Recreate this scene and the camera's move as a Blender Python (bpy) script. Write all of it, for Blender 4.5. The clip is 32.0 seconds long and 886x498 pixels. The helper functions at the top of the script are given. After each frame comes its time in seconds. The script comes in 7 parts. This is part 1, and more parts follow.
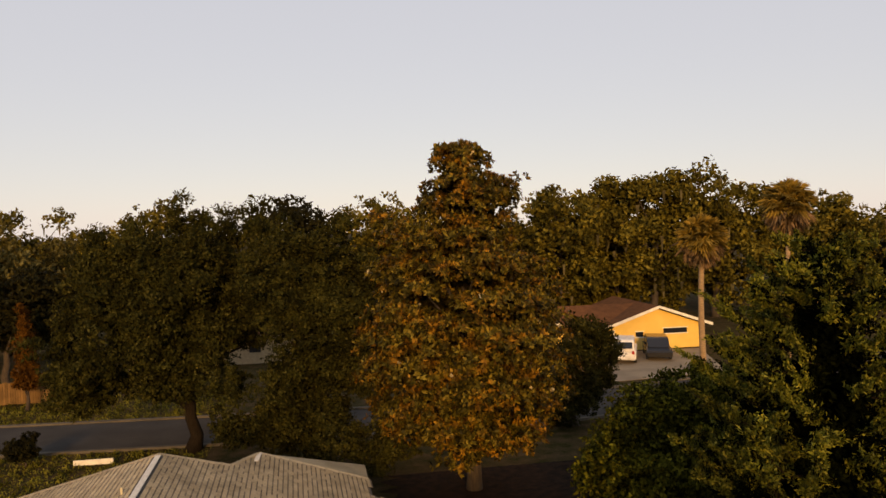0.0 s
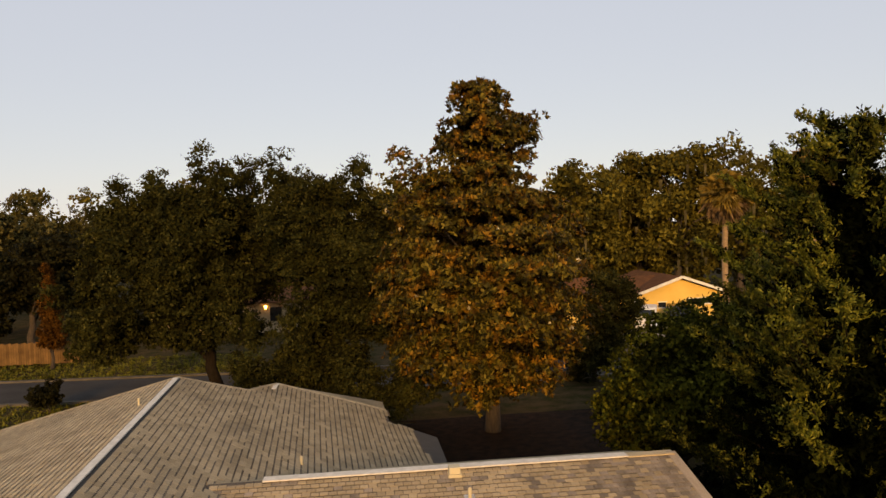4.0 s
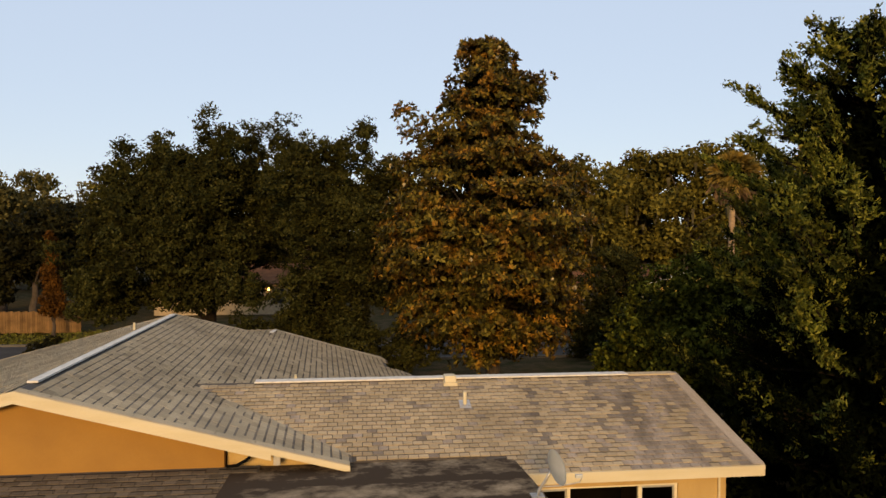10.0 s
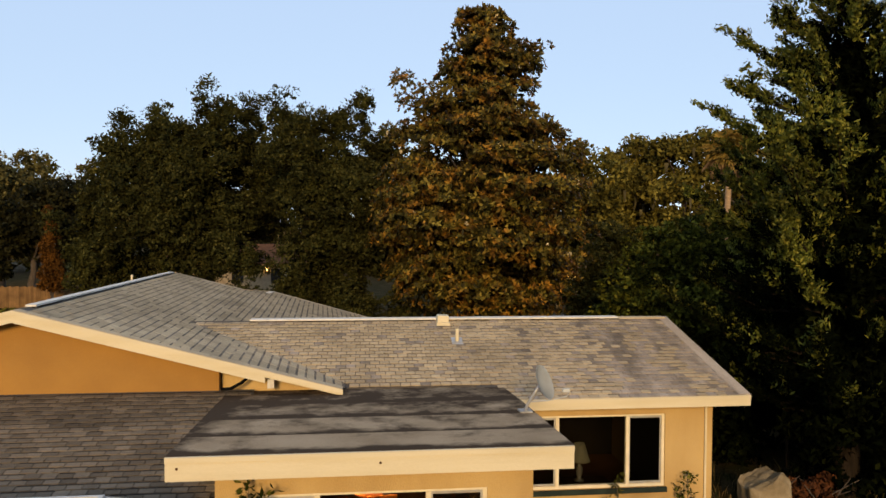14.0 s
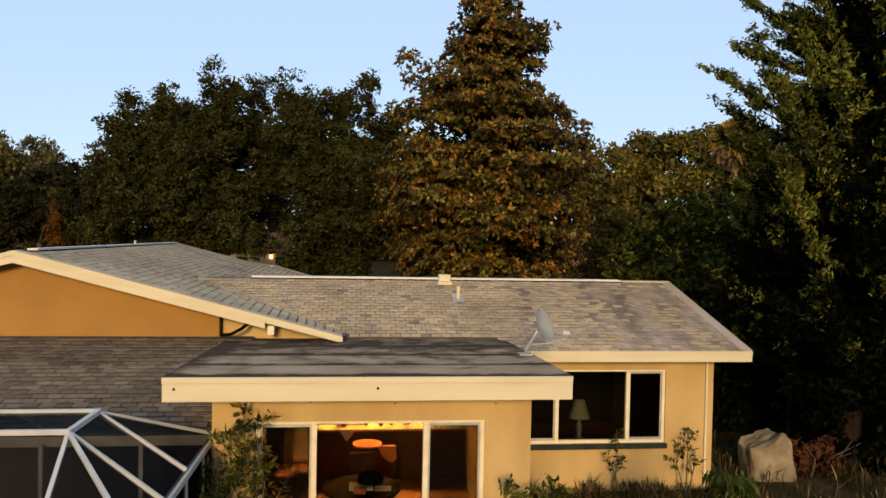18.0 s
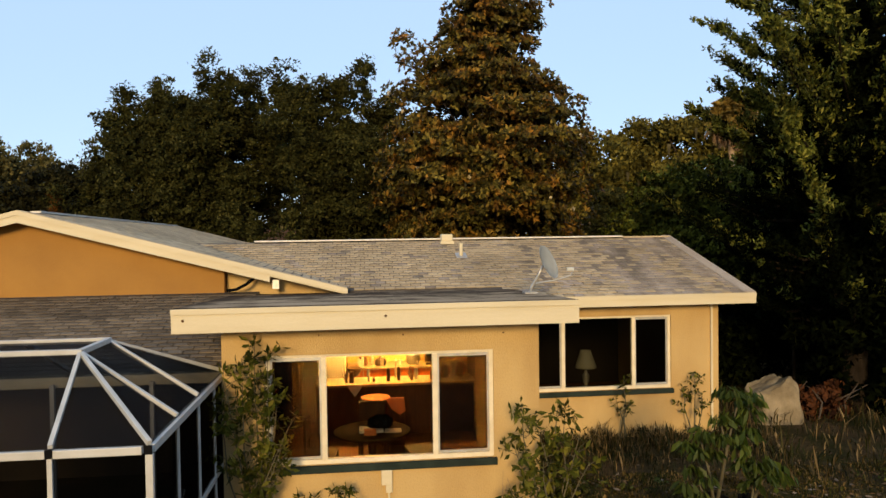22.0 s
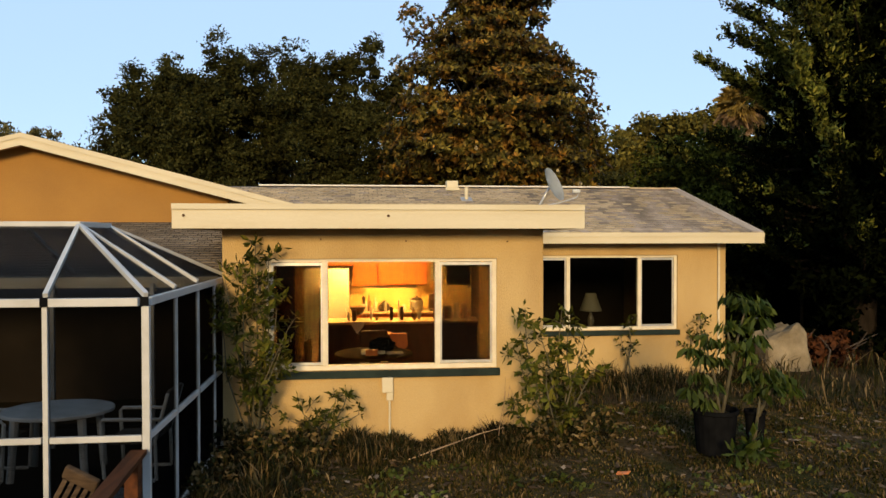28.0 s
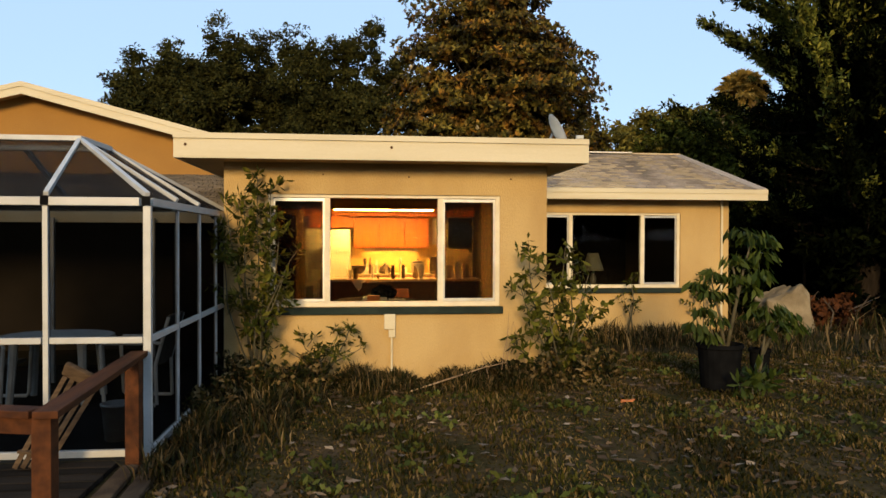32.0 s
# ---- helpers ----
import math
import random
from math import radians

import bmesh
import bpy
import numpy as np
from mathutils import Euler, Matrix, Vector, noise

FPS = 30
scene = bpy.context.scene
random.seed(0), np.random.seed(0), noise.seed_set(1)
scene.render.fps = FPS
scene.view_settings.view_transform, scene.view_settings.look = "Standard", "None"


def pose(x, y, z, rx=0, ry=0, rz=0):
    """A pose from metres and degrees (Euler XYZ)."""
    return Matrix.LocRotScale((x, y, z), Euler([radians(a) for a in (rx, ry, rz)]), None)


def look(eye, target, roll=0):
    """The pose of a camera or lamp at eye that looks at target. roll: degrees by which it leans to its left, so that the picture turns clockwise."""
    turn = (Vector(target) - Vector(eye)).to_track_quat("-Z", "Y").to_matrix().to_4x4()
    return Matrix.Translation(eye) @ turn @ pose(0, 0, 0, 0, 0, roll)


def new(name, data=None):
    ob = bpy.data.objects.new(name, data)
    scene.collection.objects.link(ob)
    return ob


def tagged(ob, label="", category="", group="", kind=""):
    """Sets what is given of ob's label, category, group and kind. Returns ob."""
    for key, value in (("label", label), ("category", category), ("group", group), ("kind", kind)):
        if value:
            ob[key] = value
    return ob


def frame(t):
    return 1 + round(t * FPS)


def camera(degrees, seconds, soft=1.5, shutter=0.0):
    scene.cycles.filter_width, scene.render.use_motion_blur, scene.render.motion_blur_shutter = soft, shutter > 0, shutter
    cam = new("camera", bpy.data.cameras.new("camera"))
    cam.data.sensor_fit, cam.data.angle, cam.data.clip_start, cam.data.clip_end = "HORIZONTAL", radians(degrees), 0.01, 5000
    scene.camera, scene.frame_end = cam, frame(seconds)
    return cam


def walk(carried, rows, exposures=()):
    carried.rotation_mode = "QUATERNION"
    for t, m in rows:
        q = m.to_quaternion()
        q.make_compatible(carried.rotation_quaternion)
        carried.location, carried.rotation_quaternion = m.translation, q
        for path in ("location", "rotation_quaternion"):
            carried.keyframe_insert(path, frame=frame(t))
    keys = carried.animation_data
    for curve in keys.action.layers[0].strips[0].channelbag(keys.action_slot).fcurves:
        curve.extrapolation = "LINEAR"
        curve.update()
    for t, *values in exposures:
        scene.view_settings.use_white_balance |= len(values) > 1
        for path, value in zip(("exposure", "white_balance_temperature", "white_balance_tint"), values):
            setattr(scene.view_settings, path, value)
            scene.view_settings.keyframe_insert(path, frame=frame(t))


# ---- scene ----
cam = camera(63.0, 32.0, soft=1.5, shutter=0.5)
# seconds, eye, yaw to the left, pitch up, roll to the left
ROWS = [
    (0, (-0.171, -1.218, 10.297), -9.05, -1.68, -1.47),
    (0.5, (-0.123, -1.041, 10.063), -9.04, -2.13, 0.13),
    (1, (-0.042, -1.069, 9.605), -8.67, -2.13, 1.40),
    (1.5, (0.024, -1.255, 9.501), -8.34, -2.44, 1.39),
    (2, (0.004, -1.323, 9.150), -7.99, -2.45, 3.05),
    (2.5, (-0.081, -1.151, 8.834), -7.24, -2.32, 6.29),
    (3, (-0.057, -1.073, 8.743), -7.22, -2.43, -2.24),
    (3.5, (-0.068, -1.133, 8.436), -7.25, -2.08, -2.19),
    (5.5, (-0.012, -0.908, 7.364), -7.16, -1.49, 2.16),
    (6, (-0.019, -0.990, 7.230), -7.13, -1.71, 2.48),
    (6.5, (0.001, -0.899, 6.972), -6.96, -1.59, 2.10),
    (7, (-0.031, -0.817, 6.737), -6.81, -1.22, 1.99),
    (7.5, (-0.004, -0.793, 6.584), -6.77, -0.98, 1.86),
    (8, (0.011, -0.790, 6.463), -6.78, -0.98, 1.37),
    (8.5, (0.023, -0.805, 6.289), -7.01, -0.90, 0.38),
    (9, (0.032, -0.803, 6.187), -6.81, -0.78, 0.79),
    (9.5, (0.038, -0.869, 5.962), -6.97, -0.49, 0.37),
    (10, (0.052, -0.963, 6.006), -6.80, -0.87, 0.02),
    (10.5, (0.046, -0.902, 5.702), -6.86, -0.58, 0.14),
    (11, (0.034, -0.835, 5.522), -6.80, -0.45, 0.47),
    (11.5, (0.040, -0.880, 5.418), -6.86, -0.56, 1.16),
    (12, (0.069, -0.929, 5.331), -6.77, -0.85, 1.23),
    (12.5, (0.118, -1.007, 5.224), -6.73, -1.03, 0.63),
    (13, (0.162, -1.119, 5.186), -6.62, -1.16, 0.76),
    (13.5, (0.158, -1.170, 5.101), -6.67, -1.34, 0.42),
    (14, (0.138, -1.170, 4.999), -6.88, -1.36, 0.37),
    (14.5, (0.183, -1.155, 4.813), -6.69, -1.25, -0.00),
    (16.5, (0.201, -1.162, 4.470), -6.50, -1.29, 0.60),
    (17, (0.204, -1.160, 4.388), -6.49, -1.17, 1.60),
    (17.5, (0.212, -1.163, 4.308), -6.38, -1.28, 1.51),
    (18, (0.205, -1.174, 4.201), -6.47, -1.32, 1.10),
    (18.5, (0.194, -1.176, 4.079), -6.47, -1.34, 0.38),
    (19, (0.179, -1.193, 4.007), -6.43, -1.51, -0.15),
    (19.5, (0.160, -1.226, 3.859), -6.41, -1.22, -0.20),
    (20, (0.153, -1.235, 3.787), -6.34, -1.39, -0.08),
    (20.5, (0.149, -1.219, 3.695), -6.27, -1.38, 0.58),
    (21, (0.143, -1.210, 3.587), -6.35, -1.35, 0.25),
    (21.5, (0.143, -1.222, 3.507), -6.46, -1.29, -0.53),
    (22, (0.150, -1.226, 3.394), -6.53, -1.22, -0.80),
    (22.5, (0.155, -1.221, 3.311), -6.55, -1.30, -0.64),
    (23, (0.158, -1.221, 3.192), -6.57, -1.26, -0.25),
    (23.5, (0.161, -1.223, 3.103), -6.53, -1.29, -0.06),
    (24, (0.164, -1.233, 2.996), -6.42, -1.23, -0.19),
    (24.5, (0.168, -1.239, 2.904), -6.39, -1.28, 0.08),
    (25, (0.171, -1.235, 2.818), -6.30, -1.35, -0.22),
    (25.5, (0.170, -1.240, 2.743), -6.27, -1.47, -0.08),
    (27.5, (0.182, -1.201, 2.375), -6.08, -0.95, 0.33),
    (28, (0.181, -1.158, 2.288), -6.01, -0.91, -0.07),
    (28.5, (0.173, -1.144, 2.198), -5.97, -0.84, 0.07),
    (29, (0.159, -1.139, 2.108), -6.03, -0.77, -0.58),
    (29.5, (0.149, -1.132, 2.023), -6.10, -0.62, -1.09),
    (30, (0.146, -1.123, 1.924), -6.12, -0.66, -1.10),
    (30.5, (0.142, -1.110, 1.841), -6.12, -0.68, -0.95),
    (31, (0.144, -1.098, 1.740), -6.17, -0.58, -0.71),
    (31.5, (0.149, -1.097, 1.661), -6.08, -0.68, -0.15),
    (32, (0.147, -1.109, 1.558), -6.05, -0.80, 0.17),
]


def ahead(eye, yaw, pitch):
    a, b = radians(yaw), radians(pitch)
    return (eye[0] - math.sin(a) * math.cos(b), eye[1] + math.cos(a) * math.cos(b), eye[2] + math.sin(b))


walk(cam, [(t, look(eye, ahead(eye, yaw, pitch), roll)) for t, eye, yaw, pitch, roll in ROWS],
     exposures=[(0, -0.14, 10700, 17), (3, -0.14, 10100, 15), (6, -0.12, 9300, 12), (10, -0.05, 8050, 8), (14, -0.02, 7050, 5), (19, 0.03, 6750, 3), (24, 0.06, 6540, 0), (32, 0.07, 6480, 0)])

# ---- light: low evening sun from behind the camera, pale evening sky ----
SUN_ELEVATION, SUN_AZIMUTH = 14.0, 188.0      # azimuth: degrees from +y towards +x
world = bpy.data.worlds.new("evening_sky")
scene.world = world
world.use_nodes = True
wn = world.node_tree.nodes
sky = wn.new("ShaderNodeTexSky")
sky.sky_type = "NISHITA"
sky.sun_disc = False
sky.sun_elevation = radians(SUN_ELEVATION)
sky.sun_rotation = radians(SUN_AZIMUTH)
sky.dust_density = 0.25
sky.ozone_density = 1.0
wn["Background"].inputs["Strength"].default_value = 0.14
haze = wn.new("ShaderNodeMix")                 # thin even evening haze over the clear sky
haze.data_type = "RGBA"
haze.inputs["Factor"].default_value = 0.76
haze.inputs["B"].default_value = (4.24, 5.54, 8.45, 1)
world.node_tree.links.new(sky.outputs["Color"], haze.inputs["A"])
world.node_tree.links.new(haze.outputs["Result"], wn["Background"].inputs["Color"])
az, el = radians(SUN_AZIMUTH), radians(SUN_ELEVATION)
sun_way = Vector((math.sin(az) * math.cos(el), math.cos(az) * math.cos(el), math.sin(el)))
sun = new("sun", bpy.data.lights.new("sun", "SUN"))
sun.matrix_world = look(sun_way * 200, (0, 0, 0))
sun.data.energy, sun.data.angle, sun.data.color = 4.0, radians(12), (1.0, 0.69, 0.38)

# ---- materials ----


def mat(name, colour, rough=0.7, metal=0.0, second=None, scale=4.0, detail=6.0, low=0.35, high=0.65, bump=0.0, bump_scale=60.0,
        fine=0.12, fine_scale=90.0, per_object=0.0, per_island=0.0, spec=0.5, stretch=None):
    """A surface with a large-scale mix of two colours, fine grain, relief and, where wished, a shade of its own for every piece."""
    m = bpy.data.materials.new(name)
    m.use_nodes = True
    n, l = m.node_tree.nodes, m.node_tree.links
    b = n["Principled BSDF"]
    b.inputs["Roughness"].default_value, b.inputs["Metallic"].default_value = rough, metal
    b.inputs["Specular IOR Level"].default_value = spec
    co = n.new("ShaderNodeNewGeometry")
    vec = co.outputs["Position"]
    if stretch:
        mp = n.new("ShaderNodeMapping")
        mp.inputs["Scale"].default_value = stretch
        l.new(vec, mp.inputs["Vector"])
        vec = mp.outputs["Vector"]
    big = n.new("ShaderNodeTexNoise")
    big.inputs["Scale"].default_value, big.inputs["Detail"].default_value = scale, detail
    l.new(vec, big.inputs["Vector"])
    rng = n.new("ShaderNodeMapRange")
    rng.inputs["From Min"].default_value, rng.inputs["From Max"].default_value = low, high
    l.new(big.outputs["Fac"], rng.inputs["Value"])
    mix = n.new("ShaderNodeMix")
    mix.data_type = "RGBA"
    mix.inputs["A"].default_value = (*colour, 1)
    mix.inputs["B"].default_value = (*(second or [c * 0.8 for c in colour]), 1)
    l.new(rng.outputs["Result"], mix.inputs["Factor"])
    out = mix.outputs["Result"]
    grain = n.new("ShaderNodeTexNoise")
    grain.inputs["Scale"].default_value = fine_scale
    l.new(vec, grain.inputs["Vector"])
    hsv = n.new("ShaderNodeHueSaturation")
    val = n.new("ShaderNodeMapRange")
    val.inputs["To Min"].default_value, val.inputs["To Max"].default_value = 1 - fine * 2, 1 + fine * 2
    l.new(grain.outputs["Fac"], val.inputs["Value"])
    value = val.outputs["Result"]
    for amount, node, socket in ((per_object, "ShaderNodeObjectInfo", "Random"), (per_island, "ShaderNodeNewGeometry", "Random Per Island")):
        if amount:
            info = n.new(node)
            r = n.new("ShaderNodeMapRange")
            r.inputs["To Min"].default_value, r.inputs["To Max"].default_value = 1 - amount, 1 + amount
            l.new(info.outputs[socket], r.inputs["Value"])
            mul = n.new("ShaderNodeMath")
            mul.operation = "MULTIPLY"
            l.new(value, mul.inputs[0])
            l.new(r.outputs["Result"], mul.inputs[1])
            value = mul.outputs["Value"]
    l.new(value, hsv.inputs["Value"])
    l.new(out, hsv.inputs["Color"])
    l.new(hsv.outputs["Color"], b.inputs["Base Color"])
    if bump:
        bt = n.new("ShaderNodeTexNoise")
        bt.inputs["Scale"].default_value, bt.inputs["Detail"].default_value = bump_scale, 4
        l.new(vec, bt.inputs["Vector"])
        bn = n.new("ShaderNodeBump")
        bn.inputs["Strength"].default_value, bn.inputs["Distance"].default_value = bump, 0.02
        l.new(bt.outputs["Fac"], bn.inputs["Height"])
        l.new(bn.outputs["Normal"], b.inputs["Normal"])
    return m


def leaf_mat(name, colours, rough=0.45, through_light=0.25, spec=0.1, patch=None, patch_scale=0.5, patch_share=0.5, clump=1.1):
    """Leaves: a colour between several for every leaf, boughs of lighter and darker growth, patches of a second set of colours, some light passing through."""
    m = bpy.data.materials.new(name)
    m.use_nodes = True
    n, l = m.node_tree.nodes, m.node_tree.links
    b = n["Principled BSDF"]
    b.inputs["Roughness"].default_value = rough
    b.inputs["Specular IOR Level"].default_value = spec
    g = n.new("ShaderNodeNewGeometry")
    co = n.new("ShaderNodeTexCoord")

    def ramp_of(stops):
        ramp = n.new("ShaderNodeValToRGB")
        while len(ramp.color_ramp.elements) < len(stops):
            ramp.color_ramp.elements.new(0.5)
        for k, (at, c) in enumerate(stops):
            ramp.color_ramp.elements[k].position = at
            ramp.color_ramp.elements[k].color = (*c, 1)
        l.new(g.outputs["Random Per Island"], ramp.inputs["Fac"])
        return ramp.outputs["Color"]

    colour = ramp_of(colours)
    if patch:
        pn = n.new("ShaderNodeTexNoise")
        pn.inputs["Scale"].default_value, pn.inputs["Detail"].default_value = patch_scale, 5
        l.new(co.outputs["Object"], pn.inputs["Vector"])
        pr = n.new("ShaderNodeMapRange")
        pr.inputs["From Min"].default_value, pr.inputs["From Max"].default_value = 0.62 - 0.24 * patch_share, 0.78 - 0.24 * patch_share
        l.new(pn.outputs["Fac"], pr.inputs["Value"])
        mp = n.new("ShaderNodeMix")
        mp.data_type = "RGBA"
        l.new(pr.outputs["Result"], mp.inputs["Factor"])
        l.new(colour, mp.inputs["A"])
        l.new(ramp_of(patch), mp.inputs["B"])
        colour = mp.outputs["Result"]
    big = n.new("ShaderNodeTexNoise")
    big.inputs["Scale"].default_value, big.inputs["Detail"].default_value = clump, 3
    l.new(co.outputs["Object"], big.inputs["Vector"])
    hsv = n.new("ShaderNodeHueSaturation")
    r = n.new("ShaderNodeMapRange")
    r.inputs["From Min"].default_value, r.inputs["From Max"].default_value = 0.3, 0.7
    r.inputs["To Min"].default_value, r.inputs["To Max"].default_value = 0.4, 1.6
    l.new(big.outputs["Fac"], r.inputs["Value"])
    l.new(r.outputs["Result"], hsv.inputs["Value"])
    l.new(colour, hsv.inputs["Color"])
    l.new(hsv.outputs["Color"], b.inputs["Base Color"])
    tr = n.new("ShaderNodeBsdfTranslucent")
    l.new(hsv.outputs["Color"], tr.inputs["Color"])
    mx = n.new("ShaderNodeMixShader")
    mx.inputs["Fac"].default_value = through_light
    l.new(b.outputs["BSDF"], mx.inputs[1])
    l.new(tr.outputs["BSDF"], mx.inputs[2])
    l.new(mx.outputs["Shader"], n["Material Output"].inputs["Surface"])
    return m


def glass_mat(name, tint, clear, rough=0.02):
    """Thin glass: mostly clear, with a mirror of the sky that Fresnel drives."""
    m = bpy.data.materials.new(name)
    m.use_nodes = True
    n, l = m.node_tree.nodes, m.node_tree.links
    n.remove(n["Principled BSDF"])
    t, g, mx, fr = n.new("ShaderNodeBsdfTransparent"), n.new("ShaderNodeBsdfGlossy"), n.new("ShaderNodeMixShader"), n.new("ShaderNodeFresnel")
    t.inputs["Color"].default_value = (*tint, 1)
    g.inputs["Roughness"].default_value = rough
    fr.inputs["IOR"].default_value = clear
    l.new(fr.outputs["Fac"], mx.inputs["Fac"])
    l.new(t.outputs["BSDF"], mx.inputs[1])
    l.new(g.outputs["BSDF"], mx.inputs[2])
    l.new(mx.outputs["Shader"], n["Material Output"].inputs["Surface"])
    return m


def screen_mat(name, colour, cover):
    """Fine insect screen: partly open, partly a dark thread."""
    m = bpy.data.materials.new(name)
    m.use_nodes = True
    n, l = m.node_tree.nodes, m.node_tree.links
    b = n["Principled BSDF"]
    b.inputs["Base Color"].default_value = (*colour, 1)
    b.inputs["Specular IOR Level"].default_value = 0.015
    b.inputs["Roughness"].default_value = 0.6
    t, mx, no, co, r = n.new("ShaderNodeBsdfTransparent"), n.new("ShaderNodeMixShader"), n.new("ShaderNodeTexNoise"), n.new("ShaderNodeTexCoord"), n.new("ShaderNodeMapRange")
    no.inputs["Scale"].default_value = 2.5
    l.new(co.outputs["Object"], no.inputs["Vector"])
    r.inputs["To Min"].default_value, r.inputs["To Max"].default_value = cover - 0.12, cover + 0.12
    l.new(no.outputs["Fac"], r.inputs["Value"])
    l.new(r.outputs["Result"], mx.inputs["Fac"])
    l.new(t.outputs["BSDF"], mx.inputs[1])
    l.new(b.outputs["BSDF"], mx.inputs[2])
    l.new(mx.outputs["Shader"], n["Material Output"].inputs["Surface"])
    return m


def glow_mat(name, colour, strength):
    m = bpy.data.materials.new(name)
    m.use_nodes = True
    b = m.node_tree.nodes["Principled BSDF"]
    b.inputs["Emission Color"].default_value = (*colour, 1)
    b.inputs["Emission Strength"].default_value = strength
    return m


STUCCO = mat("peach_stucco", (0.465, 0.315, 0.125), 0.9, second=(0.32, 0.19, 0.062), scale=1.3, detail=11, low=0.42, high=0.80, bump=0.45, bump_scale=70, fine=0.12, fine_scale=120, stretch=(1, 1, 0.45))
STUCCO_GABLE = mat("ochre_stucco", (0.3201, 0.16, 0.03045), 0.9, second=(0.2576, 0.125, 0.02343), scale=0.9, detail=9, bump=0.3, bump_scale=70, fine=0.06)
CREAM = mat("cream_paint", (0.5578, 0.4791, 0.3146), 0.65, second=(0.5006, 0.4219, 0.2646), scale=2.2, bump=0.08, bump_scale=25, fine=0.05, stretch=(0.4, 1, 3))
WHITE = mat("white_aluminium", (0.4435, 0.4324, 0.3992), 0.4, second=(0.3696, 0.3585, 0.3252), scale=5, fine=0.05)
FRAME = mat("cream_white_window_frame", (0.68, 0.60, 0.43), 0.5, second=(0.58, 0.50, 0.35), scale=5, fine=0.05, spec=0.3)
SILL = mat("dark_green_sill", (0.026, 0.036, 0.028), 0.9, second=(0.016, 0.022, 0.018), scale=6, bump=0.15, fine=0.2, spec=0.08)
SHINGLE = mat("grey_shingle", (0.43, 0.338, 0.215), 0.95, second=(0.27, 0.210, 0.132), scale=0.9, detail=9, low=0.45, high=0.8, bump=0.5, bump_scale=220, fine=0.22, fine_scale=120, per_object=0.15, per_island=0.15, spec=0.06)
# porch roof: a darker tone of the grey shingle and its band
PORCH_SHINGLE = mat("dark_grey_shingle", (0.165, 0.132, 0.095), 0.9, second=(0.10, 0.079, 0.057), scale=0.9, detail=9, low=0.4, high=0.75, bump=0.5, bump_scale=220, fine=0.22, fine_scale=120, per_object=0.26, per_island=0.26, spec=0.08)
PORCH_BAND = mat("dark_shingle_band", (0.04347, 0.03709, 0.03188), 0.95, second=(0.02782, 0.02377, 0.02029), scale=1.1, bump=0.4, bump_scale=220, fine=0.22, fine_scale=120, per_object=0.25, per_island=0.25, spec=0.05)
ALGAE = mat("algae_stained_shingle", (0.3528, 0.2923, 0.2304), 0.95, second=(0.18, 0.1469, 0.1138), scale=1.6, low=0.38, high=0.68, bump=0.5, bump_scale=220, fine=0.28, fine_scale=120, per_object=0.18, per_island=0.18, spec=0.05, stretch=(1.6, 0.35, 0.35))
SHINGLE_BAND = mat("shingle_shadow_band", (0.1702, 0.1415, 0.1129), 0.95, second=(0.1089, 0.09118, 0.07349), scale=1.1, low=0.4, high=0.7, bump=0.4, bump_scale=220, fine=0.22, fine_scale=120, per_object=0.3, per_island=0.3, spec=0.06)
DECKING = mat("roof_underlay", (0.07, 0.06, 0.05), 0.95, fine=0.1)
MEMBRANE = mat("weathered_roll_roofing", (0.37, 0.275, 0.175), 1.0, second=(0.27, 0.195, 0.12), scale=1.6, bump=0.2, bump_scale=120, fine=0.18, spec=0.02)
nt = MEMBRANE.node_tree
nodes_ = nt.nodes
gen, sep, sepo, dirt, dn, mx_ = (nodes_.new("ShaderNode" + k) for k in ("TexCoord", "SeparateXYZ", "SeparateXYZ", "MapRange", "TexNoise", "Mix"))
nt.links.new(gen.outputs["Generated"], sep.inputs["Vector"])
nt.links.new(gen.outputs["Object"], sepo.inputs["Vector"])
nt.links.new(gen.outputs["Object"], dn.inputs["Vector"])
dn.inputs["Scale"].default_value, dn.inputs["Detail"].default_value, dn.inputs["Roughness"].default_value = 2.3, 9, 0.65


def graded(socket, a, b, to_a, to_b):
    r = nodes_.new("ShaderNodeMapRange")
    for key, value in (("From Min", a), ("From Max", b), ("To Min", to_a), ("To Max", to_b)):
        r.inputs[key].default_value = value
    nt.links.new(socket, r.inputs["Value"])
    return r.outputs["Result"]


# water stands at the low back, along the laps and at the outer end, and leaves black growth there
total = graded(dn.outputs["Fac"], 0.25, 0.75, 0.0, 1.0)
for piece in (graded(sepo.outputs["Y"], 6.9, 9.6, 0.0, 0.55), graded(sep.outputs["Y"], 0.05, 0.34, 0.85, 0.0), graded(sepo.outputs["X"], -1.82, -1.45, 0.45, 0.0)):
    plus = nodes_.new("ShaderNodeMath")
    nt.links.new(total, plus.inputs[0])
    nt.links.new(piece, plus.inputs[1])
    total = plus.outputs["Value"]
dirt.inputs["From Min"].default_value, dirt.inputs["From Max"].default_value = 0.62, 1.12
nt.links.new(total, dirt.inputs["Value"])
mx_.data_type = "RGBA"
mx_.inputs["B"].default_value = (0.06, 0.042, 0.028, 1)
bs = nt.nodes["Principled BSDF"]
nt.links.new(bs.inputs["Base Color"].links[0].from_socket, mx_.inputs["A"])
nt.links.new(dirt.outputs["Result"], mx_.inputs["Factor"])
nt.links.new(mx_.outputs["Result"], bs.inputs["Base Color"])
BACKER = mat("roof_metal_white", (0.68, 0.63, 0.54), 0.75, second=(0.55, 0.5, 0.42), scale=8, fine=0.08, spec=0.2)
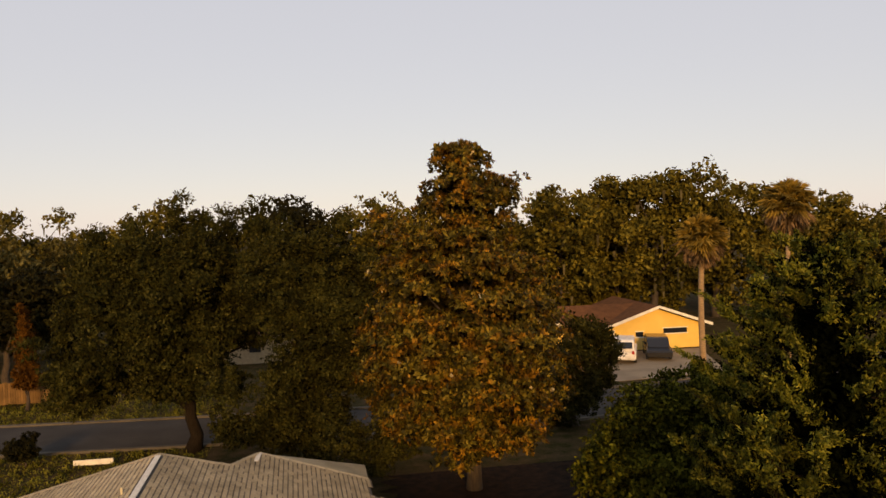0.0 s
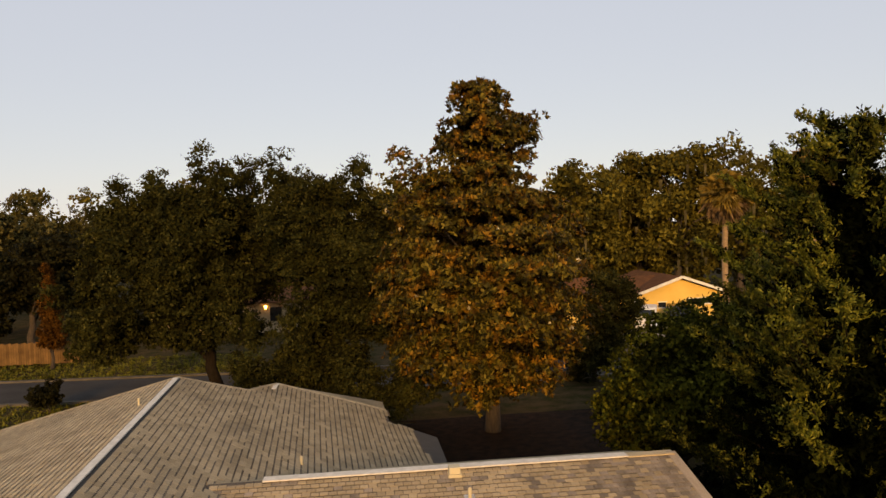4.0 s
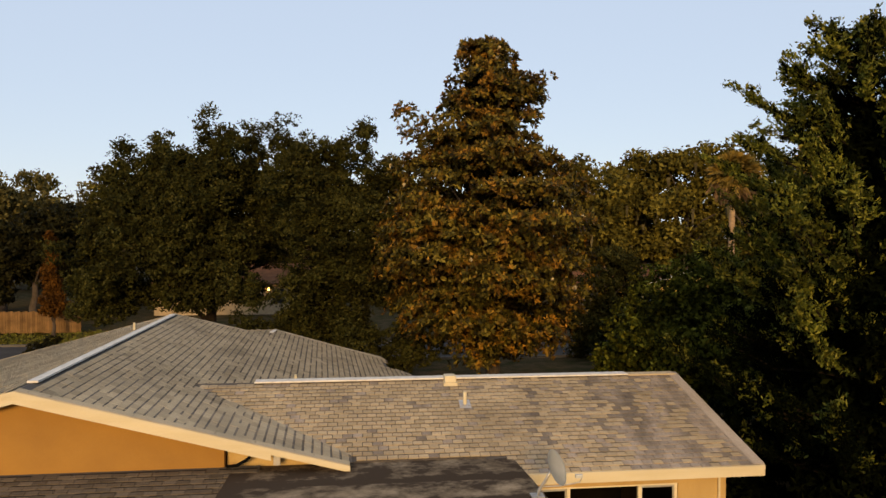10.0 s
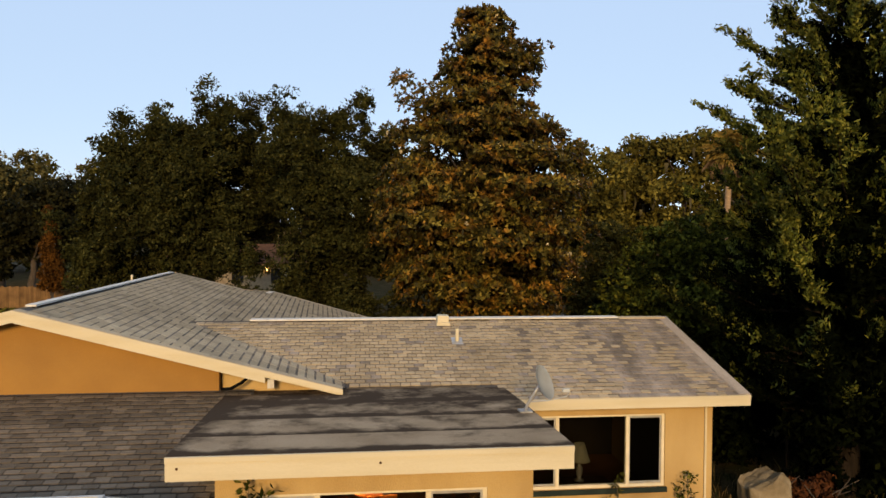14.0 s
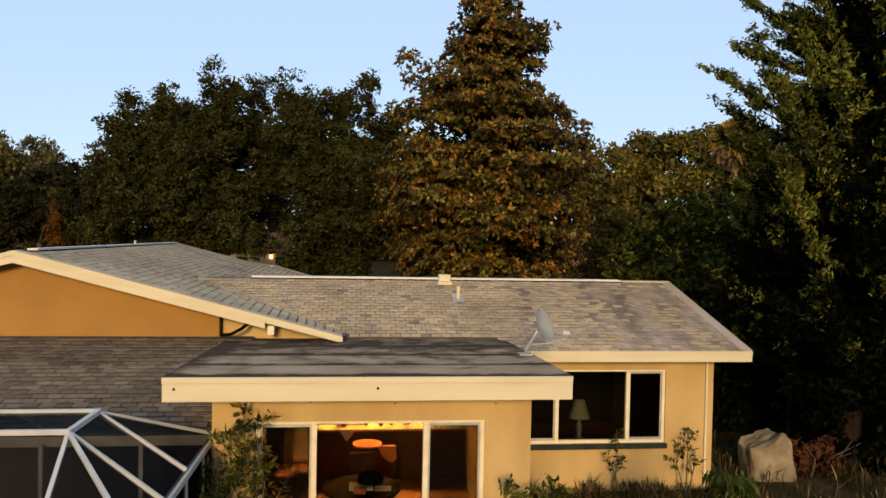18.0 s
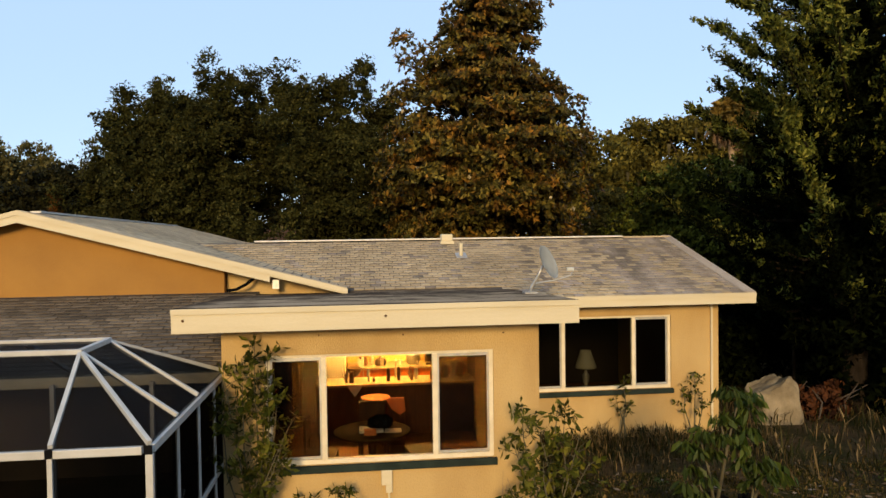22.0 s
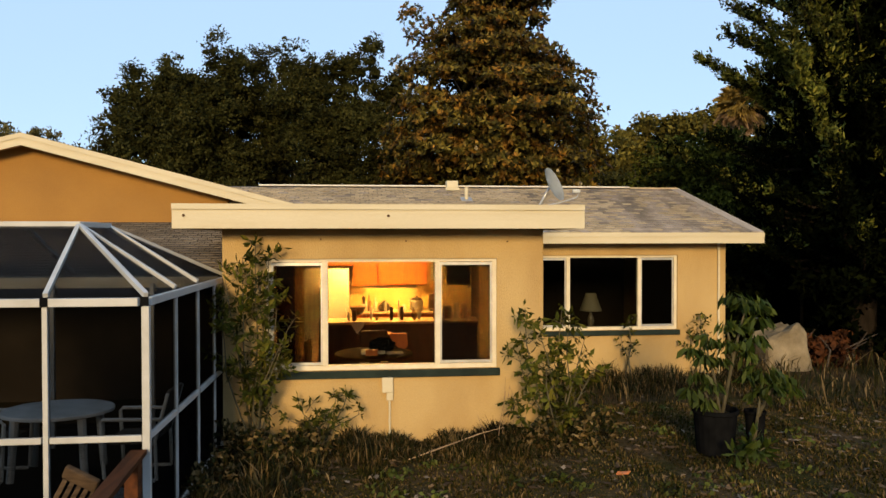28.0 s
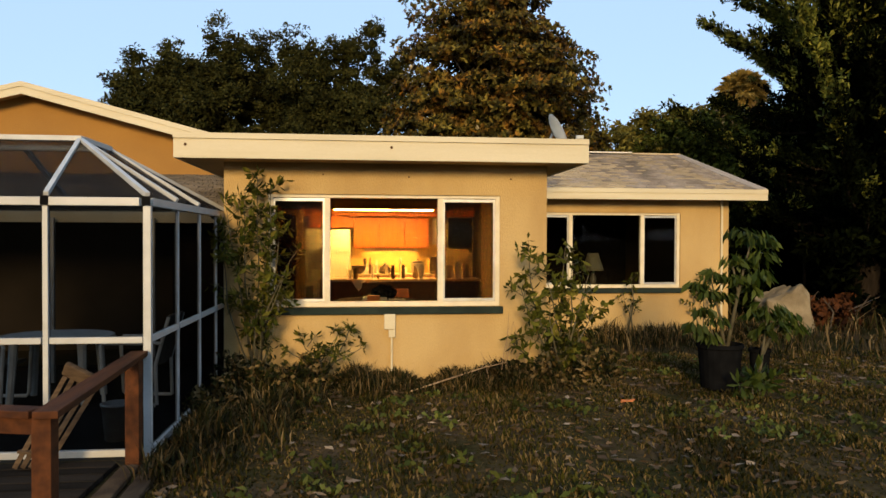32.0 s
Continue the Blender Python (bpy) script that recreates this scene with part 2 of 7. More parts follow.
GALV = mat("galvanised_metal", (0.48, 0.47, 0.44), 0.4, 0.6, second=(0.38, 0.36, 0.33), scale=10, fine=0.08)
DISH = mat("grey_dish_enamel", (0.50, 0.50, 0.45), 0.5, second=(0.42, 0.42, 0.38), scale=5, fine=0.08)
# the rooms' lack of light is put into this near-black colour
DARK_INSIDE = mat("room_dimness_colour", (0.035, 0.026, 0.017), 0.85, fine=0.05, spec=0.1)
# near-black wall colour imitates the shade inside the screened porch
PORCH_DARK = mat("porch_shade_colour", (0.011, 0.008, 0.006), 0.9, fine=0.06, spec=0.03)
KITCHEN_WALL = mat("warm_kitchen_paint", (0.70, 0.45, 0.14), 0.7, fine=0.04)
HEADER = mat("brown_ceiling_timber", (0.30, 0.17, 0.065), 0.8, second=(0.22, 0.12, 0.045), scale=3, fine=0.1, stretch=(1, 6, 6), spec=0.1)
KITCHEN_FLOOR = mat("orange_brown_tile_floor", (0.30, 0.135, 0.042), 0.5, second=(0.22, 0.095, 0.03), scale=3, fine=0.08, spec=0.15)
HONEY = mat("honey_oak_veneer", (0.50, 0.135, 0.022), 0.45, second=(0.38, 0.095, 0.016), scale=2.5, fine=0.1, fine_scale=60, stretch=(6, 6, 0.7), spec=0.25)
TABLE_WOOD = mat("brown_table_wood", (0.0456, 0.02208, 0.00768), 0.8, second=(0.0288, 0.01344, 0.0048), scale=3, stretch=(6, 1, 1), fine=0.1, spec=0.02)
DARK_WOOD = mat("dark_brown_wood", (0.085, 0.038, 0.015), 0.55, second=(0.05, 0.022, 0.009), scale=3, stretch=(6, 6, 1), fine=0.12, spec=0.15)
COUNTER = mat("cream_laminate", (0.403, 0.312, 0.182), 0.35, second=(0.338, 0.2535, 0.143), scale=30, fine=0.1)
APPLIANCE = mat("white_enamel", (0.78, 0.74, 0.62), 0.3, second=(0.72, 0.68, 0.56), scale=3, fine=0.03)
STEEL = mat("brushed_steel", (0.55, 0.52, 0.48), 0.3, 0.9, fine=0.06)
BLACK = mat("black_plastic", (0.005, 0.005, 0.005), 1.0, second=(0.008, 0.008, 0.008), scale=8, fine=0.1, spec=0.0)
REDWOOD = mat("red_brown_stained_timber", (0.09025, 0.0304, 0.0095), 0.7, second=(0.04275, 0.0152, 0.0057), scale=2.4, bump=0.3, bump_scale=50, fine=0.2, fine_scale=50, stretch=(7, 1, 7), per_object=0.15, spec=0.12)
RESIN = mat("white_resin", (0.8488, 0.8488, 0.7872), 0.5, second=(0.679, 0.679, 0.6328), scale=5, fine=0.06)
DRY_WOOD = mat("weathered_bare_wood", (0.09, 0.057, 0.03), 0.8, second=(0.042, 0.0252, 0.0132), scale=6, bump=0.3, bump_scale=60, fine=0.2, stretch=(1, 1, 6), per_object=0.2, spec=0.15)
CONCRETE = mat("patio_concrete", (0.021, 0.0186, 0.0162), 0.9, second=(0.0132, 0.012, 0.0108), scale=1.5, bump=0.2, fine=0.1, spec=0.1)
ASPHALT = mat("asphalt", (0.05525, 0.0494, 0.0442), 0.95, second=(0.039, 0.0351, 0.0312), scale=0.5, bump=0.2, bump_scale=40, fine=0.12, spec=0.1)
KERB = mat("kerb_concrete", (0.11, 0.095, 0.075), 0.9, second=(0.08, 0.07, 0.055), scale=1.5, fine=0.1, spec=0.1)
DRIVE = mat("driveway_concrete", (0.24, 0.185, 0.12), 0.85, second=(0.17, 0.125, 0.08), scale=0.6, fine=0.08)
DARK_BARK = mat("dark_evergreen_bark", (0.022, 0.016, 0.011), 0.95, second=(0.012, 0.009, 0.006), scale=6, bump=0.9, bump_scale=18, fine=0.25, stretch=(3, 3, 0.6), spec=0.03)
BARK = mat("grey_brown_bark", (0.069, 0.0492, 0.033), 0.95, second=(0.036, 0.0258, 0.018), scale=6, bump=0.9, bump_scale=18, fine=0.25, stretch=(3, 3, 0.6))
PALE_BARK = mat("palm_bark", (0.33, 0.22, 0.12), 0.95, second=(0.22, 0.145, 0.08), scale=5, bump=0.7, bump_scale=20, fine=0.2, stretch=(1, 1, 4))
TWIG = mat("green_brown_stem", (0.09, 0.075, 0.035), 0.85, second=(0.06, 0.05, 0.025), scale=10, fine=0.15)
SOIL = mat("lawn_soil", (0.069, 0.0444, 0.0216), 0.98, second=(0.027, 0.0252, 0.0072), scale=1.3, detail=12, bump=0.9, bump_scale=12, fine=0.38, fine_scale=20, spec=0.03)
MULCH = mat("shaded_bark_mulch", (0.030, 0.016, 0.009), 0.95, second=(0.014, 0.009, 0.006), scale=3, detail=10, bump=0.8, bump_scale=25, fine=0.4, fine_scale=40, spec=0.05)
ROCK = mat("pale_rock", (0.27, 0.215, 0.135), 0.95, second=(0.15, 0.115, 0.068), scale=3, bump=0.6, bump_scale=10, fine=0.18, spec=0.1)
RUST_PILE = mat("rusty_brown_leaves", (0.11, 0.0375, 0.012), 0.9, second=(0.045, 0.018, 0.008), scale=8, fine=0.2, per_object=0.25, spec=0.1)
FENCE = mat("weathered_fence_timber", (0.168, 0.096, 0.04), 0.9, second=(0.112, 0.064, 0.028), scale=2, fine=0.15, per_object=0.2, spec=0.05)
FAR_WALL = mat("yellow_house_paint", (0.72, 0.47, 0.13), 0.85, second=(0.66, 0.42, 0.11), scale=1, fine=0.05)
FAR_ROOF = mat("brown_shingle", (0.14, 0.06, 0.028), 0.95, second=(0.10, 0.045, 0.022), scale=2, fine=0.15, fine_scale=20, spec=0.05)
FAR_WHITE = mat("white_trim_paint", (0.7, 0.67, 0.58), 0.6, fine=0.04)
CAR_WHITE = mat("white_car_paint", (0.75, 0.73, 0.68), 0.25, fine=0.02)
CAR_BLACK = mat("black_car_paint", (0.012, 0.012, 0.014), 0.2, fine=0.02)
RUBBER = mat("tyre_rubber", (0.02, 0.02, 0.02), 0.9, fine=0.1)
LAMP_SHADE = mat("pale_cream_lampshade", (0.372, 0.342, 0.216), 0.8, fine=0.05)
CERAMIC = mat("cream_ceramic", (0.30, 0.27, 0.2), 0.35, fine=0.05)
TAIL = mat("red_lamp_plastic", (0.4, 0.02, 0.015), 0.3, fine=0.03)
GLASS = glass_mat("window_glass", (0.62, 0.62, 0.60), 1.22)
CAR_GLASS = mat("dark_car_glass", (0.015, 0.017, 0.02), 0.08, fine=0.02)
SCREEN = screen_mat("charcoal_insect_screen", (0.0015, 0.0018, 0.002), 0.70)
WINDOW_SCREEN = screen_mat("window_insect_screen", (0.003, 0.0025, 0.002), 0.38)
# roof screen coloured paler than the wall screens, for the sky's sheen on it
ROOF_SCREEN = screen_mat("sky_sheen_screen", (0.009, 0.0093, 0.010), 0.44)
TUBE = glow_mat("warm_fluorescent_diffuser", (1.0, 0.50, 0.12), 230.0)
UNDER_GLOW = glow_mat("warm_strip_diffuser", (1.0, 0.52, 0.13), 60.0)
PORCH_GLOW = glow_mat("lit_porch_lamp", (1.0, 0.55, 0.15), 14.0)

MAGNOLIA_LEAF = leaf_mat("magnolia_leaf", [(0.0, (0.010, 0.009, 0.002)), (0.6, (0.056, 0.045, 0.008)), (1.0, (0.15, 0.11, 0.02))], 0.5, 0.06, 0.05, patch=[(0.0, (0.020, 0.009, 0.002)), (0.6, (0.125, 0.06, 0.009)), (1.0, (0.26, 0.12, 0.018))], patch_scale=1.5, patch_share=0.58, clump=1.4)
# darker copy of the magnolia leaf, with the crown's inner shade in its colour
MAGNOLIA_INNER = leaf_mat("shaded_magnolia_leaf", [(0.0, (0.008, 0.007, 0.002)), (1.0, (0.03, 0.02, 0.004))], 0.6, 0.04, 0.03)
OAK_LEAF = leaf_mat("oak_leaf", [(0.0, (0.0162, 0.01665, 0.0036)), (0.7, (0.0324, 0.0315, 0.0081)), (1.0, (0.0558, 0.0504, 0.0144))], 0.8, 0.12, 0.03, clump=0.9)
FAR_LEAF = leaf_mat("far_wood_leaf", [(0.0, (0.03, 0.025, 0.005)), (0.7, (0.098, 0.080, 0.015)), (1.0, (0.17, 0.135, 0.028))], 0.8, 0.08, 0.03, clump=0.3)
PALE_LEAF = leaf_mat("pale_olive_leaf", [(0.0, (0.02765, 0.02419, 0.007776)), (0.6, (0.07776, 0.0648, 0.02074)), (1.0, (0.1296, 0.108, 0.03888))], 0.8, 0.06, 0.03, clump=0.3)
DARK_LEAF = leaf_mat("dark_far_leaf", [(0.0, (0.006, 0.006, 0.002)), (1.0, (0.022, 0.02, 0.006))], 0.75, 0.06, 0.05)
# evergreen leaves in two colours: near-black for shade, pale for lit tips
CEDAR_SHADE = leaf_mat("shaded_evergreen_spray", [(0.0, (0.001097, 0.001828, 0.0004266)), (0.8, (0.003047, 0.00457, 0.000975)), (1.0, (0.007923, 0.00975, 0.001828))], 0.9, 0.04, 0.02)
CEDAR_LIT = leaf_mat("evergreen_lit_growth", [(0.0, (0.01968, 0.0246, 0.00328)), (0.6, (0.0902, 0.0984, 0.01394)), (1.0, (0.1968, 0.1804, 0.0328))], 0.6, 0.2, 0.08, clump=0.8)
MOUND_LEAF = leaf_mat("vine_leaf", [(0.0, (0.01488, 0.01767, 0.00186)), (0.6, (0.06045, 0.05952, 0.00651)), (1.0, (0.1395, 0.1255, 0.01488))], 0.7, 0.08, 0.03, clump=1.2)
SHRUB_LEAF = leaf_mat("shrub_leaf", [(0.0, (0.01878, 0.02456, 0.00289)), (0.6, (0.06141, 0.06502, 0.00867)), (1.0, (0.1445, 0.1264, 0.02023))], 0.6, 0.25, 0.05, clump=3.0)
POT_LEAF = leaf_mat("avocado_leaf", [(0.0, (0.02133, 0.03626, 0.005118)), (1.0, (0.07249, 0.08954, 0.01706))], 0.4, 0.3)
PALM_LEAF = leaf_mat("palm_frond", [(0.0, (0.1125, 0.07875, 0.01688)), (1.0, (0.27, 0.1744, 0.03938))], 0.6, 0.2)
DEAD_FROND = leaf_mat("dead_frond", [(0.0, (0.1365, 0.08775, 0.04388)), (1.0, (0.234, 0.1462, 0.078))], 0.8, 0.2)
MOSS = leaf_mat("hanging_moss", [(0.0, (0.05, 0.042, 0.02)), (1.0, (0.10, 0.083, 0.042))], 0.9, 0.2, 0.03)
RUST_LEAF = leaf_mat("rusty_cypress_leaf", [(0.0, (0.035, 0.014, 0.003)), (1.0, (0.1, 0.0425, 0.008))], 0.8, 0.1, 0.03)
GRASS = leaf_mat("weed_blade", [(0.0, (0.006, 0.008, 0.002)), (0.45, (0.022, 0.022, 0.006)), (0.75, (0.065, 0.044, 0.016)), (1.0, (0.17, 0.115, 0.05))], 0.6, 0.15, 0.05)
WEED_LEAF = leaf_mat("lawn_weed_leaf", [(0.0, (0.03, 0.042, 0.007)), (1.0, (0.09, 0.095, 0.02))], 0.7, 0.2)
LAWN = leaf_mat("lawn_blade", [(0.0, (0.012, 0.014, 0.002)), (0.45, (0.043, 0.038, 0.007)), (0.75, (0.09, 0.058, 0.017)), (1.0, (0.16, 0.105, 0.042))], 0.8, 0.15, 0.03, clump=0.9)
VERGE = leaf_mat("verge_blade", [(0.0, (0.06694, 0.07172, 0.01147)), (1.0, (0.1625, 0.1435, 0.02869))], 0.8, 0.2, 0.03)
LITTER = leaf_mat("fallen_leaf", [(0.0, (0.048, 0.0288, 0.0144)), (0.75, (0.104, 0.068, 0.036)), (1.0, (0.216, 0.168, 0.12))], 0.8, 0.1)
BLOSSOM = leaf_mat("pale_bloom", [(0.0, (0.55, 0.42, 0.2)), (1.0, (0.7, 0.6, 0.4))], 0.6, 0.2)

# ---- mesh helpers ----


def box(bm, x0, x1, y0, y1, z0, z1, m=None, bevel=0.0):
    r = bmesh.ops.create_cube(bm, size=1.0, matrix=Matrix.LocRotScale(((x0 + x1) / 2, (y0 + y1) / 2, (z0 + z1) / 2), None, (x1 - x0, y1 - y0, z1 - z0)))
    if bevel:
        es = list({e for v in r["verts"] for e in v.link_edges})
        r = bmesh.ops.bevel(bm, geom=es, offset=bevel, segments=2, affect="EDGES", profile=0.6)
    if m is not None:
        bmesh.ops.transform(bm, matrix=m, verts=r["verts"])
    return r["verts"]


def beam(bm, p, q, w, h, up=(0, 0, 1), bevel=0.0):
    """A bar from p to q, w wide and h deep along up."""
    p, q = Vector(p), Vector(q)
    d = q - p
    x = d.normalized()
    y = Vector(up).cross(x).normalized()
    z = x.cross(y)
    m = Matrix((x, y, z)).transposed().to_4x4()
    m.translation = (p + q) / 2
    return box(bm, -d.length / 2, d.length / 2, -w / 2, w / 2, -h / 2, h / 2, m, bevel)


def tube(bm, points, radii, sides=8):
    """A tapered pipe through the points."""
    rings = []
    pts = [Vector(p) for p in points]
    for k, p in enumerate(pts):
        d = (pts[min(k + 1, len(pts) - 1)] - pts[max(k - 1, 0)]).normalized()
        a = d.cross(Vector((0.3, 1, 0.2))).normalized()
        b = d.cross(a)
        rings.append([bm.verts.new(p + radii[k] * (a * math.cos(2 * math.pi * s / sides) + b * math.sin(2 * math.pi * s / sides))) for s in range(sides)])
    for r0, r1 in zip(rings, rings[1:]):
        for s in range(sides):
            bm.faces.new((r0[s], r0[(s + 1) % sides], r1[(s + 1) % sides], r1[s]))
    bm.faces.new(rings[0][::-1])
    bm.faces.new(rings[-1])


def lathe(bm, profile, at=(0, 0, 0), sides=20):
    """A turned body from (radius, height) pairs."""
    rings = [[bm.verts.new((at[0] + r * math.cos(2 * math.pi * s / sides), at[1] + r * math.sin(2 * math.pi * s / sides), at[2] + z)) for s in range(sides)] for r, z in profile]
    for r0, r1 in zip(rings, rings[1:]):
        for s in range(sides):
            bm.faces.new((r0[s], r0[(s + 1) % sides], r1[(s + 1) % sides], r1[s]))
    bm.faces.new(rings[0][::-1])
    bm.faces.new(rings[-1])


def prism(bm, poly, shift):
    """A flat polygon given thickness by shift."""
    a = [bm.verts.new(p) for p in poly]
    b = [bm.verts.new(Vector(p) + Vector(shift)) for p in poly]
    bm.faces.new(a)
    bm.faces.new(b[::-1])
    for k in range(len(a)):
        bm.faces.new((a[k], b[k], b[(k + 1) % len(a)], a[(k + 1) % len(a)]))


def part(name, bm, material, parent=None, label="", smooth=False):
    """One mesh object from a bmesh, under a thing or a part."""
    me = bpy.data.meshes.new(name)
    bmesh.ops.recalc_face_normals(bm, faces=bm.faces)
    bm.to_mesh(me)
    bm.free()
    return put(name, me, material, parent, label, smooth)


def put(name, me, material, parent=None, label="", smooth=False):
    if material and not me.materials:
        me.materials.append(material)
    if smooth:
        me.polygons.foreach_set("use_smooth", [True] * len(me.polygons))
    ob = new(name, me)
    ob.parent = parent
    if label:
        ob["label"] = label
    return ob


def thing(name, label, category, group="", kind="", at=(0, 0, 0)):
    ob = new(name)
    ob.location = at
    ob.empty_display_size = 0.2
    return tagged(ob, label, category, group, kind)


def solid(name, boxes, material, parent=None, label="", bevel=0.0):
    bm = bmesh.new()
    for b in boxes:
        box(bm, *b, bevel=bevel)
    return part(name, bm, material, parent, label)


def quads_mesh(name, corners):
    """A mesh of loose quads from an array (n, 4, 3)."""
    n = len(corners)
    me = bpy.data.meshes.new(name)
    me.vertices.add(4 * n)
    me.vertices.foreach_set("co", np.asarray(corners, np.float32).ravel())
    me.loops.add(4 * n)
    me.loops.foreach_set("vertex_index", np.arange(4 * n, dtype=np.int32))
    me.polygons.add(n)
    me.polygons.foreach_set("loop_start", np.arange(0, 4 * n, 4, dtype=np.int32))
    me.polygons.foreach_set("loop_total", np.full(n, 4, np.int32))
    me.update()
    me.validate()
    return me


def unit(v):
    return v / np.maximum(np.linalg.norm(v, axis=-1, keepdims=True), 1e-9)


def leaf_quads(rng, centres, length, width, droop=0.0, out=None, spread=1.0, facing=None):
    """Diamond leaves at the centres, pointing anyhow (or along out), each a folded quad; facing: the way that their faces look."""
    n = len(centres)
    d = rng.normal(size=(n, 3)) * spread
    if out is not None:
        d = d + out
    d[:, 2] -= droop
    d = unit(d)
    if facing is None:
        side = unit(np.cross(d, rng.normal(size=(n, 3))))
    else:
        side = unit(np.cross(d, facing + rng.normal(size=(n, 3)) * 0.45))
    nor = np.cross(d, side)
    L = length * rng.uniform(0.65, 1.3, (n, 1))
    W = width * rng.uniform(0.7, 1.25, (n, 1))
    base, tip = centres - d * L * 0.5, centres + d * L * 0.5
    mid = centres + d * L * 0.05
    fold = nor * W * 0.25
    return np.stack([base, mid + side * W * 0.5 + fold, tip, mid - side * W * 0.5 + fold], axis=1)


def clump_points(rng, blobs, clumps, per, radius, shell=0.45):
    """Leaf places: small clumps on and in ellipsoids (x, y, z, rx, ry, rz), and the way outwards of each."""
    b = np.array(blobs, float)
    area = (b[:, 3] * b[:, 4] + b[:, 4] * b[:, 5] + b[:, 3] * b[:, 5])
    pick = rng.choice(len(b), clumps, p=area / area.sum())
    d = unit(rng.normal(size=(clumps, 3)))
    r = 1 - shell * rng.random((clumps, 1)) ** 1.6
    c = b[pick, :3] + d * b[pick, 3:] * r
    off = unit(rng.normal(size=(clumps * per, 3))) * rng.random((clumps * per, 1)) ** 0.5
    pts = np.repeat(c, per, axis=0) + off * [1.0, 1.0, 0.7] * radius * np.repeat(rng.uniform(0.55, 1.5, (clumps, 1)), per, axis=0)
    return pts, unit(off + 0.5 * np.repeat(d, per, axis=0) + [0, 0, 0.45]), c


def limbs_mesh(rng, base, top, radius, tips, material, parent, trunk_name="trunk", bend=0.3, sides=9):
    """A tapered, slightly crooked trunk and limbs that run from it to the tips."""
    base, top = Vector(base), Vector(top)
    bm = bmesh.new()
    n = 7
    pts = [base.lerp(top, k / n) + Vector((rng.normal() * bend * (0 < k < n), rng.normal() * bend * (0 < k < n), 0)) * 0.4 for k in range(n + 1)]
    tube(bm, pts, [radius * (1.35 if k == 0 else 1 - 0.72 * k / n) for k in range(n + 1)], sides)
    part(trunk_name, bm, material, parent, smooth=True)
    for t in tips:
        t = Vector(t)
        f = min(0.92, max(0.15, 0.75 * (t.z - base.z) / max(0.1, top.z - base.z) - 0.1))
        k = f * n
        start = pts[int(k)].lerp(pts[min(n, int(k) + 1)], k - int(k))
        mid = start.lerp(t, 0.5) + Vector((rng.normal() * 0.2, rng.normal() * 0.2, 0.12 * (t - start).length))
        r = radius * (0.5 - 0.3 * f)
        bm = bmesh.new()
        tube(bm, [start, start.lerp(mid, 0.5) + Vector((0, 0, 0.1)), mid, mid.lerp(t, 0.55), t], [r, r * 0.85, r * 0.6, r * 0.36, r * 0.12], 6)
        part("limb", bm, material, parent, smooth=True)


def tree(name, label, category, base, height, radius, blobs, leaf, leaf_size, clumps, per, clump_radius, seed, bark=None, group="", shell=0.45, limbs=12, droop=0.1, trunk_top=0.8):
    """A broad tree: trunk, limbs and a crown of leaf clumps on the blobs."""
    rng = np.random.default_rng(seed)
    t = thing(name, label, category, group, at=base)
    shifted = [(x - base[0], y - base[1], z - base[2], rx, ry, rz) for x, y, z, rx, ry, rz in blobs]
    pts, out, c = clump_points(rng, shifted, clumps, per, clump_radius, shell)
    tips = [Vector(shifted[k % len(shifted)][:3]) + Vector(rng.normal(size=3) * 0.35) * max(shifted[k % len(shifted)][3:]) * 0.8 for k in range(limbs)]
    limbs_mesh(rng, (0, 0, -0.1), (0.1, 0, height * trunk_top), radius, [p for p in tips if p.z > 0.8], bark or BARK, t)
    q = leaf_quads(rng, pts, leaf_size[0], leaf_size[1], droop, None, 1.0, out)
    put("crown", quads_mesh("crown", q), leaf, t)
    return t

# ---- ground, street, lawns ----
bm = bmesh.new()
ring = [0, 3, 6, 10, 15, 22, 32, 46, 66, 100, 160, 300, 600, 1500, 3000]
prev = None
for r in ring:
    row = [bm.verts.new((r * math.cos(2 * math.pi * s / 48), 10 + r * math.sin(2 * math.pi * s / 48), -0.03 if r > 4 else -0.03)) for s in range(48)] if r else [bm.verts.new((0, 10, -0.03))]
    if prev and len(prev) == 1:
        for s in range(48):
            bm.faces.new((prev[0], row[s], row[(s + 1) % 48]))
    elif prev:
        for s in range(48):
            bm.faces.new((prev[s], row[s], row[(s + 1) % 48], prev[(s + 1) % 48]))
    prev = row
tagged(part("ground", bm, SOIL), "brown sandy lawn soil with patchy grass", "ground", kind="structure")

STREET = [(-90, 44), (-40, 40), (-15, 38.4), (-4, 37.8), (10, 37.4), (26, 40.5), (60, 49), (95, 58)]


def ribbon(bm, line, a, b, z0, z1):
    """A strip along a line, from offset a to offset b across it."""
    pts = []
    for k, (x, y) in enumerate(line):
        x0, y0 = line[max(k - 1, 0)]
        x1, y1 = line[min(k + 1, len(line) - 1)]
        n = Vector((-(y1 - y0), x1 - x0)).normalized()
        pts.append([bm.verts.new((x + n.x * o, y + n.y * o, z)) for o, z in ((a, z0), (a, z1), (b, z1), (b, z0))])
    for p, q in zip(pts, pts[1:]):
        for s in range(3):
            bm.faces.new((p[s], p[s + 1], q[s + 1], q[s]))


bm = bmesh.new()
ribbon(bm, STREET, -2.7, 2.7, -0.05, -0.012)
tagged(part("road", bm, ASPHALT), "grey asphalt residential street", "road", kind="structure")
for o in (-2.95, 2.7):
    bm = bmesh.new()
    ribbon(bm, STREET, o, o + 0.25, -0.05, 0.09)
    tagged(part("kerb", bm, KERB), "worn pale concrete kerb along the street", "kerb", kind="structure")
bm = bmesh.new()
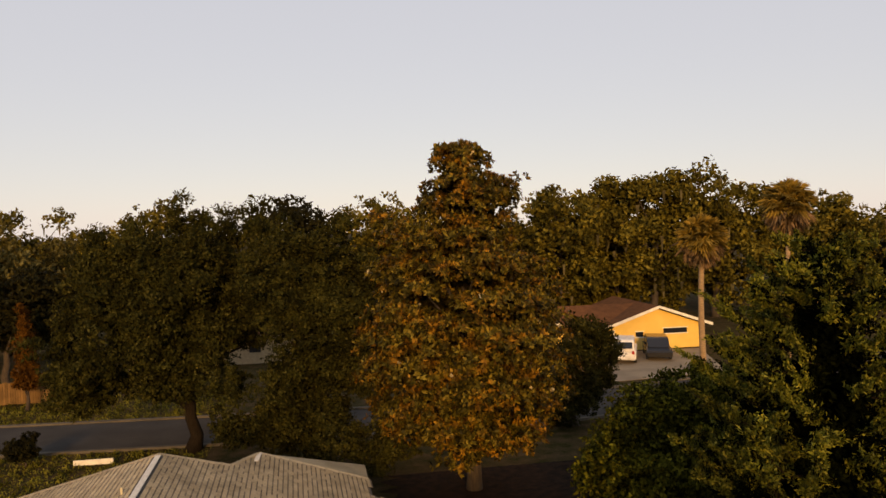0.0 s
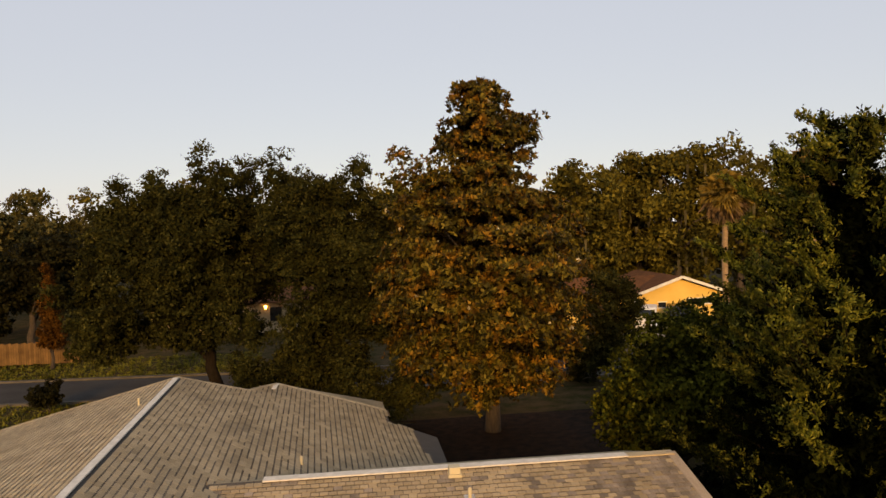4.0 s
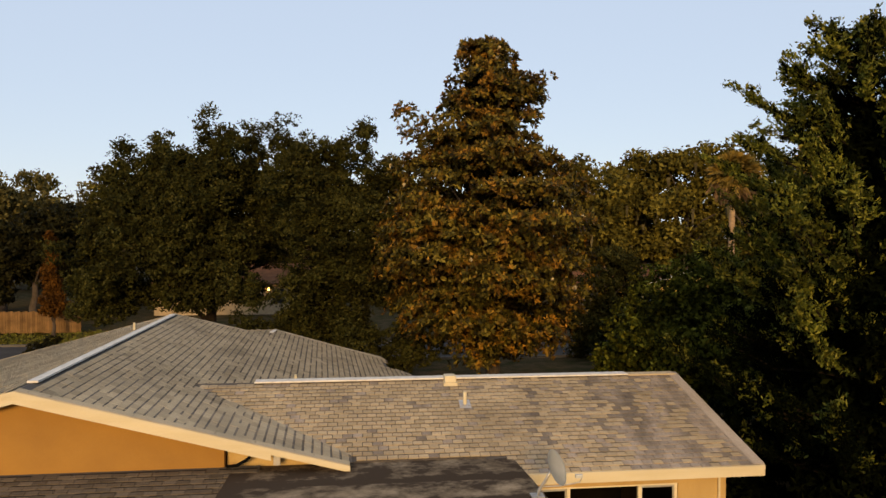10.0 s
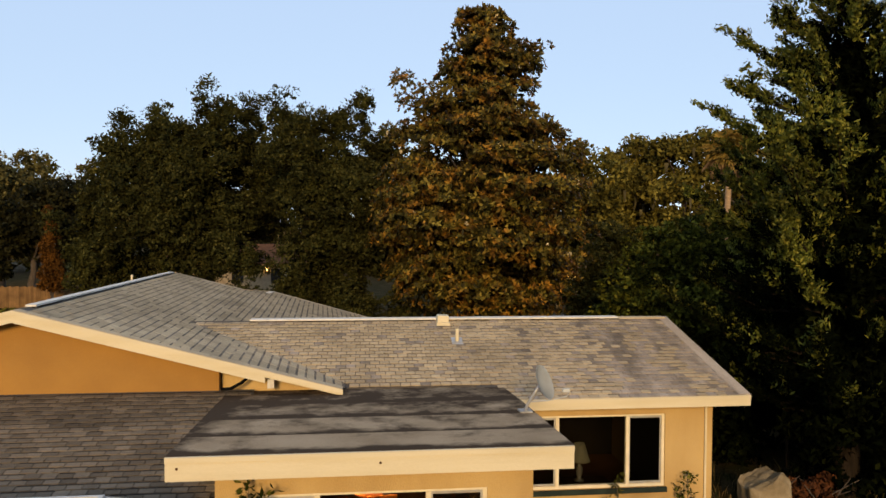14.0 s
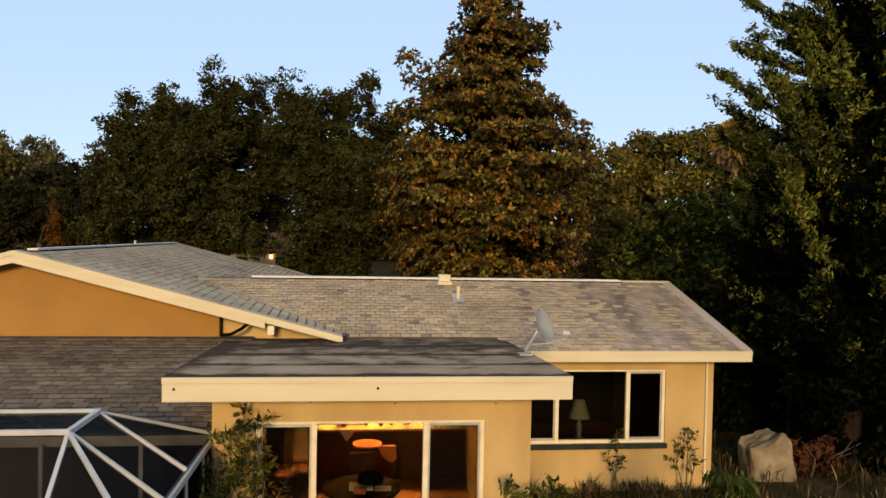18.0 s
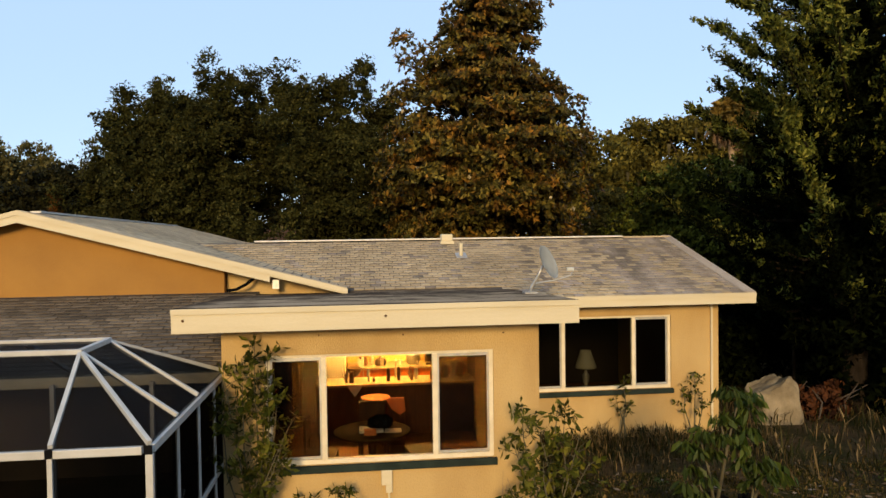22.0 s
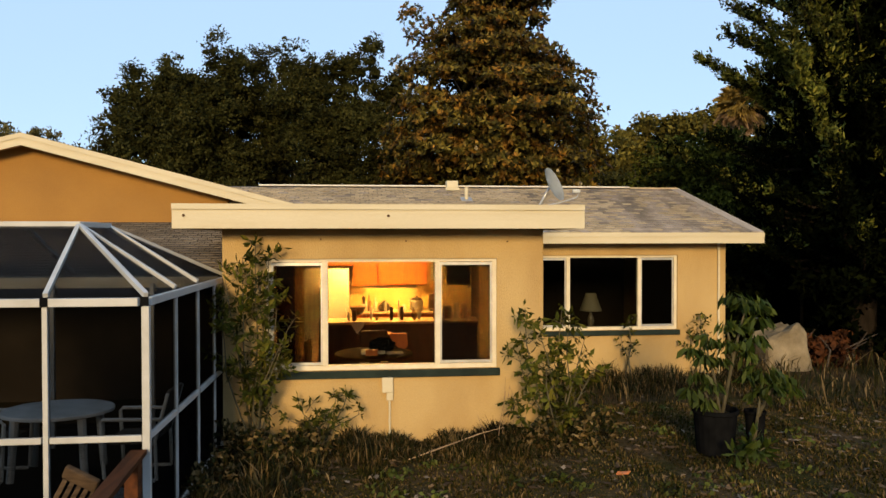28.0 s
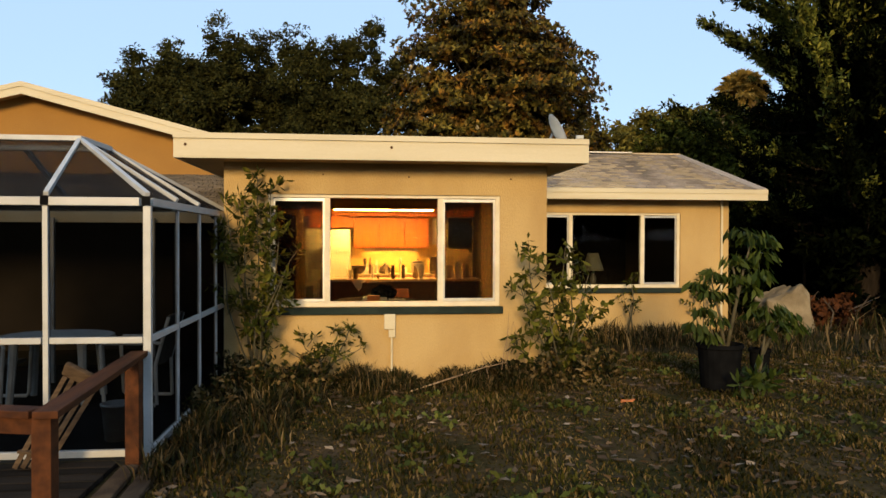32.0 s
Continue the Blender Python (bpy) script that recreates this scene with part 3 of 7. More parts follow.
prism(bm, [(17.5, 43.2, -0.02), (26.5, 44.3, -0.02), (29.5, 53.4, -0.02), (19.8, 53.4, -0.02)], (0, 0, 0.03))
tagged(part("driveway", bm, DRIVE), "pale concrete driveway in front of the yellow house", "driveway", kind="structure")


def blades(seed, n, box_, height, width, material, name, label, category, keep=None, lean=0.5):
    rng = np.random.default_rng(seed)
    x, y = rng.uniform(box_[0], box_[1], n), rng.uniform(box_[2], box_[3], n)
    if keep is not None:
        k = keep(x, y, rng)
        x, y = x[k], y[k]
    n = len(x)
    b = np.stack([x, y, np.full(n, -0.035)], 1)
    a = rng.uniform(0, 2 * math.pi, n)
    h = height * rng.uniform(0.35, 1.25, n) * (0.75 + 0.3 * np.sin(x * 5.3 + np.sin(x * 2.1 + y)) + 0.25 * np.sin(x * 11.7 + y * 3))
    d = np.stack([np.cos(a), np.sin(a), np.zeros(n)], 1)
    s = np.stack([-np.sin(a), np.cos(a), np.zeros(n)], 1) * (width * rng.uniform(0.6, 1.3, n))[:, None]
    mid = b + d * (h * lean * 0.35)[:, None] + np.stack([0 * h, 0 * h, h * 0.6], 1)
    tip = b + d * (h * lean * rng.uniform(0.5, 1.6, n))[:, None] + np.stack([0 * h, 0 * h, h * rng.uniform(0.75, 1.0, n)], 1)
    q = np.stack([b - s * 0.5, mid - s * 0.4, tip, mid + s * 0.4], 1)
    return tagged(put(name, quads_mesh(name, q), material), label, category, kind="stuff")


def patchy(x, y, rng):
    v = np.sin(x * 2.1 + 1.3 * np.sin(y * 1.7)) + np.sin(y * 2.6 + 1.1 * np.sin(x * 1.3)) + rng.normal(size=len(x)) * 0.8
    inside = (x < -1.2) & (y > 2.3)
    thin = rng.random(len(x)) < np.clip((y - 0.4) / 2.4, 0, 1)      # thins out towards the bare yard
    return (v > -1.7) & ~inside & thin


# mulch sheet, its brown darkened to carry the trees' shade on the ground
bm = bmesh.new()
bed = [(2.0 + 0.5 * math.sin(k * 2.3), 18.6 + 0.35 * k) for k in range(30)] + [(10.2 + 0.6 * math.sin(k * 1.7), 28.9 - 0.36 * k) for k in range(30)]
prism(bm, [(x, y, -0.026) for x, y in bed], (0, 0, 0.02))
tagged(part("mulch_bed", bm, MULCH), "brown mulch under the magnolia, tree shade in its colour", "mulch", kind="structure")
blades(1, 140000, (-2.5, 9.5, 0.4, 8.5), 0.065, 0.02, LAWN, "lawn_grass", "short patchy dry lawn grass", "grass", patchy)
blades(2, 42000, (-32, -6, 29, 48), 0.16, 0.11, VERGE, "verge_grass", "green lawn along the street", "grass", lambda x, y, rng: np.abs(y - (38.4 - (x + 15) * 0.06)) > 3.1)
blades(3, 12000, (-1.25, 2.2, 6.15, 6.98), 0.21, 0.017, GRASS, "wall_weeds", "tall dark weeds along the peach wall", "weeds", lambda x, y, rng: rng.random(len(x)) < (y - 5.9) * 1.1)
blades(4, 7500, (2.25, 6.4, 8.4, 10.25), 0.30, 0.018, GRASS, "corner_weeds", "tall dry weeds along the set-back wall", "weeds", lambda x, y, rng: rng.random(len(x)) < (y - 8.1) * 0.5)
blades(5, 5000, (-1.35, 0.2, 3.6, 6.3), 0.22, 0.02, GRASS, "edge_weeds", "dark weeds beside the screen enclosure", "weeds", lambda x, y, rng: x < -0.9 + 0.25 * (y - 4) + rng.normal(size=len(x)) * 0.2)
blades(6, 4000, (5.5, 11.5, 7.5, 13), 0.4, 0.03, GRASS, "shade_weeds", "dark strappy weeds under the evergreen tree", "weeds", lambda x, y, rng: rng.random(len(x)) < 0.6)
rng = np.random.default_rng(9)
pp, oo, _ = clump_points(rng, [(-1.15, 6.5, 0.12, 0.3, 0.35, 0.3), (-0.85, 6.3, 0.08, 0.45, 0.4, 0.28), (-1.2, 5.6, 0.05, 0.25, 0.6, 0.22), (-0.5, 6.55, 0.08, 0.4, 0.3, 0.25), (2.5, 6.6, 0.1, 0.45, 0.35, 0.35), (1.9, 6.5, 0.08, 0.4, 0.3, 0.26), (2.8, 7.2, 0.08, 0.4, 0.5, 0.25)], 520, 9, 0.07, 0.7)
pp[:, 2] = np.maximum(pp[:, 2], -0.02)
tagged(put("creeping_weeds", quads_mesh("creeping_weeds", leaf_quads(rng, pp, 0.075, 0.04, 0.1, oo)), GRASS), "dark leafy weeds heaped at the wall foot", "weeds", kind="stuff")
rng = np.random.default_rng(8)
n = 3000
hub = np.stack([rng.uniform(-1.2, 9, 150), rng.uniform(1.3, 8.5, 150)], 1)[rng.integers(0, 150, n)] + rng.normal(size=(n, 2)) * rng.choice([0.25, 1.2], (n, 1))
hub[:, 0] = np.maximum(hub[:, 0], -1.1)
c = np.concatenate([hub, rng.uniform(-0.01, 0.02, (n, 1))], 1)
lit = leaf_quads(rng, c, 0.11, 0.06, 0, None)
lit[:, :, 2] = -0.02 + (lit[:, :, 2] + 0.02) * 0.3 + rng.uniform(0.0, 0.02, (n, 1))
tagged(put("leaf_litter", quads_mesh("leaf_litter", lit), LITTER), "scattered dry fallen leaves on the lawn", "leaf litter", kind="stuff")

n = 380
hub = np.stack([rng.uniform(-1.0, 8.5, n), rng.uniform(1.4, 8.2, n)], 1)
hub = hub[np.sin(hub[:, 0] * 1.7 + 1) + np.sin(hub[:, 1] * 2.3 + hub[:, 0]) + rng.normal(size=n) * 0.5 > 0.1]
c = np.concatenate([np.repeat(hub, 14, 0) + rng.normal(size=(len(hub) * 14, 2)) * 0.06, rng.uniform(0.0, 0.045, (len(hub) * 14, 1))], 1)
tagged(put("broadleaf_weeds", quads_mesh("broadleaf_weeds", leaf_quads(rng, c, 0.07, 0.035, -0.2)), WEED_LEAF), "low broadleaf weeds in the lawn", "weeds", kind="stuff")

# ---- the house ----
house = thing("house", "single-storey peach stucco house with grey shingle roofs", "house")


def wall_with_hole(name, x0, x1, z0, z1, y, depth, holes, material, parent, label=""):
    """A wall across y with rectangular openings (x0, x1, z0, z1), left to right."""
    bm = bmesh.new()
    left = x0
    for hx0, hx1, hz0, hz1 in holes:
        box(bm, left, hx0, y, y + depth, z0, z1)
        box(bm, hx0, hx1, y, y + depth, z0, hz0)
        box(bm, hx0, hx1, y, y + depth, hz1, z1)
        left = hx1
    box(bm, left, x1, y, y + depth, z0, z1)
    bmesh.ops.remove_doubles(bm, verts=bm.verts, dist=0.0005)
    return part(name, bm, material, parent, label)


W1Y, W2Y = 7.0, 10.3
WIN_A = (-0.93, 1.66, 0.80, 2.05)
WIN_B = (2.62, 5.28, 0.77, 1.99)
wall_with_hole("wall", -1.4, 2.2, -0.05, 2.40, W1Y, 0.2, [WIN_A], STUCCO, house)
wall_with_hole("wall", 2.2, 6.11, -0.05, 2.30, W2Y, 0.2, [WIN_B], STUCCO, house)
solid("wall", [(2.0, 2.2, W1Y + 0.2, W2Y + 0.2, -0.05, 2.45)], STUCCO, house)
solid("wall", [(-1.4, -1.2, W1Y + 0.2, 10.2, -0.05, 2.45)], STUCCO, house)
bm = bmesh.new()
prism(bm, [(5.91, W2Y + 0.2, -0.05), (5.91, 15.8, -0.05), (5.91, 15.8, 2.3), (5.91, 13.0, 3.12), (5.91, W2Y + 0.2, 2.3)], (0.2, 0, 0))
part("wall", bm, STUCCO, house)
solid("wall", [(-1.2, 6.11, 15.8, 16.0, -0.05, 2.3)], STUCCO, house)
bm = bmesh.new()
beam(bm, (5.98, W2Y - 0.02, 0.0), (5.98, W2Y - 0.02, 2.28), 0.035, 0.03, up=(0, 1, 0))
part("conduit", bm, CREAM, house, "thin painted conduit up the corner")


def window(name, hole, y, mullions, parent):
    """A three-light window: outer frame, mullions, panes, slider frames and a painted sill."""
    x0, x1, z0, z1 = hole
    w = new(name)
    w.parent = parent
    bm = bmesh.new()
    f = 0.05
    box(bm, x0, x1, y + 0.03, y + 0.12, z1 - 0.035, z1)
    box(bm, x0, x1, y + 0.03, y + 0.12, z0, z0 + f)
    box(bm, x0, x0 + f, y + 0.03, y + 0.12, z0 + f, z1 - 0.035)
    box(bm, x1 - f, x1, y + 0.03, y + 0.12, z0 + f, z1 - 0.035)
    part("window_frame", bm, FRAME, w)
    edges = [x0 + f] + list(mullions) + [x1 - f]
    for m in mullions:
        bm = bmesh.new()
        box(bm, m - 0.03, m + 0.03, y + 0.02, y + 0.11, z0 + f - 0.002, z1 - 0.037, bevel=0.004)
        part("mullion", bm, FRAME, w)
    for k, (a, b) in enumerate(zip(edges, edges[1:])):
        g = bmesh.new()
        box(g, a + 0.01, b - 0.01, y + 0.072, y + 0.077, z0 + f + 0.005, z1 - 0.04)
        part("pane", g, GLASS, w)
        if k != 1:
            bm = bmesh.new()
            a2, b2 = (a + (0.03 if k else 0)), b - (0.03 if k == 0 else 0)
            for q in ((a2, b2, z1 - 0.075, z1 - 0.042), (a2, b2, z0 + f + 0.004, z0 + f + 0.034), (a2, a2 + 0.022, z0 + f + 0.034, z1 - 0.075), (b2 - 0.022, b2, z0 + f + 0.034, z1 - 0.075)):
                box(bm, q[0], q[1], y + 0.055, y + 0.068, q[2], q[3])
            part("sash", bm, GALV, w)
            if y > 8:
                continue
            bm = bmesh.new()
            box(bm, a2 + 0.02, b2 - 0.02, y + 0.060, y + 0.062, z0 + f + 0.03, z1 - 0.07)
            part("insect_screen", bm, WINDOW_SCREEN, w, "dark insect screen over the sliding pane")
    bm = bmesh.new()
    box(bm, x0 - 0.02, x1 + 0.03, y - 0.055, y + 0.03, z0 - 0.085, z0 - 0.004, bevel=0.008)
    part("window_sill", bm, SILL, w, "dark green painted sill")
    return w


window("kitchen_window", WIN_A, W1Y, (-0.285, 0.98), house)
window("living_room_window", WIN_B, W2Y, (3.44, 4.64), house)


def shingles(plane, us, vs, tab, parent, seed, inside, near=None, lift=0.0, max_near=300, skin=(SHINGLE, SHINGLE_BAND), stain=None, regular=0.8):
    """Shingle tabs on a roof plane: plane(u, v) gives a place, v runs up the slope in metres. The tabs near the camera's side are
    parts of their own, the rest is one joined part."""
    rng = np.random.default_rng(seed)
    o = Vector(plane(0, 0))
    eu, ev = (Vector(plane(1, 0)) - o), (Vector(plane(0, 1)) - o)
    n = eu.cross(ev).normalized()
    if n.z < 0:
        n = -n
    rot = Matrix((eu.normalized(), ev.normalized(), n)).transposed().to_4x4()
    w, e = tab
    t = 0.019
    a, b, h = -w / 2 + 0.006, w / 2 - 0.006, e * 0.75
    th = t + (0.003 - t) * 0.55
    tv = [(a, 0, t), (b, 0, t), (b, h, th), (a, h, th), (b, e * 1.12, 0.003), (a, e * 1.12, 0.003), (a, 0, 0), (b, 0, 0)]
    tf = [(0, 1, 2, 3), (3, 2, 4, 5), (6, 7, 1, 0), (6, 0, 3, 5), (7, 4, 2, 1)]
    me = bpy.data.meshes.new("shingle")
    me.from_pydata(tv, [], tf)
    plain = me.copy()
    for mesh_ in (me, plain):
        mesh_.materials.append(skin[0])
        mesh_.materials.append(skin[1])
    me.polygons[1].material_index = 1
    dirty = me.copy()
    dirty.materials.clear()
    dirty.materials.append(ALGAE)
    for face in dirty.polygons:
        face.material_index = 0
    V, F, bands = [], [], []
    made = 0
    rows = int((vs[1] - vs[0]) / e)
    for r in range(rows):
        v = vs[0] + r * e
        off = (r % 2) * w / 2 + rng.uniform(-0.015, 0.015)
        for k in range(int((us[1] - us[0]) / w) + 1):
            u = us[0] + k * w + off
            if not inside(u, v + e * 0.5):
                continue
            p = Vector(plane(u, v)) + n * (0.004 + lift + rng.uniform(0, 0.004))
            if near and made < max_near and near(u, v):
                s = new("shingle", dirty if stain and rng.random() < stain(u, v) else me if rng.random() < regular else plain)
                s.parent = parent
                s.matrix_basis = Matrix.Translation(p) @ rot
                made += 1
            else:
                b = len(V)
                V += [tuple(p + rot.to_3x3() @ Vector(q)) for q in tv]
                F += [tuple(b + i for i in f) for f in tf]
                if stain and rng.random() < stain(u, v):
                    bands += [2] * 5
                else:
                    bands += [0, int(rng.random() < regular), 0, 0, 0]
    me2 = bpy.data.meshes.new("shingle_field")
    me2.from_pydata(V, [], F)
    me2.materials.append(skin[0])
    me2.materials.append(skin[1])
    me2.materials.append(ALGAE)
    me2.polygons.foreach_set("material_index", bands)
    ob = put("shingle_field", me2, skin[0], parent)
    ob["kind"] = "stuff"


# rear wing: gable roof, ridge along x
RY, RZ, EY, EZ, RX1 = 13.0, 3.27, 9.93, 2.35, 6.42
S2 = (RZ - EZ) / (RY - EY)
wing = new("wing_roof")
wing.parent = house
bm = bmesh.new()
prism(bm, [(2.1, EY, EZ), (6.52, EY, EZ), (RX1, RY, RZ), (-2.95, RY, RZ), (-0.15, 10.42, EZ + (10.42 - EY) * (RZ - EZ) / (RY - EY)), (2.1, 10.42, EZ + (10.42 - EY) * (RZ - EZ) / (RY - EY))], (0, 0, -0.09))
part("roof_deck", bm, DECKING, wing)
bm = bmesh.new()
prism(bm, [(-3.0, RY + 0.005, RZ), (RX1, RY + 0.005, RZ), (6.52, 2 * RY - EY, EZ), (-3.0, 2 * RY - EY, EZ)], (0, 0, -0.09))
part("roof_deck", bm, SHINGLE, wing)
# main wing: ridge along y, gable to the rear garden, hipped to the street
PX, PZ, GY, MS = -4.82, 3.80, 10.15, 0.262
MAIN_END = 21.4


def ridge_x(y):
    return PX - 0.047 * (y - GY)


def main_z(x, y=GY):
    return PZ - 0.007 * (y - GY) - MS * abs(x - ridge_x(y))


def wing_in(u, v):
    z = EZ + v * math.sin(math.atan(S2))
    y = EY + v * math.cos(math.atan(S2))
    edge = 6.52 - (6.52 - RX1) * (y - EY) / (RY - EY)
    return z > main_z(u, y) - 0.02 and u < edge - 0.08 and y < RY - 0.03 and (u > 2.5 or y > 10.42)


bm = bmesh.new()
beam(bm, (6.47, EY, EZ + 0.014), (RX1 - 0.05, RY, RZ + 0.014), 0.2, 0.03)
part("drip_edge", bm, ALGAE, wing)


def wing_stain(u, v):
    """Share of algae-dark shingles: streaks that thicken towards the shaded end under the trees."""
    streak = 0.5 + 0.5 * math.sin(u * 4.1 + 1.4 * math.sin(u * 1.9 + v * 0.8) + v * 0.5)
    return 0.05 + 0.10 * streak + max(0.0, (u - 2.6) / 3.6) * (0.34 + 0.6 * streak)


ca, sa = math.cos(math.atan(S2)), math.sin(math.atan(S2))
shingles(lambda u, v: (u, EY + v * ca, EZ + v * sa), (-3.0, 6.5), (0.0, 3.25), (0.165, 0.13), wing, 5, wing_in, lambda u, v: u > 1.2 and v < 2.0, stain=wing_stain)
bm = bmesh.new()
box(bm, -1.86, 5.42, RY - 0.13, RY + 0.13, RZ + 0.005, RZ + 0.035, bevel=0.008)
part("ridge_vent", bm, BACKER, wing, "white metal ridge vent")
bm = bmesh.new()
box(bm, 5.43, RX1, RY - 0.12, RY + 0.12, RZ - 0.01, RZ + 0.018)
part("ridge_cap", bm, SHINGLE, wing)
bm = bmesh.new()
box(bm, 2.2, 6.56, EY - 0.03, EY, EZ - 0.16, EZ + 0.012)
box(bm, 2.2, 6.56, EY - 0.042, EY - 0.03, EZ - 0.055, EZ + 0.012)
part("fascia", bm, CREAM, wing, "cream painted eave board with rust streaks")
bm = bmesh.new()
beam(bm, (6.54, EY, EZ - 0.075), (RX1 + 0.02, RY, RZ - 0.075), 0.03, 0.15)
part("rake_board", bm, CREAM, wing)
bm = bmesh.new()
box(bm, 2.2, 6.5, EY, W2Y + 0.1, EZ - 0.15, EZ - 0.13)
part("soffit", bm, STUCCO, wing)

main = new("main_roof")
main.parent = house
RXE, RZE = ridge_x(MAIN_END), PZ - 0.007 * (MAIN_END - GY)
OUTLINE = [(PX, GY - 0.18), (RXE, MAIN_END), (-3.3, 21.5), (-2.63, 23.28), (0.92, 22.56), (0.97, 21.0), (2.35, 20.3), (2.3, 15.9), (-0.1, 12.6), (-0.05, GY - 0.18)]
bm = bmesh.new()
prism(bm, [(x, y, main_z(x, y)) for x, y in OUTLINE], (0, 0, -0.08))
part("roof_deck", bm, DECKING, main)
bm = bmesh.new()
prism(bm, [(x, y, main_z(x, y)) for x, y in ((PX - 0.004, GY - 0.18), (RXE - 0.004, MAIN_END), (-10.6, MAIN_END + 0.1), (-10.6, GY - 0.18))], (0, 0, -0.08))
part("roof_deck", bm, DECKING, main)
bm = bmesh.new()
prism(bm, [(-10.3, MAIN_END - 0.25, 0), (-0.5, MAIN_END - 0.25, 0), (-0.5, MAIN_END - 0.25, main_z(-0.5, MAIN_END) - 0.1), (RXE, MAIN_END - 0.25, RZE - 0.1), (-10.3, MAIN_END - 0.25, main_z(-10.3, MAIN_END) - 0.1)], (0, 0.15, 0))
part("gable_wall", bm, STUCCO, house)
bm = bmesh.new()
prism(bm, [(-2.63, 23.284, main_z(-2.63, 23.28) - 0.004), (0.92, 22.564, main_z(0.92, 22.56) - 0.004), (0.92, 25.0, 1.75), (-3.4, 25.6, 1.85)], (0, 0, -0.07))
part("roof_slope", bm, SHINGLE, main)
bm = bmesh.new()
prism(bm, [(-2.634, 23.28, main_z(-2.63, 23.28) - 0.004), (-3.304, 21.55, main_z(-3.3, 21.5) - 0.004), (-6.4, 22.2, 1.95), (-5.0, 25.0, 1.85), (-3.4, 25.6, 1.85)], (0, 0, -0.07))
part("roof_slope", bm, SHINGLE, main)
ms, mc = math.sin(math.atan(MS)), math.cos(math.atan(MS))


def main_in(u, v):
    x = ridge_x(u) + v * mc
    z = main_z(x, u)
    if u < GY + 0.02 or v < 0.12 or z < 1.9:
        return False
    if EY < u < RY and z < EZ + (u - EY) * S2 - 0.005 and x > -3.2:
        return False
    if RY <= u < 2 * RY - EY and z < RZ - (u - RY) * S2:
        return False
    inside = False
    for (xa, ya), (xb, yb) in zip(OUTLINE, OUTLINE[1:] + OUTLINE[:1]):
        if (ya > u) != (yb > u) and x < xa + (u - ya) * (xb - xa) / (yb - ya):
            inside = not inside
    if not inside:
        return False
    return x < -0.05 or u > 12.5 or u > GY + 0.1 + (x + 0.05) * 2


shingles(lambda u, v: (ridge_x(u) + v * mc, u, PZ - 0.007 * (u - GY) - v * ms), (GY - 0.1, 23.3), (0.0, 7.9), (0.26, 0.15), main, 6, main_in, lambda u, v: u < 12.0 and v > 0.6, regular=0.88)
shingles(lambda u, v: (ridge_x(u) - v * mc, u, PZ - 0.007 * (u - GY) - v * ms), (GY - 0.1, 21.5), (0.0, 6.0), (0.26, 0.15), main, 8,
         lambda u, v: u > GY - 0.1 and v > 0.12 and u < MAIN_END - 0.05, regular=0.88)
bm = bmesh.new()
beam(bm, (ridge_x(GY + 0.5), GY + 0.5, PZ + 0.018), (ridge_x(MAIN_END - 0.2), MAIN_END - 0.2, RZE + 0.02), 0.16, 0.03)
part("ridge_vent", bm, BACKER, main, "white metal ridge vent")
for a, b in (((RXE, MAIN_END), (-3.3, 21.5)), ((RXE, MAIN_END), (-10.6, MAIN_END + 0.1)), ((-3.3, 21.5), (-2.63, 23.28)), ((-2.63, 23.28), (0.92, 22.56))):
    bm = bmesh.new()
    beam(bm, (*a, main_z(*a) + 0.012), (*b, main_z(*b) + 0.012), 0.16, 0.02)
    part("edge_cap", bm, SHINGLE, main)
bm = bmesh.new()
beam(bm, (-2.63, 23.2, main_z(-2.63, 23.2) + 0.02), (-2.66, 22.3, main_z(-2.66, 22.3) + 0.018), 0.2, 0.02)
part("ridge_cap", bm, BACKER, main)
solid("wall", [(-5.0, 0.72, 22.7, 24.8, -0.05, 1.72)], STUCCO, house)
solid("wall", [(-10.3, -10.1, 10.3, 21.1, -0.05, 2.3)], STUCCO, house)
solid("wall", [(0.4, 0.6, 16.0, 22.6, -0.05, 1.95)], STUCCO, house)
# gable wall to the rear
GW = GY + 0.12
bm = bmesh.new()
prism(bm, [(-10.3, GW, 2.2), (-1.95, GW, 2.2), (-1.95, GW, main_z(-1.95) - 0.09), (PX, GW, PZ - 0.09), (-10.3, GW, main_z(-10.3) - 0.09)], (0, 0.15, 0))
part("gable_wall", bm, STUCCO_GABLE, house, "ochre stucco gable wall")
bm = bmesh.new()
prism(bm, [(-1.94, GW + 0.2, 2.2), (0.4, GW + 0.2, 2.2), (0.4, GW + 0.2, main_z(0.4) - 0.09), (-1.94, GW + 0.2, main_z(-1.94) - 0.09)], (0, 0.1, 0))
part("recessed_wall", bm, STUCCO, house)
bm = bmesh.new()
beam(bm, (PX, GY - 0.08, PZ + 0.012), (-0.06, GY - 0.08, main_z(-0.06) + 0.012), 0.2, 0.026)
part("drip_edge", bm, SHINGLE, main)
for x0, x1, h in ((PX, -1.22, 0.175), (-1.22, -0.05, 0.09), (PX, -10.6, 0.175)):
    bm = bmesh.new()
    y = GY - 0.2
    prism(bm, [(x0, y, main_z(x0) + 0.015), (x1, y, main_z(x1) + 0.015), (x1, y, main_z(x1) + 0.015 - h), (x0, y, main_z(x0) + 0.015 - h)], (0, 0.03, 0))
    prism(bm, [(x0, y - 0.014, main_z(x0) + 0.02), (x1, y - 0.014, main_z(x1) + 0.02), (x1, y - 0.014, main_z(x1) - 0.05), (x0, y - 0.014, main_z(x0) - 0.05)], (0, 0.013, 0))
    part("rake_board", bm, CREAM, main, "cream painted rake board")
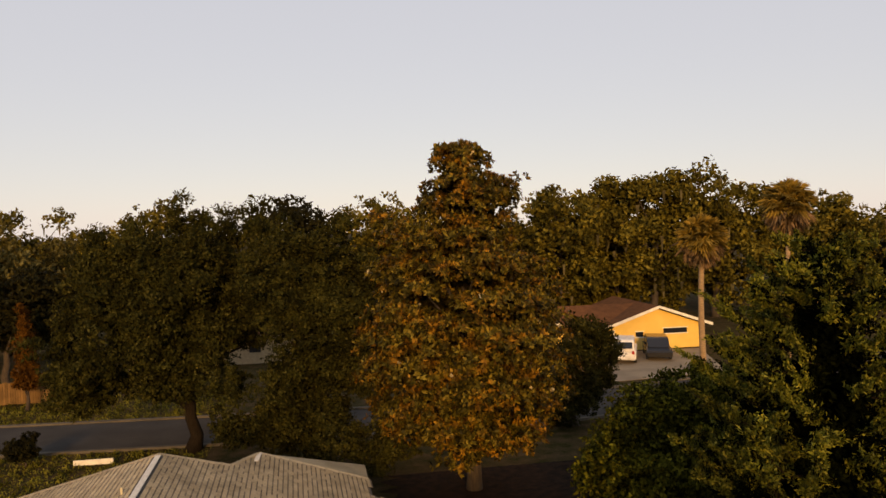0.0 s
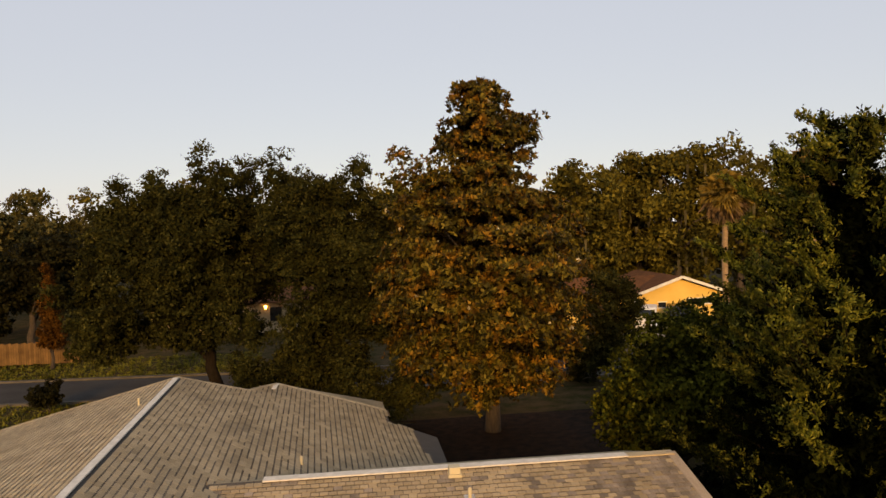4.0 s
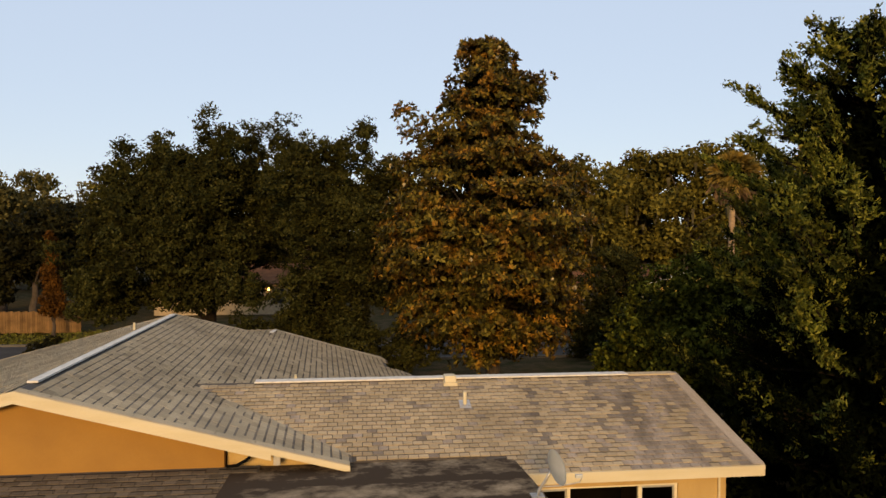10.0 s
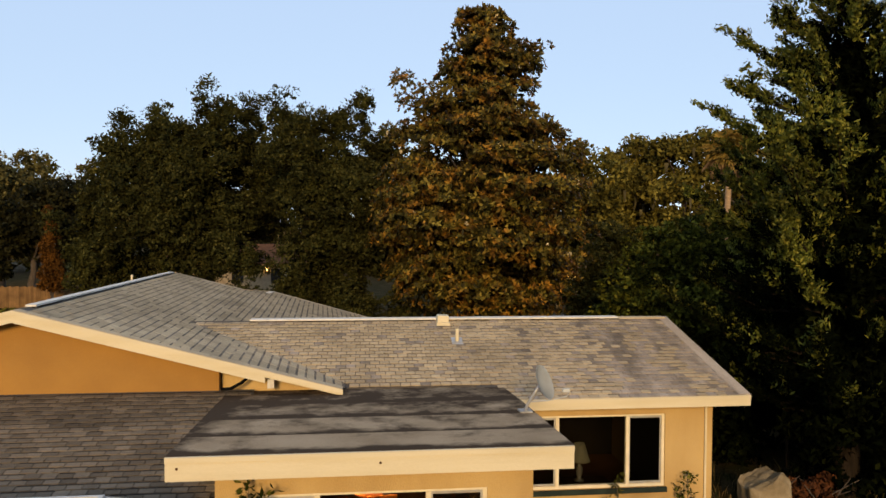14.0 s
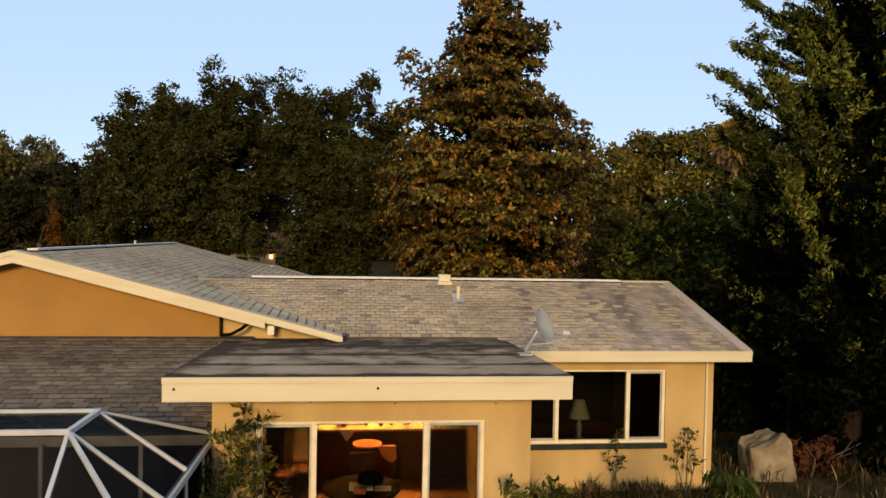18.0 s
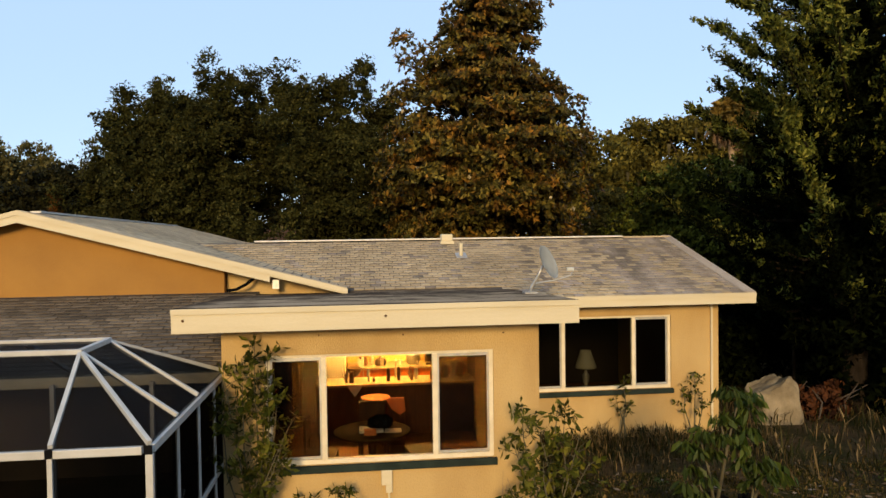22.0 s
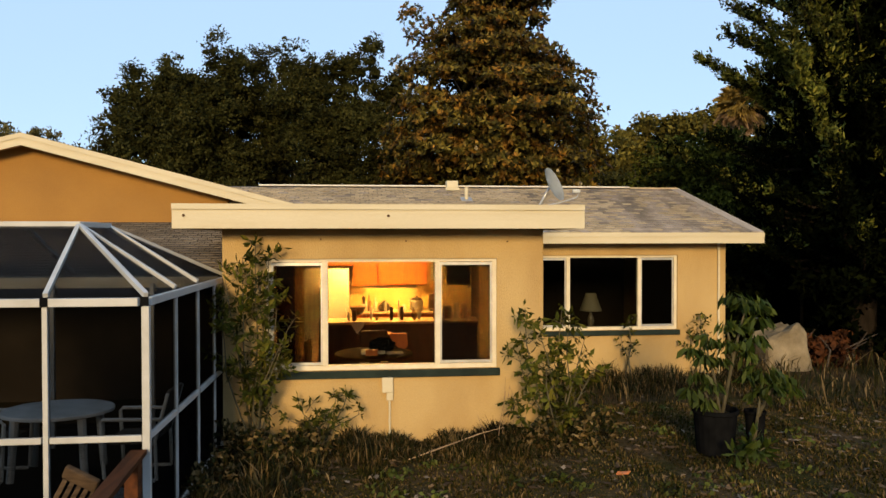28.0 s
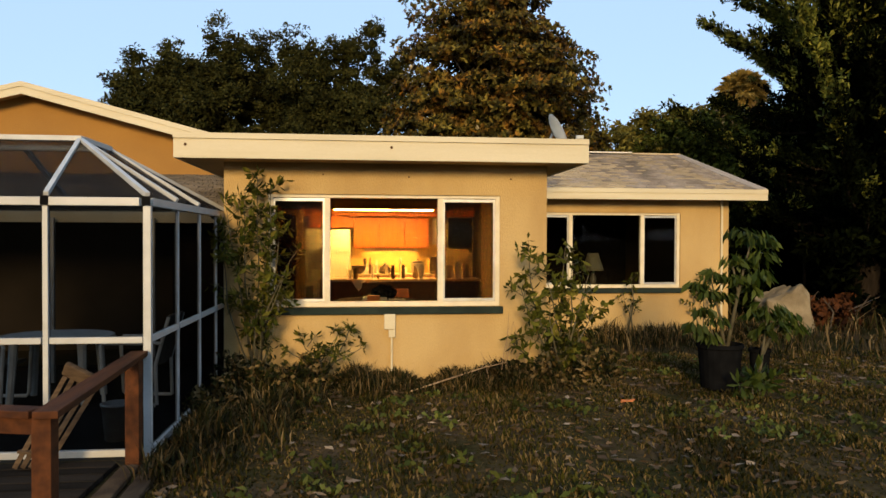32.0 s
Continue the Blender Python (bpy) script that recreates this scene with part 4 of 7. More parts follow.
for x0, x1 in ((PX, -1.3), (PX, -10.5)):
    bm = bmesh.new()
    prism(bm, [(x0, GY - 0.17, main_z(x0) - 0.1), (x1, GY - 0.17, main_z(x1) - 0.1), (x1, GW, main_z(x1) - 0.1), (x0, GW, main_z(x0) - 0.1)], (0, 0, -0.012))
    part("soffit", bm, STUCCO, main)
# service entry under the rake: curved black conduit and a grey box
bm = bmesh.new()
tube(bm, [(-1.9, GY + 0.05, 2.56), (-1.75, GY + 0.0, 2.58), (-1.6, GY + 0.02, 2.66), (-1.45, GY + 0.1, 2.78), (-1.3, GY + 0.2, 2.82)], [0.025] * 5, 8)
part("service_conduit", bm, BLACK, house, "bent black service conduit", smooth=True)
solid("meter_box", [(-1.2, -1.1, GY - 0.05, GY + 0.05, 2.58, 2.72)], GALV, house, "small grey metal box")

# flat roof over the kitchen bay
bay = new("bay_roof")
bay.parent = house
FX0, FX1, FY0, FY1, FZ0, FZ1 = -1.82, 2.55, 6.58, 10.42, 2.64, 2.49
ys = [FY0 + 0.02, 7.35, 8.25, 9.2, FY1]
for k in range(4):
    a, b = ys[k], ys[k + 1] + (0.06 if k < 3 else 0)
    za, zb = FZ0 + (FZ1 - FZ0) * (a - FY0) / (FY1 - FY0) - 0.004 * k, FZ0 + (FZ1 - FZ0) * (b - FY0) / (FY1 - FY0) - 0.004 * k
    bm = bmesh.new()
    prism(bm, [(FX0 - 0.01, a, za), (FX1 + 0.01, a, za), (FX1 + 0.01 - 0.03 * (k == 3), b, zb), (FX0 - 0.01, b, zb)], (0, 0, -0.03))
    part("membrane_strip", bm, MEMBRANE, bay)
bm = bmesh.new()
box(bm, FX0, FX1, FY0 - 0.03, FY0, 2.385, 2.638)
box(bm, FX0, FX1, FY0 - 0.048, FY0 - 0.03, 2.585, 2.643)
part("fascia", bm, CREAM, bay, "broad cream fascia board with knot marks")
for x in (FX0, FX1 - 0.03):
    bm = bmesh.new()
    prism(bm, [(x, FY0, 2.385), (x, EY + 0.1, 2.385), (x, EY + 0.1, 2.455), (x, FY0, 2.595)], (0.03, 0, 0))
    part("fascia", bm, CREAM, bay)
bm = bmesh.new()
box(bm, FX0 + 0.03, FX1 - 0.03, FY0, EY + 0.05, 2.395, 2.41)
part("soffit", bm, STUCCO, bay)
for x in (-1.70, 0.41):
    bm = bmesh.new()
    lathe(bm, [(0.014, 0), (0.016, 0.006), (0.006, 0.009)], sides=8)
    bmesh.ops.transform(bm, matrix=pose(x, FY0 - 0.031, 2.52, 90), verts=bm.verts)
    part("knot_hole", bm, DARK_WOOD, bay)

# low roof over the rear porch
porch = new("porch_roof")
porch.parent = house
LY0, LZ0, LY1, LZ1 = 7.28, 1.86, GW + 0.02, 2.53
LS = (LZ1 - LZ0) / (LY1 - LY0)
bm = bmesh.new()
prism(bm, [(-10.3, LY0, LZ0), (-1.42, LY0, LZ0), (-1.42, LY1, LZ1), (-10.3, LY1, LZ1)], (0, 0, -0.07))
part("roof_deck", bm, DECKING, porch)
lc, ls = math.cos(math.atan(LS)), math.sin(math.atan(LS))
shingles(lambda u, v: (u, LY0 + v * lc, LZ0 + v * ls), (-7.6, -1.42), (0.0, 3.0), (0.19, 0.13), porch, 7, lambda u, v: u < -1.5, lambda u, v: u > -5.2, skin=(PORCH_SHINGLE, PORCH_BAND))
bm = bmesh.new()
box(bm, -10.3, -1.42, LY0 - 0.03, LY0, LZ0 - 0.13, LZ0 + 0.01)
part("fascia", bm, CREAM, porch, "cream eave board of the porch")
wall_with_hole("wall", -10.3, -1.42, -0.05, LZ0 - 0.02, 8.0, 0.15, [(-6.6, -2.2, 0.0, 1.72)], PORCH_DARK, house, "porch wall with its shade painted in as near-black")
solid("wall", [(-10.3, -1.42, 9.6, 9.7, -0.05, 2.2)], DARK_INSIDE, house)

# rooftop fittings
v = thing("roof_vent", "square off-white plastic roof vent on the ridge", "vent", at=(1.82, 12.78, 3.19))
solid("base", [(-0.13, 0.13, -0.16, 0.1, 0.0, 0.06)], CREAM, v)
solid("hood", [(-0.11, 0.11, -0.13, 0.12, 0.06, 0.19)], CREAM, v, bevel=0.015)
p = thing("vent_pipe", "short pale plumbing vent pipe with flashing", "pipe", at=(2.0, 12.0, EZ + (12.0 - EY) * S2))
bm = bmesh.new()
lathe(bm, [(0.035, -0.02), (0.035, 0.24), (0.026, 0.24), (0.026, 0.1)], sides=12)
part("pipe", bm, CREAM, p, smooth=False)
bm = bmesh.new()
beam(bm, (0, -0.14, -0.022), (0, 0.14, 0.062), 0.2, 0.01)
part("flashing", bm, GALV, p)
for x, y, h in ((-1.3, 15.3, 0.2), (-5.6, 18.3, 0.2)):
    p = thing("vent_pipe", "slim plumbing pipe through the main roof", "pipe", "main roof pipes", at=(x, y, main_z(x, y)))
    bm = bmesh.new()
    lathe(bm, [(0.03, -0.05), (0.03, h), (0.02, h)], sides=10)
    part("pipe", bm, CREAM, p)

d = thing("satellite_dish", "grey satellite dish with feed arm on the bay roof edge", "satellite dish", at=(2.42, 8.4, 2.572))
bm = bmesh.new()
prof = [(0.205 * k / 6, 0.06 * (k / 6) ** 2) for k in range(7)]
rings = [[bm.verts.new((r * math.cos(2 * math.pi * s / 20), r * 1.18 * math.sin(2 * math.pi * s / 20), z)) for s in range(20)] for r, z in prof[1:]]
c0 = bm.verts.new((0, 0, 0))
for s in range(20):
    bm.faces.new((c0, rings[0][s], rings[0][(s + 1) % 20]))
for r0, r1 in zip(rings, rings[1:]):
    for s in range(20):
        bm.faces.new((r0[s], r1[s], r1[(s + 1) % 20], r0[(s + 1) % 20]))
bmesh.ops.solidify(bm, geom=bm.faces[:], thickness=0.012)
turn = Vector((0.70, -0.60, 0.40)).to_track_quat("Z", "Y").to_matrix().to_4x4()
bmesh.ops.transform(bm, matrix=Matrix.Translation((0.2, -0.12, 0.40)) @ turn, verts=bm.verts)
part("reflector", bm, DISH, d, smooth=True)
bm = bmesh.new()
tube(bm, [(0.02, 0, 0.0), (0.04, 0.0, 0.08), (0.11, -0.06, 0.22), (0.18, -0.11, 0.38)], [0.022, 0.022, 0.02, 0.016], 10)
part("mast", bm, GALV, d, smooth=True)
bm = bmesh.new()
tube(bm, [(0.07, -0.03, 0.13), (0.3, -0.14, 0.17), (0.52, -0.23, 0.24), (0.55, -0.24, 0.30)], [0.010, 0.009, 0.009, 0.008], 8)
part("feed_arm", bm, GALV, d)
bm = bmesh.new()
box(bm, 0.46, 0.56, -0.265, -0.215, 0.30, 0.35, bevel=0.012)
part("feed_horn", bm, DISH, d)
bm = bmesh.new()
box(bm, -0.07, 0.1, -0.09, 0.09, -0.03, 0.012)
part("foot", bm, GALV, d)

for x, z in ((-0.33, 2.27), (0.62, 2.25), (1.78, 2.24)):
    bm = bmesh.new()
    lathe(bm, [(0.009, 0), (0.010, 0.004), (0.002, 0.006)], sides=8)
    bmesh.ops.transform(bm, matrix=pose(x, W1Y - 0.001, z, 90), verts=bm.verts)
    part("anchor_hole", bm, DARK_WOOD, house, "small dark fixing hole in the stucco")
m = thing("junction_box", "beige outdoor electrical junction box with conduit", "electrical box", at=(0.40, W1Y, 0.55))
solid("body", [(-0.055, 0.07, -0.07, 0.0, 0.0, 0.17)], CREAM, m, bevel=0.008)
solid("lower_box", [(-0.005, 0.07, -0.06, 0.0, -0.09, -0.003)], CREAM, m, bevel=0.006)
bm = bmesh.new()
tube(bm, [(0.03, -0.025, -0.09), (0.03, -0.025, -0.3), (0.03, -0.025, -0.58)], [0.013] * 3, 8)
part("conduit", bm, CREAM, m)

# ---- rooms behind the glass ----
solid("floor", [(-1.2, 2.0, 7.2, 13.2, -0.06, 0.0)], KITCHEN_FLOOR)
tagged(bpy.data.objects["floor"], "brown tiled kitchen floor", "floor", kind="structure")
def structure(name, boxes, material, label, category):
    return tagged(solid(name, boxes, material), label, category, kind="structure")


# ceilings and walls in DARK_INSIDE are dim by colour, beside the yellow wall
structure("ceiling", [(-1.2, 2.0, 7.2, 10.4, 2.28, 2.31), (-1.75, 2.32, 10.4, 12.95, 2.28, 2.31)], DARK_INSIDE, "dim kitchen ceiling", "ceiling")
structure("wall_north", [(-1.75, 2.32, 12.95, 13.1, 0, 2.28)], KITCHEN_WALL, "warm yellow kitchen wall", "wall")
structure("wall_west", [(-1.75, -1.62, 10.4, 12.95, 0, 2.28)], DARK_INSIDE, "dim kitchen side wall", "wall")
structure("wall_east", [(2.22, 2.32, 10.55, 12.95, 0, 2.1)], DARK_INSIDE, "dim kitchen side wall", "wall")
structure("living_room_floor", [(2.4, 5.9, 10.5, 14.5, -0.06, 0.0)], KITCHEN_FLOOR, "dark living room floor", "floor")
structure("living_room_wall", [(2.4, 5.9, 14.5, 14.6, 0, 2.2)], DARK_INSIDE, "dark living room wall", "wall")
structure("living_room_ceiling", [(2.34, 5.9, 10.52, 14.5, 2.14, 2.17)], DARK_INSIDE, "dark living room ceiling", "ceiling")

l = thing("ceiling_light", "long glowing fluorescent kitchen light box", "ceiling light", at=(0.45, 11.62, 2.02))
solid("housing", [(-0.88, 0.88, -0.16, 0.16, 0.06, 0.2)], DARK_WOOD, l)
solid("diffuser", [(-0.86, 0.86, -0.15, 0.15, 0.036, 0.058)], TUBE, l)
u = thing("under_cabinet_light", "lit strip light under the wall cabinets", "strip light", at=(0.62, 12.8, 1.352))
solid("housing", [(-0.5, 0.5, -0.05, 0.05, 0.006, 0.026), (-0.51, 0.51, -0.068, -0.052, -0.035, 0.026)], APPLIANCE, u)
solid("diffuser", [(-0.48, 0.48, -0.04, 0.04, -0.012, 0.004)], UNDER_GLOW, u)
structure("header_beam", [(-1.62, 2.2, 11.2, 11.35, 2.06, 2.278)], HEADER, "dim dropped header above the peninsula", "beam")
structure("soffit", [(-1.62, 2.2, 12.5, 12.95, 1.98, 2.28)], HONEY, "timber soffit above the cabinets", "soffit")

x = -0.08
for w in (0.46, 0.48, 0.46):
    c = thing("wall_cabinet", "honey oak kitchen wall cabinet with closed door", "cabinet", "wall cabinets", at=(x, 12.6, 1.38))
    solid("body", [(0, w, 0.02, 0.35, 0, 0.58)], HONEY, c)
    dr = solid("door", [(0.012, w - 0.012, -0.004, 0.018, 0.015, 0.565)], HONEY, c, bevel=0.004)
    solid("panel", [(0.075, w - 0.075, -0.012, -0.006, 0.09, 0.49)], HONEY, dr)
    solid("handle", [(w - 0.06, w - 0.045, -0.035, -0.005, 0.03, 0.045)], STEEL, dr, "small metal knob")
    x += w + 0.006
c = thing("wall_cabinet", "short honey oak cabinet above the refrigerator", "cabinet", "wall cabinets", at=(-0.94, 12.5, 1.76))
solid("body", [(0, 0.84, 0.02, 0.44, 0, 0.21)], HONEY, c)
for a in (0.012, 0.428):
    solid("door", [(a, a + 0.4, -0.004, 0.018, 0.012, 0.2)], HONEY, c, bevel=0.004)
dw = thing("dark_window", "small black evening window in the kitchen wall", "window", at=(1.74, 12.944, 1.3))
solid("pane", [(0, 0.46, -0.008, 0, 0, 0.66)], BLACK, dw)
for q in ((-0.05, -0.002, 0, 0.66), (0.462, 0.51, 0, 0.66), (-0.05, 0.51, 0.662, 0.71), (-0.05, 0.51, -0.05, -0.002)):
    solid("casing", [(q[0], q[1], -0.02, 0, q[2], q[3])], KITCHEN_WALL, dw)
f = thing("refrigerator", "white two-door refrigerator with water dispenser", "refrigerator", at=(-0.93, 11.85, 0))
solid("body", [(0, 0.78, 0.08, 0.75, 0.02, 1.72)], APPLIANCE, f, bevel=0.01)
for a, b in ((0.0, 0.33), (0.34, 0.78)):
    dr = solid("door", [(a, b, 0.0, 0.075, 0.08, 1.72)], APPLIANCE, f, bevel=0.012)
    solid("handle", [((b - 0.05) if a == 0 else a + 0.03, (b - 0.02) if a == 0 else a + 0.06, -0.04, -0.002, 0.6, 1.4)], APPLIANCE, dr, bevel=0.006)
solid("dispenser", [(0.07, 0.26, -0.004, 0.003, 1.0, 1.3)], GALV, f, "grey dispenser recess")
c = thing("base_cabinet", "back run of base cabinets under the worktop", "cabinet", at=(-0.1, 12.35, 0))
solid("body", [(0, 2.2, 0, 0.58, 0.08, 0.86)], HONEY, c)
solid("plinth", [(0.02, 2.18, 0.06, 0.58, 0, 0.078)], DARK_WOOD, c)
tagged(solid("worktop", [(-0.12, 2.14, 12.31, 12.94, 0.864, 0.90)], COUNTER, bevel=0.006), "cream laminate kitchen worktop", "worktop")
tagged(solid("splashback", [(-0.12, 2.14, 12.925, 12.945, 0.904, 1.36)], KITCHEN_WALL), "warm yellow painted kitchen splashback", "splashback")
b = thing("breakfast_bar", "dark-fronted kitchen peninsula with cream top", "counter", at=(-0.62, 11.0, 0))
solid("front_panel", [(0, 2.66, 0, 0.05, 0, 0.84)], DARK_WOOD, b)
solid("body", [(0, 2.66, 0.055, 0.5, 0, 0.84)], DARK_WOOD, b)
solid("top", [(-0.03, 2.69, -0.1, 0.55, 0.844, 0.885)], COUNTER, b, "cream laminate top", bevel=0.006)
SX = 0.48
t = thing("tap", "tall arched kitchen tap in dark metal", "tap", at=(SX + 0.25, 11.4, 0.885))
bm = bmesh.new()
tube(bm, [(0, 0, 0), (0, 0, 0.24), (0.0, -0.03, 0.31), (0, -0.1, 0.34), (0, -0.17, 0.3), (0, -0.18, 0.24)], [0.018, 0.014, 0.012, 0.012, 0.012, 0.012], 8)
part("spout", bm, STEEL, t, smooth=True)
bm = bmesh.new()
lathe(bm, [(0.03, 0), (0.03, 0.02), (0.012, 0.03), (0.01, 0.1)], (-0.14, 0, 0), 10)
part("lever", bm, STEEL, t)


def turned(name, label, category, at, profile, material, extra=(), sides=16, group=""):
    th = thing(name, label, category, group, at=at)
    bm = bmesh.new()
    lathe(bm, profile, sides=sides)
    part("body", bm, material, th, smooth=False)
    for nm, prof, mt in extra:
        bm = bmesh.new()
        lathe(bm, prof, sides=sides)
        part(nm, bm, mt, th)
    return th


DARK_METAL = mat("dark_bronze_metal", (0.10, 0.062, 0.032), 0.28, 0.5, second=(0.06, 0.036, 0.02), scale=9, fine=0.1)
GLASSY = mat("amber_glassware", (0.22, 0.12, 0.05), 0.15, fine=0.05)
PAPER = mat("white_paper", (0.72, 0.68, 0.6), 0.8, fine=0.05)
ORANGE = mat("orange_packaging", (0.55, 0.16, 0.03), 0.6, fine=0.08)
turned("rice_cooker", "steel pot with dark glass lid on the worktop", "pot", (1.12, 12.6, 0.9), [(0.10, 0), (0.13, 0.03), (0.13, 0.18), (0.12, 0.2)], STEEL, [("lid", [(0.125, 0.2), (0.09, 0.235), (0.02, 0.25), (0.02, 0.28), (0.005, 0.285)], DARK_METAL)])
turned("kettle", "dark stovetop kettle on the worktop", "kettle", (0.5, 12.55, 0.9), [(0.09, 0), (0.12, 0.05), (0.1, 0.12), (0.04, 0.16), (0.015, 0.2)], DARK_METAL)
turned("bottle", "slim dark glass bottle", "bottle", (0.22, 12.6, 0.9), [(0.035, 0), (0.037, 0.17), (0.014, 0.24), (0.014, 0.3)], GLASSY, group="bottles")
turned("bottle", "slim dark glass bottle with paler neck", "bottle", (0.34, 12.65, 0.9), [(0.03, 0), (0.03, 0.14), (0.012, 0.2), (0.012, 0.25)], PAPER, group="bottles")
turned("utensil_jar", "pale ceramic jar of cooking utensils", "utensil jar", (0.12, 12.5, 0.9), [(0.05, 0), (0.06, 0.06), (0.055, 0.14)], PAPER, [("utensils", [(0.02, 0.14), (0.035, 0.24), (0.03, 0.28), (0.004, 0.3)], DARK_WOOD)])
turned("canister", "dark storage canister on the peninsula", "canister", (1.58, 11.3, 0.885), [(0.06, 0), (0.06, 0.2), (0.05, 0.22)], DARK_METAL, group="canisters")
turned("canister", "steel storage canister on the peninsula", "canister", (1.72, 11.25, 0.885), [(0.05, 0), (0.05, 0.26), (0.04, 0.28)], STEEL, group="canisters")
turned("canister", "tall amber storage jar on the peninsula", "canister", (1.86, 11.35, 0.885), [(0.055, 0), (0.06, 0.18), (0.04, 0.24)], GLASSY, group="canisters")
turned("soap_bottle", "amber dish soap bottle beside the tap", "bottle", (0.98, 11.38, 0.885), [(0.03, 0), (0.035, 0.1), (0.012, 0.15), (0.012, 0.2)], GLASSY)
turned("mixing_bowl", "dark bowl on the drying rack", "bowl", (0.02, 11.3, 0.96), [(0.05, 0), (0.11, 0.06), (0.135, 0.14), (0.125, 0.14)], DARK_METAL)
r = thing("dish_rack", "wire dish drying rack with dishes", "dish rack", at=(-0.05, 11.3, 0.885))
bm = bmesh.new()
for k in range(7):
    beam(bm, (-0.2 + k * 0.07, -0.14, 0.01), (-0.2 + k * 0.07, 0.14, 0.01), 0.008, 0.008)
    beam(bm, (-0.2 + k * 0.07, 0.13, 0.01), (-0.2 + k * 0.07, 0.13, 0.13), 0.008, 0.008, up=(0, 1, 0))
part("wires", bm, STEEL, r)
for k in range(3):
    bm = bmesh.new()
    lathe(bm, [(0.02, 0), (0.1, 0.012), (0.1, 0.02)], sides=18)
    bmesh.ops.transform(bm, matrix=pose(-0.14 + 0.08 * k, 0.02, 0.11, 0, 78, 0), verts=bm.verts)
    part("plate", bm, PAPER, r)
bx = thing("coffee_maker", "dark coffee maker on the worktop", "coffee maker", at=(1.45, 12.55, 0.9))
solid("base", [(-0.1, 0.1, -0.12, 0.12, 0, 0.04)], DARK_METAL, bx, bevel=0.008)
solid("column", [(-0.1, 0.1, 0.02, 0.12, 0.04, 0.3)], DARK_METAL, bx, bevel=0.008)
solid("head", [(-0.1, 0.1, -0.12, 0.018, 0.22, 0.32)], DARK_METAL, bx, bevel=0.01)
o = thing("wall_phone_panel", "pale paper notice on the kitchen wall", "notice", at=(1.42, 12.945, 1.45))
solid("sheet", [(0, 0.12, -0.006, 0.0, 0, 0.5)], PAPER, o)

rng = np.random.default_rng(17)
kinds = (("bottle", "small amber bottle among the dishes", "bottle", GLASSY), ("mug", "pale mug standing on the peninsula", "mug", PAPER), ("jar", "dark jar among the dishes", "jar", DARK_METAL), ("tin", "steel tin among the dishes", "tin", STEEL))
for k in range(16):
    nm, lb, ct, mt = kinds[(k * 3 + k // 4) % 4]
    h, r0 = rng.uniform(0.08, 0.26), rng.uniform(0.022, 0.045)
    x = -0.3 + 1.95 * (k + rng.uniform(0.2, 0.8)) / 16
    back = k % 3 == 0
    turned(nm, lb, ct, (x, 12.45 if back else 11.15 + rng.uniform(-0.1, 0.08), 0.9 if back else 0.885), [(r0, 0), (r0 * 1.05, h * 0.6), (r0 * (0.45 if nm == "bottle" else 0.95), h * 0.75), (r0 * (0.4 if nm == "bottle" else 0.9), h)], mt, sides=12, group="kitchen clutter")
cl = thing("dish_cloth", "cream dish cloth hanging over the peninsula edge", "cloth", at=(0.02, 10.89, 0.892))
bm = bmesh.new()
prism(bm, [(-0.12, -0.004, 0.0), (0.12, -0.004, 0.0), (0.10, -0.012, -0.08), (0.0, -0.016, -0.2), (-0.09, -0.012, -0.07)], (0, -0.008, 0))
part("cloth", bm, PAPER, cl)


def dining_table(at, r):
    t = thing("dining_table", "round light wood dining table", "table", at=at)
    bm = bmesh.new()
    lathe(bm, [(r - 0.02, 0.71), (r, 0.72), (r, 0.745), (r - 0.01, 0.75)], sides=32)
    part("tabletop", bm, TABLE_WOOD, t)
    bm = bmesh.new()
    lathe(bm, [(0.3, 0.0), (0.28, 0.03), (0.06, 0.08), (0.05, 0.4), (0.07, 0.68), (0.2, 0.708)], sides=20)
    part("pedestal", bm, DARK_WOOD, t)
    return t


dining_table((0.27, 8.55, 0), 0.52)
tb = thing("napkin_stack", "stack of papers and napkins on the dining table", "papers", at=(0.3, 8.5, 0.75))
solid("papers", [(-0.2, 0.12, -0.1, 0.16, 0, 0.03)], PAPER, tb)
solid("open_sheet", [(0.14, 0.36, -0.12, 0.06, 0, 0.008)], PAPER, tb)
solid("box", [(-0.14, 0.02, -0.22, -0.12, 0, 0.07)], ORANGE, tb, "orange packet")
bg = thing("dark_bag", "crumpled black bag on the dining table", "bag", at=(0.38, 8.62, 0.752))
bm = bmesh.new()
bmesh.ops.create_icosphere(bm, subdivisions=3, radius=1.0)
for vtx in bm.verts:
    p = vtx.co * (1 + 0.25 * noise.noise(vtx.co * 2.2))
    vtx.co = Vector((p.x * 0.17, p.y * 0.13, max(0.0, p.z * 0.11 + 0.08)))
part("cloth", bm, BLACK, bg)
cc_ = thing("orange_cloth", "orange towel hung over a dark chair back", "towel", at=(0.66, 10.35, 0))
solid("chair_back", [(-0.22, 0.16, 0.0, 0.03, 0.0, 0.74)], DARK_WOOD, cc_, "dark chair back carrying the towel", bevel=0.008)
bm = bmesh.new()
prism(bm, [(-0.14, -0.012, 0.76), (0.15, -0.012, 0.75), (0.17, -0.02, 0.56), (0.08, -0.03, 0.5), (-0.06, -0.022, 0.6)], (0, -0.008, 0))
box(bm, -0.14, 0.15, -0.012, 0.04, 0.745, 0.765)
part("towel", bm, ORANGE, cc_)
